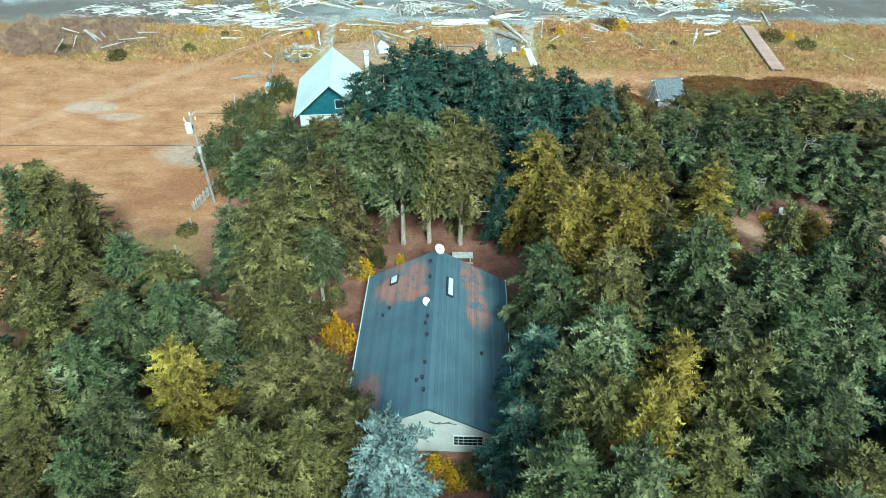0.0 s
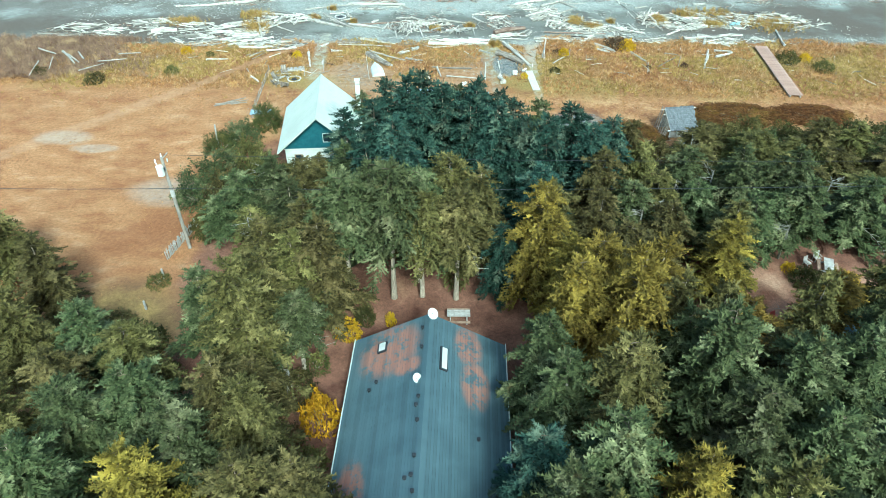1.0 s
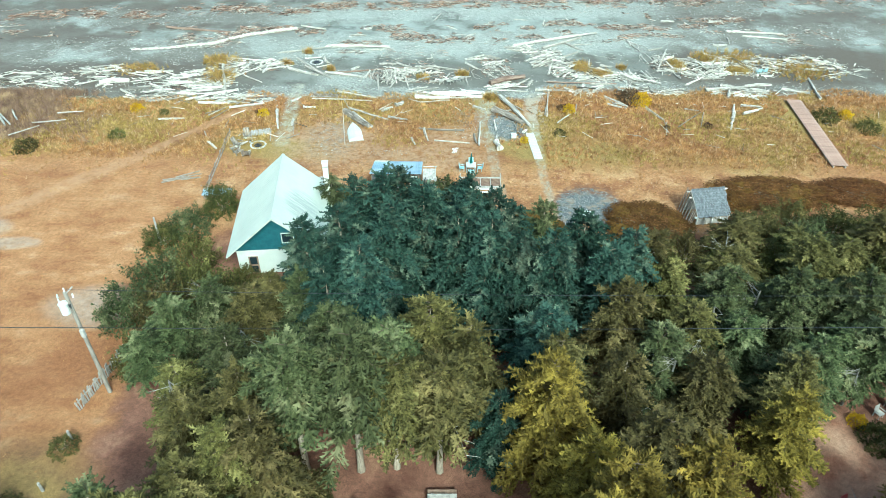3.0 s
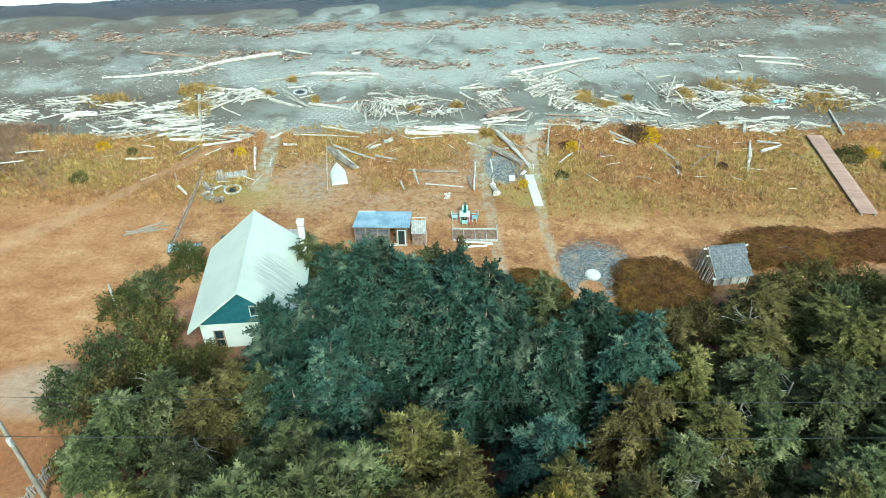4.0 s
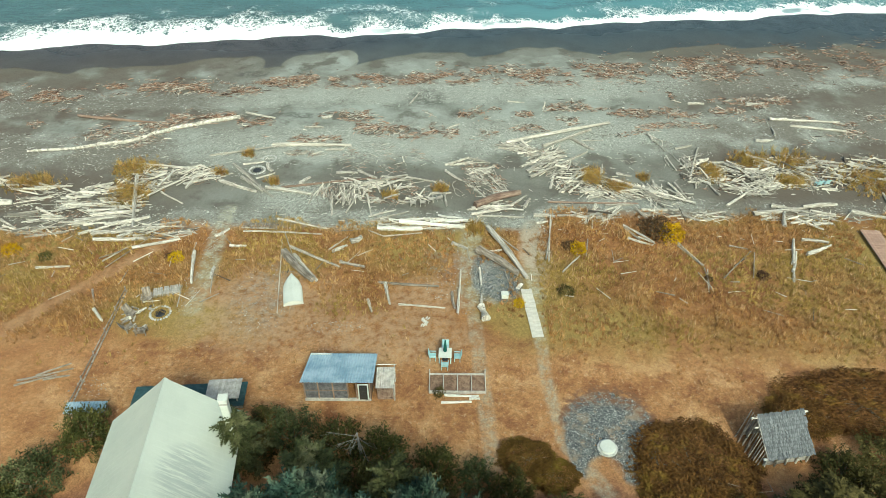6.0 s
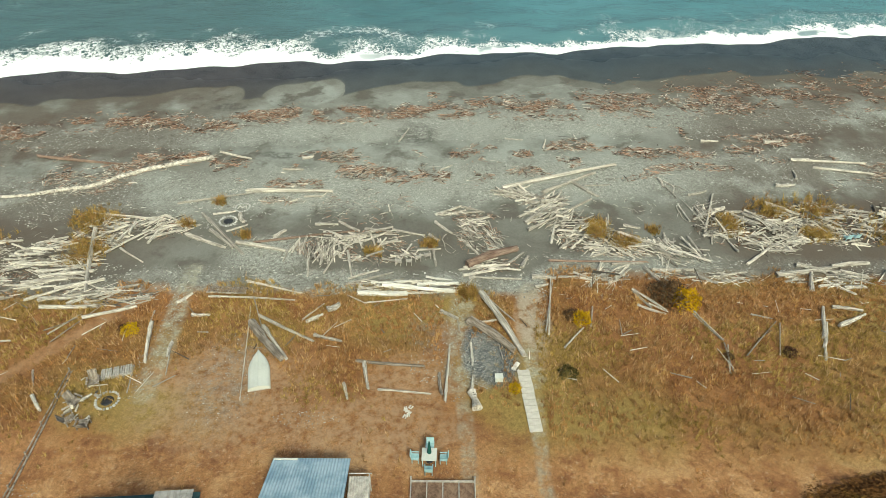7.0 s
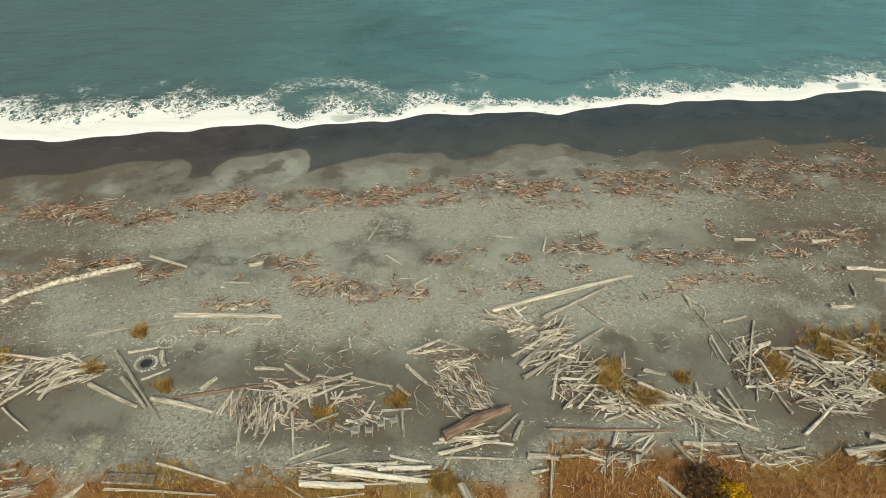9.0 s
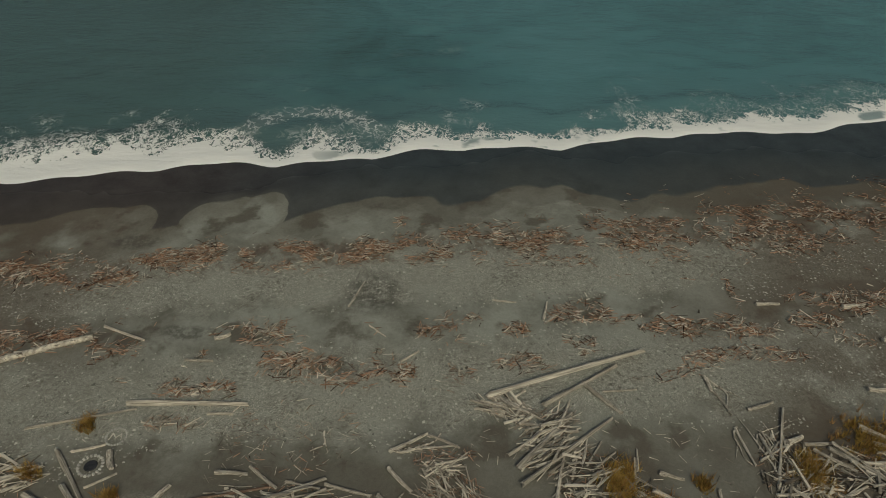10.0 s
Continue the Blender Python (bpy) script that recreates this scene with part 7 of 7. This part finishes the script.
for k, (x, y, h) in enumerate(((-17.4, 63.8, 6.2), (25.4, 73.2, 4.4), (16.9, 56.9, 8.0), (25.3, 64.8, 6.8), (10.7, 24.5, 13.5), (-25.0, 28.6, 9.8), (-10.6, 40.6, 3.6), (30.8, 58.6, 4.6), (-15.8, 52.9, 9.0), (27.0, 77.1, 3.2), (-2.3, 80.5, 3.4), (21.5, 63.0, 6.8), (28.4, 66.2, 6.2), (33.0, 64.0, 6.4), (37.5, 66.5, 4.6), (19.5, 59.5, 7.0), (-13.0, 58.8, 7.4))):
    dead_tree(x, y, h, k + 1)
for x, y, r, h, k in ((-26.5, 47.5, 1.8, 1.0, "olive"), (-28.5, 44.5, 2.2, 1.2, "olive"), (-23.0, 45.5, 1.8, 1.6, "shrub"), (-25.0, 52.8, 1.2, 0.9, "olive"), (-31, 41, 2.4, 1.4, "dusk"), (-10.6, 41.4, 1.7, 2.0, "olive"), (-9.4, 43.6, 1.2, 1.6, "shrub"), (-10.4, 36.6, 1.5, 2.0, "dusk"), (-8.2, 35.0, 1.3, 1.8, "olive")):
    bush(x, y, r, r, h, k, "scrubby brush on bare ground", "brush", "bush", 1400, 0.06)

# ---- the wood ----
conifer(-4.2, 70.7, 12, 3.6, "blue")
conifer(-2.6, 71.0, 12.2, 3.3, "blue")
conifer(-6.3, 70.4, 11.6, 3.0, "blue")
conifer(2.6, 70.8, 11.6, 3.1, "blue")
conifer(-7.1, 67.3, 11, 3.4, "blue")
conifer(-0.7, 67.8, 12, 3.6, "blue")
conifer(2.7, 68.3, 12, 3.4, "blue")
conifer(4.2, 64.7, 12, 3.4, "blue")
conifer(-9.8, 66.6, 10, 3, "blue")
conifer(6.8, 64.0, 11, 3.2, "blue")
conifer(11.5, 67.3, 11, 3.4, "blue")
conifer(13.1, 63.3, 11, 3.2, "blue")
conifer(15.1, 66.3, 10, 3, "blue")
conifer(-5.0, 61.4, 12, 3.4, "blue")
conifer(-7.0, 60.5, 11, 3.2, "blue")
conifer(7.9, 57.8, 10, 3.2, "blue")
conifer(-9.3, 61.0, 9.5, 2.8, "green")
conifer(-7.9, 51.7, 12.4, 3.6, "green", 4)
conifer(-4.2, 51.8, 13.3, 3.6, "green", 4)
conifer(0.1, 56.7, 11.6, 3.6, "olive")
conifer(2.9, 55.3, 11, 3.4, "olive")
conifer(-2.3, 54.0, 11.5, 3.4, "green", 4)
conifer(-6.3, 56.1, 11, 3.4, "green")
conifer(-14.3, 50.8, 9, 3, "olive")
conifer(-13.2, 56.2, 9, 3, "green")
conifer(-11.2, 51.7, 10, 3.2, "olive")
conifer(-16.3, 54.2, 7.5, 2.6, "olive")
conifer(-19.7, 62.0, 6, 2.6, "green")
conifer(-16.7, 63.0, 7, 2.6, "green")
conifer(-13.1, 60.9, 8, 2.8, "olive")
conifer(-21.0, 59.0, 5, 2.2, "green")
conifer(-11.2, 47.7, 10, 3.4, "olive")
conifer(-9.1, 48.0, 11, 3.4, "olive")
conifer(-1.8, 52.1, 11, 3.2, "olive", 4)
conifer(1.1, 51.9, 11, 3.4, "olive", 4)
conifer(-12.9, 45.5, 10, 3.2, "olive")
conifer(-13.5, 41.7, 12, 3.6, "olive")
conifer(-17.3, 44.5, 9, 3, "green")
conifer(17.4, 67.8, 9, 2.8, "olive")
conifer(13.7, 60.6, 10, 3.2, "olive")
conifer(12.6, 54.2, 10, 3.2, "olive")
conifer(8.9, 54.9, 10, 3.2, "olive")
conifer(18.4, 65.5, 8, 2.8, "olive")
conifer(23.3, 68.3, 6, 2.6, "olive")
conifer(26.9, 65.7, 6, 2.8, "green")
conifer(31.1, 69.7, 7, 3, "olive")
conifer(30.2, 60.4, 6, 2.8, "green")
conifer(32.1, 63.1, 9, 3.2, "green")
conifer(39.9, 75.0, 6, 2.8, "olive")
conifer(19.1, 60.6, 8, 3, "olive")
conifer(22.7, 60.5, 7, 2.8, "green")
conifer(25.0, 57.5, 7, 2.8, "green")
conifer(18.6, 55.4, 8, 3, "olive")
conifer(15.9, 58.0, 8.5, 3, "green")
conifer(30.4, 64.3, 7, 3, "green")
conifer(32.3, 59.8, 8, 3, "green")
conifer(7.8, 51.3, 12.5, 3.4, "gold")
conifer(12.6, 40.8, 15, 3.4, "gold")
conifer(11.0, 44.4, 13, 3.4, "gold")
conifer(9.3, 42.2, 13, 3.2, "gold")
conifer(15.8, 41.8, 12, 3.2, "olive")
conifer(18.8, 42.2, 11, 3, "olive")
conifer(4.9, 52.1, 8, 2.2, "blue")
conifer(-0.9, 69.9, 11.7, 3.4, "blue")
conifer(4.8, 70.9, 10.4, 3.2, "blue")
conifer(-3.2, 65.6, 12.4, 3.4, "blue")
conifer(2.0, 65.9, 12, 3.4, "blue")
conifer(-6.6, 71.9, 8.5, 2.8, "green")
conifer(-4.8, 76.2, 7, 2.8, "green")
conifer(-10.2, 79.9, 5.5, 2, "green")
conifer(1.0, 73.4, 9.5, 3, "green")
conifer(6.2, 68.8, 10.5, 3, "blue")
conifer(8.8, 69.9, 10, 3, "green")
conifer(9.1, 63.6, 11.5, 3.2, "blue")
conifer(-4.3, 63.5, 10.5, 3, "blue")
conifer(-10.8, 69.8, 6, 2.2, "green")
conifer(22.4, 64.7, 8, 3, "green")
conifer(26.9, 63.4, 9, 3, "green")
conifer(-12.4, 63.8, 6.5, 2.8, "olive")
conifer(-37.2, 52.8, 7.5, 3, "olive")
conifer(-39.8, 52.5, 7, 2.8, "green")
conifer(-31.6, 48.6, 8, 3.2, "olive")
conifer(-24.8, 41.9, 8, 3, "green")
conifer(-29.9, 41.8, 9, 3.2, "olive")
conifer(-33.5, 41.5, 8, 3, "olive")
conifer(-18.9, 35.8, 8.5, 3.4, "green")
conifer(-22.6, 34.5, 8.5, 3.4, "green")
conifer(-13.8, 36.3, 9, 3.2, "olive")
conifer(-11.6, 34.8, 9, 2.8, "olive")
conifer(-16.1, 28.8, 10, 3.2, "gold")
conifer(-22.7, 29.9, 9, 3.2, "green")
conifer(-10.3, 28.5, 10, 3.4, "olive")
conifer(-7.3, 28.6, 10, 3.2, "olive")
conifer(-4.5, 25.0, 10, 3, "olive")
conifer(-10.4, 21.9, 12, 3.4, "olive")
conifer(-18.4, 25.3, 10, 3.2, "green")
conifer(-25.1, 28.4, 9, 3.4, "olive")
conifer(-22.9, 23.6, 9, 3, "olive")
conifer(-19.7, 22.6, 9, 3, "green")
conifer(-2.1, 21.2, 14, 3, "silver")
conifer(-7.4, 24.1, 10, 3, "olive")
conifer(-14.7, 22.1, 10, 3, "olive")
conifer(-15.1, 32.7, 9, 3, "green")
conifer(-28.2, 34.9, 8.5, 3, "olive")
conifer(6.9, 39.4, 10, 3, "green")
conifer(9.7, 47.5, 10.5, 3.2, "gold")
conifer(13.4, 48.6, 11, 3.4, "olive")
conifer(15.8, 47.0, 11, 3.4, "gold")
conifer(6.2, 31.0, 10, 3, "blue")
conifer(8.0, 35.8, 11, 3.2, "green")
conifer(11.3, 35.3, 13, 3.6, "olive")
conifer(15.9, 39.8, 11, 3.4, "green")
conifer(17.0, 36.3, 14.5, 3.6, "green")
conifer(21.9, 36.4, 12, 3.6, "green")
conifer(25.8, 37.1, 12, 3.6, "green")
conifer(22.1, 32.1, 11, 3.4, "green")
conifer(25.1, 31.2, 12, 3.6, "green")
conifer(13.4, 28.0, 13, 3.2, "gold")
conifer(16.9, 26.8, 14, 3.2, "olive")
conifer(10.0, 29.7, 13, 3.6, "green")
conifer(7.0, 27.4, 12, 3.4, "green")
conifer(4.9, 26.1, 9, 2.6, "blue")
conifer(8.9, 24.6, 13, 3.4, "olive")
conifer(10.8, 23.5, 14, 3.2, "gold")
conifer(21.8, 26.4, 11, 3.6, "green")
conifer(21.1, 21.7, 12, 3.4, "olive")
conifer(6.7, 20.8, 13, 3.4, "green")
conifer(9.8, 19.9, 14, 3.2, "green")
conifer(17.8, 22.9, 12, 3.4, "green")
conifer(14.6, 22.8, 12, 3.4, "olive")
conifer(19.0, 19.2, 12, 3.4, "green")
conifer(17.9, 33.0, 12, 3.4, "green")
conifer(34.5, 49.1, 9, 3.4, "olive")
conifer(29.5, 47.1, 8, 3.2, "gold")
conifer(19.3, 39.5, 8.7, 3, "green")
conifer(22.0, 39.5, 9.2, 3, "olive")
conifer(21.5, 43.2, 8.6, 3, "gold")
conifer(27.8, 39.5, 8.6, 3, "green")
conifer(-36.7, 16.9, 8.7, 3.2, "olive")
conifer(9.4, 8.2, 8.7, 3.2, "green")
conifer(-29.8, 24.5, 9.2, 3.2, "olive")
conifer(-35.3, 8.0, 10.6, 3.2, "olive")
conifer(29.4, 26.2, 8.5, 3.2, "olive")
conifer(41.4, 13.7, 9.1, 3.2, "olive")
conifer(22.8, 9.2, 9.1, 3.2, "green")
conifer(0.1, 14.0, 9.4, 3.2, "olive")
conifer(36.5, 8.3, 10.4, 3.2, "green")
conifer(34.0, 16.8, 9.5, 3.2, "green")
conifer(29.6, 10.1, 10.2, 3.2, "green")
conifer(46.6, 9.7, 9, 3.2, "green")
conifer(44.4, 18.4, 8.9, 3.2, "green")
conifer(-17.1, 17.2, 10.2, 3.2, "olive")
conifer(50.7, 18.1, 9.2, 3.2, "olive")
conifer(26.1, 14.5, 8.8, 3.2, "gold")
conifer(-14.6, 11.9, 10.9, 3.2, "olive")
conifer(51.9, 24.2, 10.9, 3.2, "gold")
conifer(5.2, 11.4, 10.8, 3.2, "green")
conifer(-30.0, 17.4, 9.5, 3.2, "green")
conifer(-44.6, 13.8, 9.7, 3.2, "green")
conifer(47.7, 14.5, 8.5, 3.2, "olive")
conifer(19.4, 14.8, 8.8, 3.2, "green")
conifer(25.8, 23.7, 9.1, 3.2, "olive")
conifer(39.0, 21.1, 10.9, 3.2, "green")
conifer(30.0, 19.0, 10, 3.2, "gold")
conifer(51.6, 11.7, 9.8, 3.2, "olive")
conifer(15.1, 8.8, 9.4, 3.2, "olive")
conifer(-6.5, 14.7, 10, 3.2, "olive")
conifer(11.0, 12.5, 10.7, 3.2, "olive")
conifer(-28.1, 10.5, 8.3, 3.2, "olive")
conifer(-22.9, 8.4, 10.8, 3.2, "green")
conifer(14.2, 16.4, 8.9, 3.2, "olive")
conifer(45.5, 22.9, 8.7, 3.2, "green")
conifer(41.5, 8.3, 8.4, 3.2, "green")
conifer(-40.8, 9.1, 9.7, 3.2, "gold")
conifer(-21.7, 18.5, 8.8, 3.2, "green")
conifer(-24.6, 15.1, 10.2, 3.2, "olive")
conifer(33.8, 22.3, 10, 3.2, "olive")
conifer(0.2, 8.6, 10.8, 3.2, "green")
conifer(-7.7, 10.5, 9.6, 3.2, "gold")
conifer(-45.2, 9.0, 8.4, 3.2, "green")
conifer(-12.6, 16.8, 8.6, 3.2, "olive")
conifer(-33.7, 12.5, 9.1, 3.2, "olive")
conifer(-47.0, 17.7, 9.8, 3.2, "olive")
conifer(3.4, 17.5, 9.6, 3.2, "gold")
conifer(38.3, 25.9, 9.2, 3.2, "olive")
conifer(-11.9, 8.3, 8.8, 3.2, "gold")
conifer(46.2, 63.1, 7.7, 2.8, "olive")
conifer(58.4, 72.8, 3.9, 2.7, "olive")
conifer(46.4, 42.0, 10.2, 2.8, "green")
conifer(29.8, 30.4, 10.9, 2.8, "blue")
conifer(49.2, 37.0, 10.5, 3.2, "green")
conifer(46.5, 72.2, 4.4, 3, "olive")
conifer(61.5, 40.4, 10, 3.3, "green")
conifer(46.0, 27.8, 10.2, 3, "green")
conifer(41.8, 67.3, 4, 2.8, "olive")
conifer(50.4, 31.0, 12.8, 2.9, "olive")
conifer(52.3, 62.8, 7.1, 3.2, "olive")
conifer(37.5, 60.4, 8, 3.1, "green")
conifer(35.2, 40.6, 11.1, 2.8, "olive")
conifer(40.2, 71.0, 4.6, 2.7, "olive")
conifer(59.8, 36.0, 10.3, 2.7, "olive")
conifer(54.6, 40.0, 9.8, 2.8, "olive")
conifer(60.0, 30.9, 12.3, 2.8, "green")
conifer(24.8, 42.1, 12.3, 2.7, "olive")
conifer(30.2, 42.2, 13.2, 2.9, "green")
conifer(59.5, 65.3, 5.2, 3, "green")
conifer(36.0, 72.9, 4.7, 3.1, "olive")
conifer(38.0, 30.2, 12.3, 2.7, "green")
conifer(60.8, 46.8, 6.9, 3, "green")
conifer(37.0, 36.9, 10.3, 3, "green")
conifer(56.8, 57.0, 8.2, 3, "green")
conifer(54.9, 69.6, 4.6, 3, "olive")
conifer(40.6, 40.0, 10.8, 3.1, "olive")
conifer(35.9, 67.7, 4.9, 2.8, "olive")
conifer(54.7, 27.2, 11.4, 2.9, "green")
conifer(60.6, 60.5, 6.9, 3, "green")
conifer(47.9, 67.8, 4.2, 2.7, "olive")
conifer(45.2, 34.3, 11.4, 3.1, "green")
conifer(31.8, 74.4, 4.5, 2.9, "olive")
conifer(61.0, 25.8, 11.2, 2.7, "green")
conifer(61.5, 69.4, 4.4, 2.7, "olive")
conifer(33.1, 34.2, 13.1, 2.6, "blue")
conifer(42.4, 29.6, 10.3, 2.9, "green")
conifer(26.3, 72.0, 4, 3, "olive")
conifer(30.8, 38.0, 11.6, 3, "green")
conifer(47.4, 57.6, 7.9, 3.3, "green")
conifer(51.7, 73.8, 4.8, 2.6, "olive")
conifer(61.9, 56.7, 7.7, 3.1, "olive")
conifer(40.5, 34.2, 11.1, 3.2, "green")
conifer(34.4, 26.9, 10, 2.9, "blue")
conifer(55.2, 32.5, 10.1, 3.3, "blue")
conifer(42.2, 59.5, 7.2, 3, "green")
conifer(44.1, 76.0, 5.1, 2.9, "olive")
conifer(27.7, 75.8, 4.7, 3.3, "olive")
conifer(42.3, 45.0, 9.5, 2.7, "green")
conifer(39.3, 64.0, 4.1, 3.3, "green")
conifer(57.6, 43.1, 10.1, 2.8, "green")
conifer(56.4, 62.5, 6.8, 3.3, "green")
conifer(61.9, 75.6, 5.1, 3.1, "olive")
conifer(50.6, 41.1, 12, 2.9, "green")
conifer(-33.4, 29.4, 7, 2.9, "olive")
conifer(-47.5, 29.2, 8.3, 3.1, "olive")
conifer(-43.6, 28.0, 8.3, 3.1, "olive")
conifer(-21.2, 39.9, 7.9, 3.2, "olive")
conifer(-41.4, 31.2, 7.1, 3, "gold")
conifer(-33.5, 34.0, 7.1, 2.8, "green")
conifer(-10.3, 43.3, 7.6, 2.6, "green", 4)
conifer(-51.4, 32.2, 7, 3.2, "olive")
conifer(-29.2, 30.6, 9, 2.9, "olive")
conifer(-37.2, 30.3, 7.2, 3.2, "gold")
conifer(-38.4, 25.9, 7.4, 3, "gold")
conifer(-51.1, 24.5, 7.1, 3, "olive")
conifer(-25.2, 37.5, 7.3, 3.2, "olive")
conifer(-46.6, 25.3, 8.3, 2.9, "olive")
conifer(-12.2, 38.7, 6.5, 2.6, "olive")
conifer(-42.1, 24.4, 7.9, 2.9, "olive")
conifer(24.2, 55.4, 8.5, 3.0, "olive")
conifer(26.8, 57.6, 8.0, 2.8, "green")
conifer(22.6, 52.0, 9.0, 3.0, "gold")
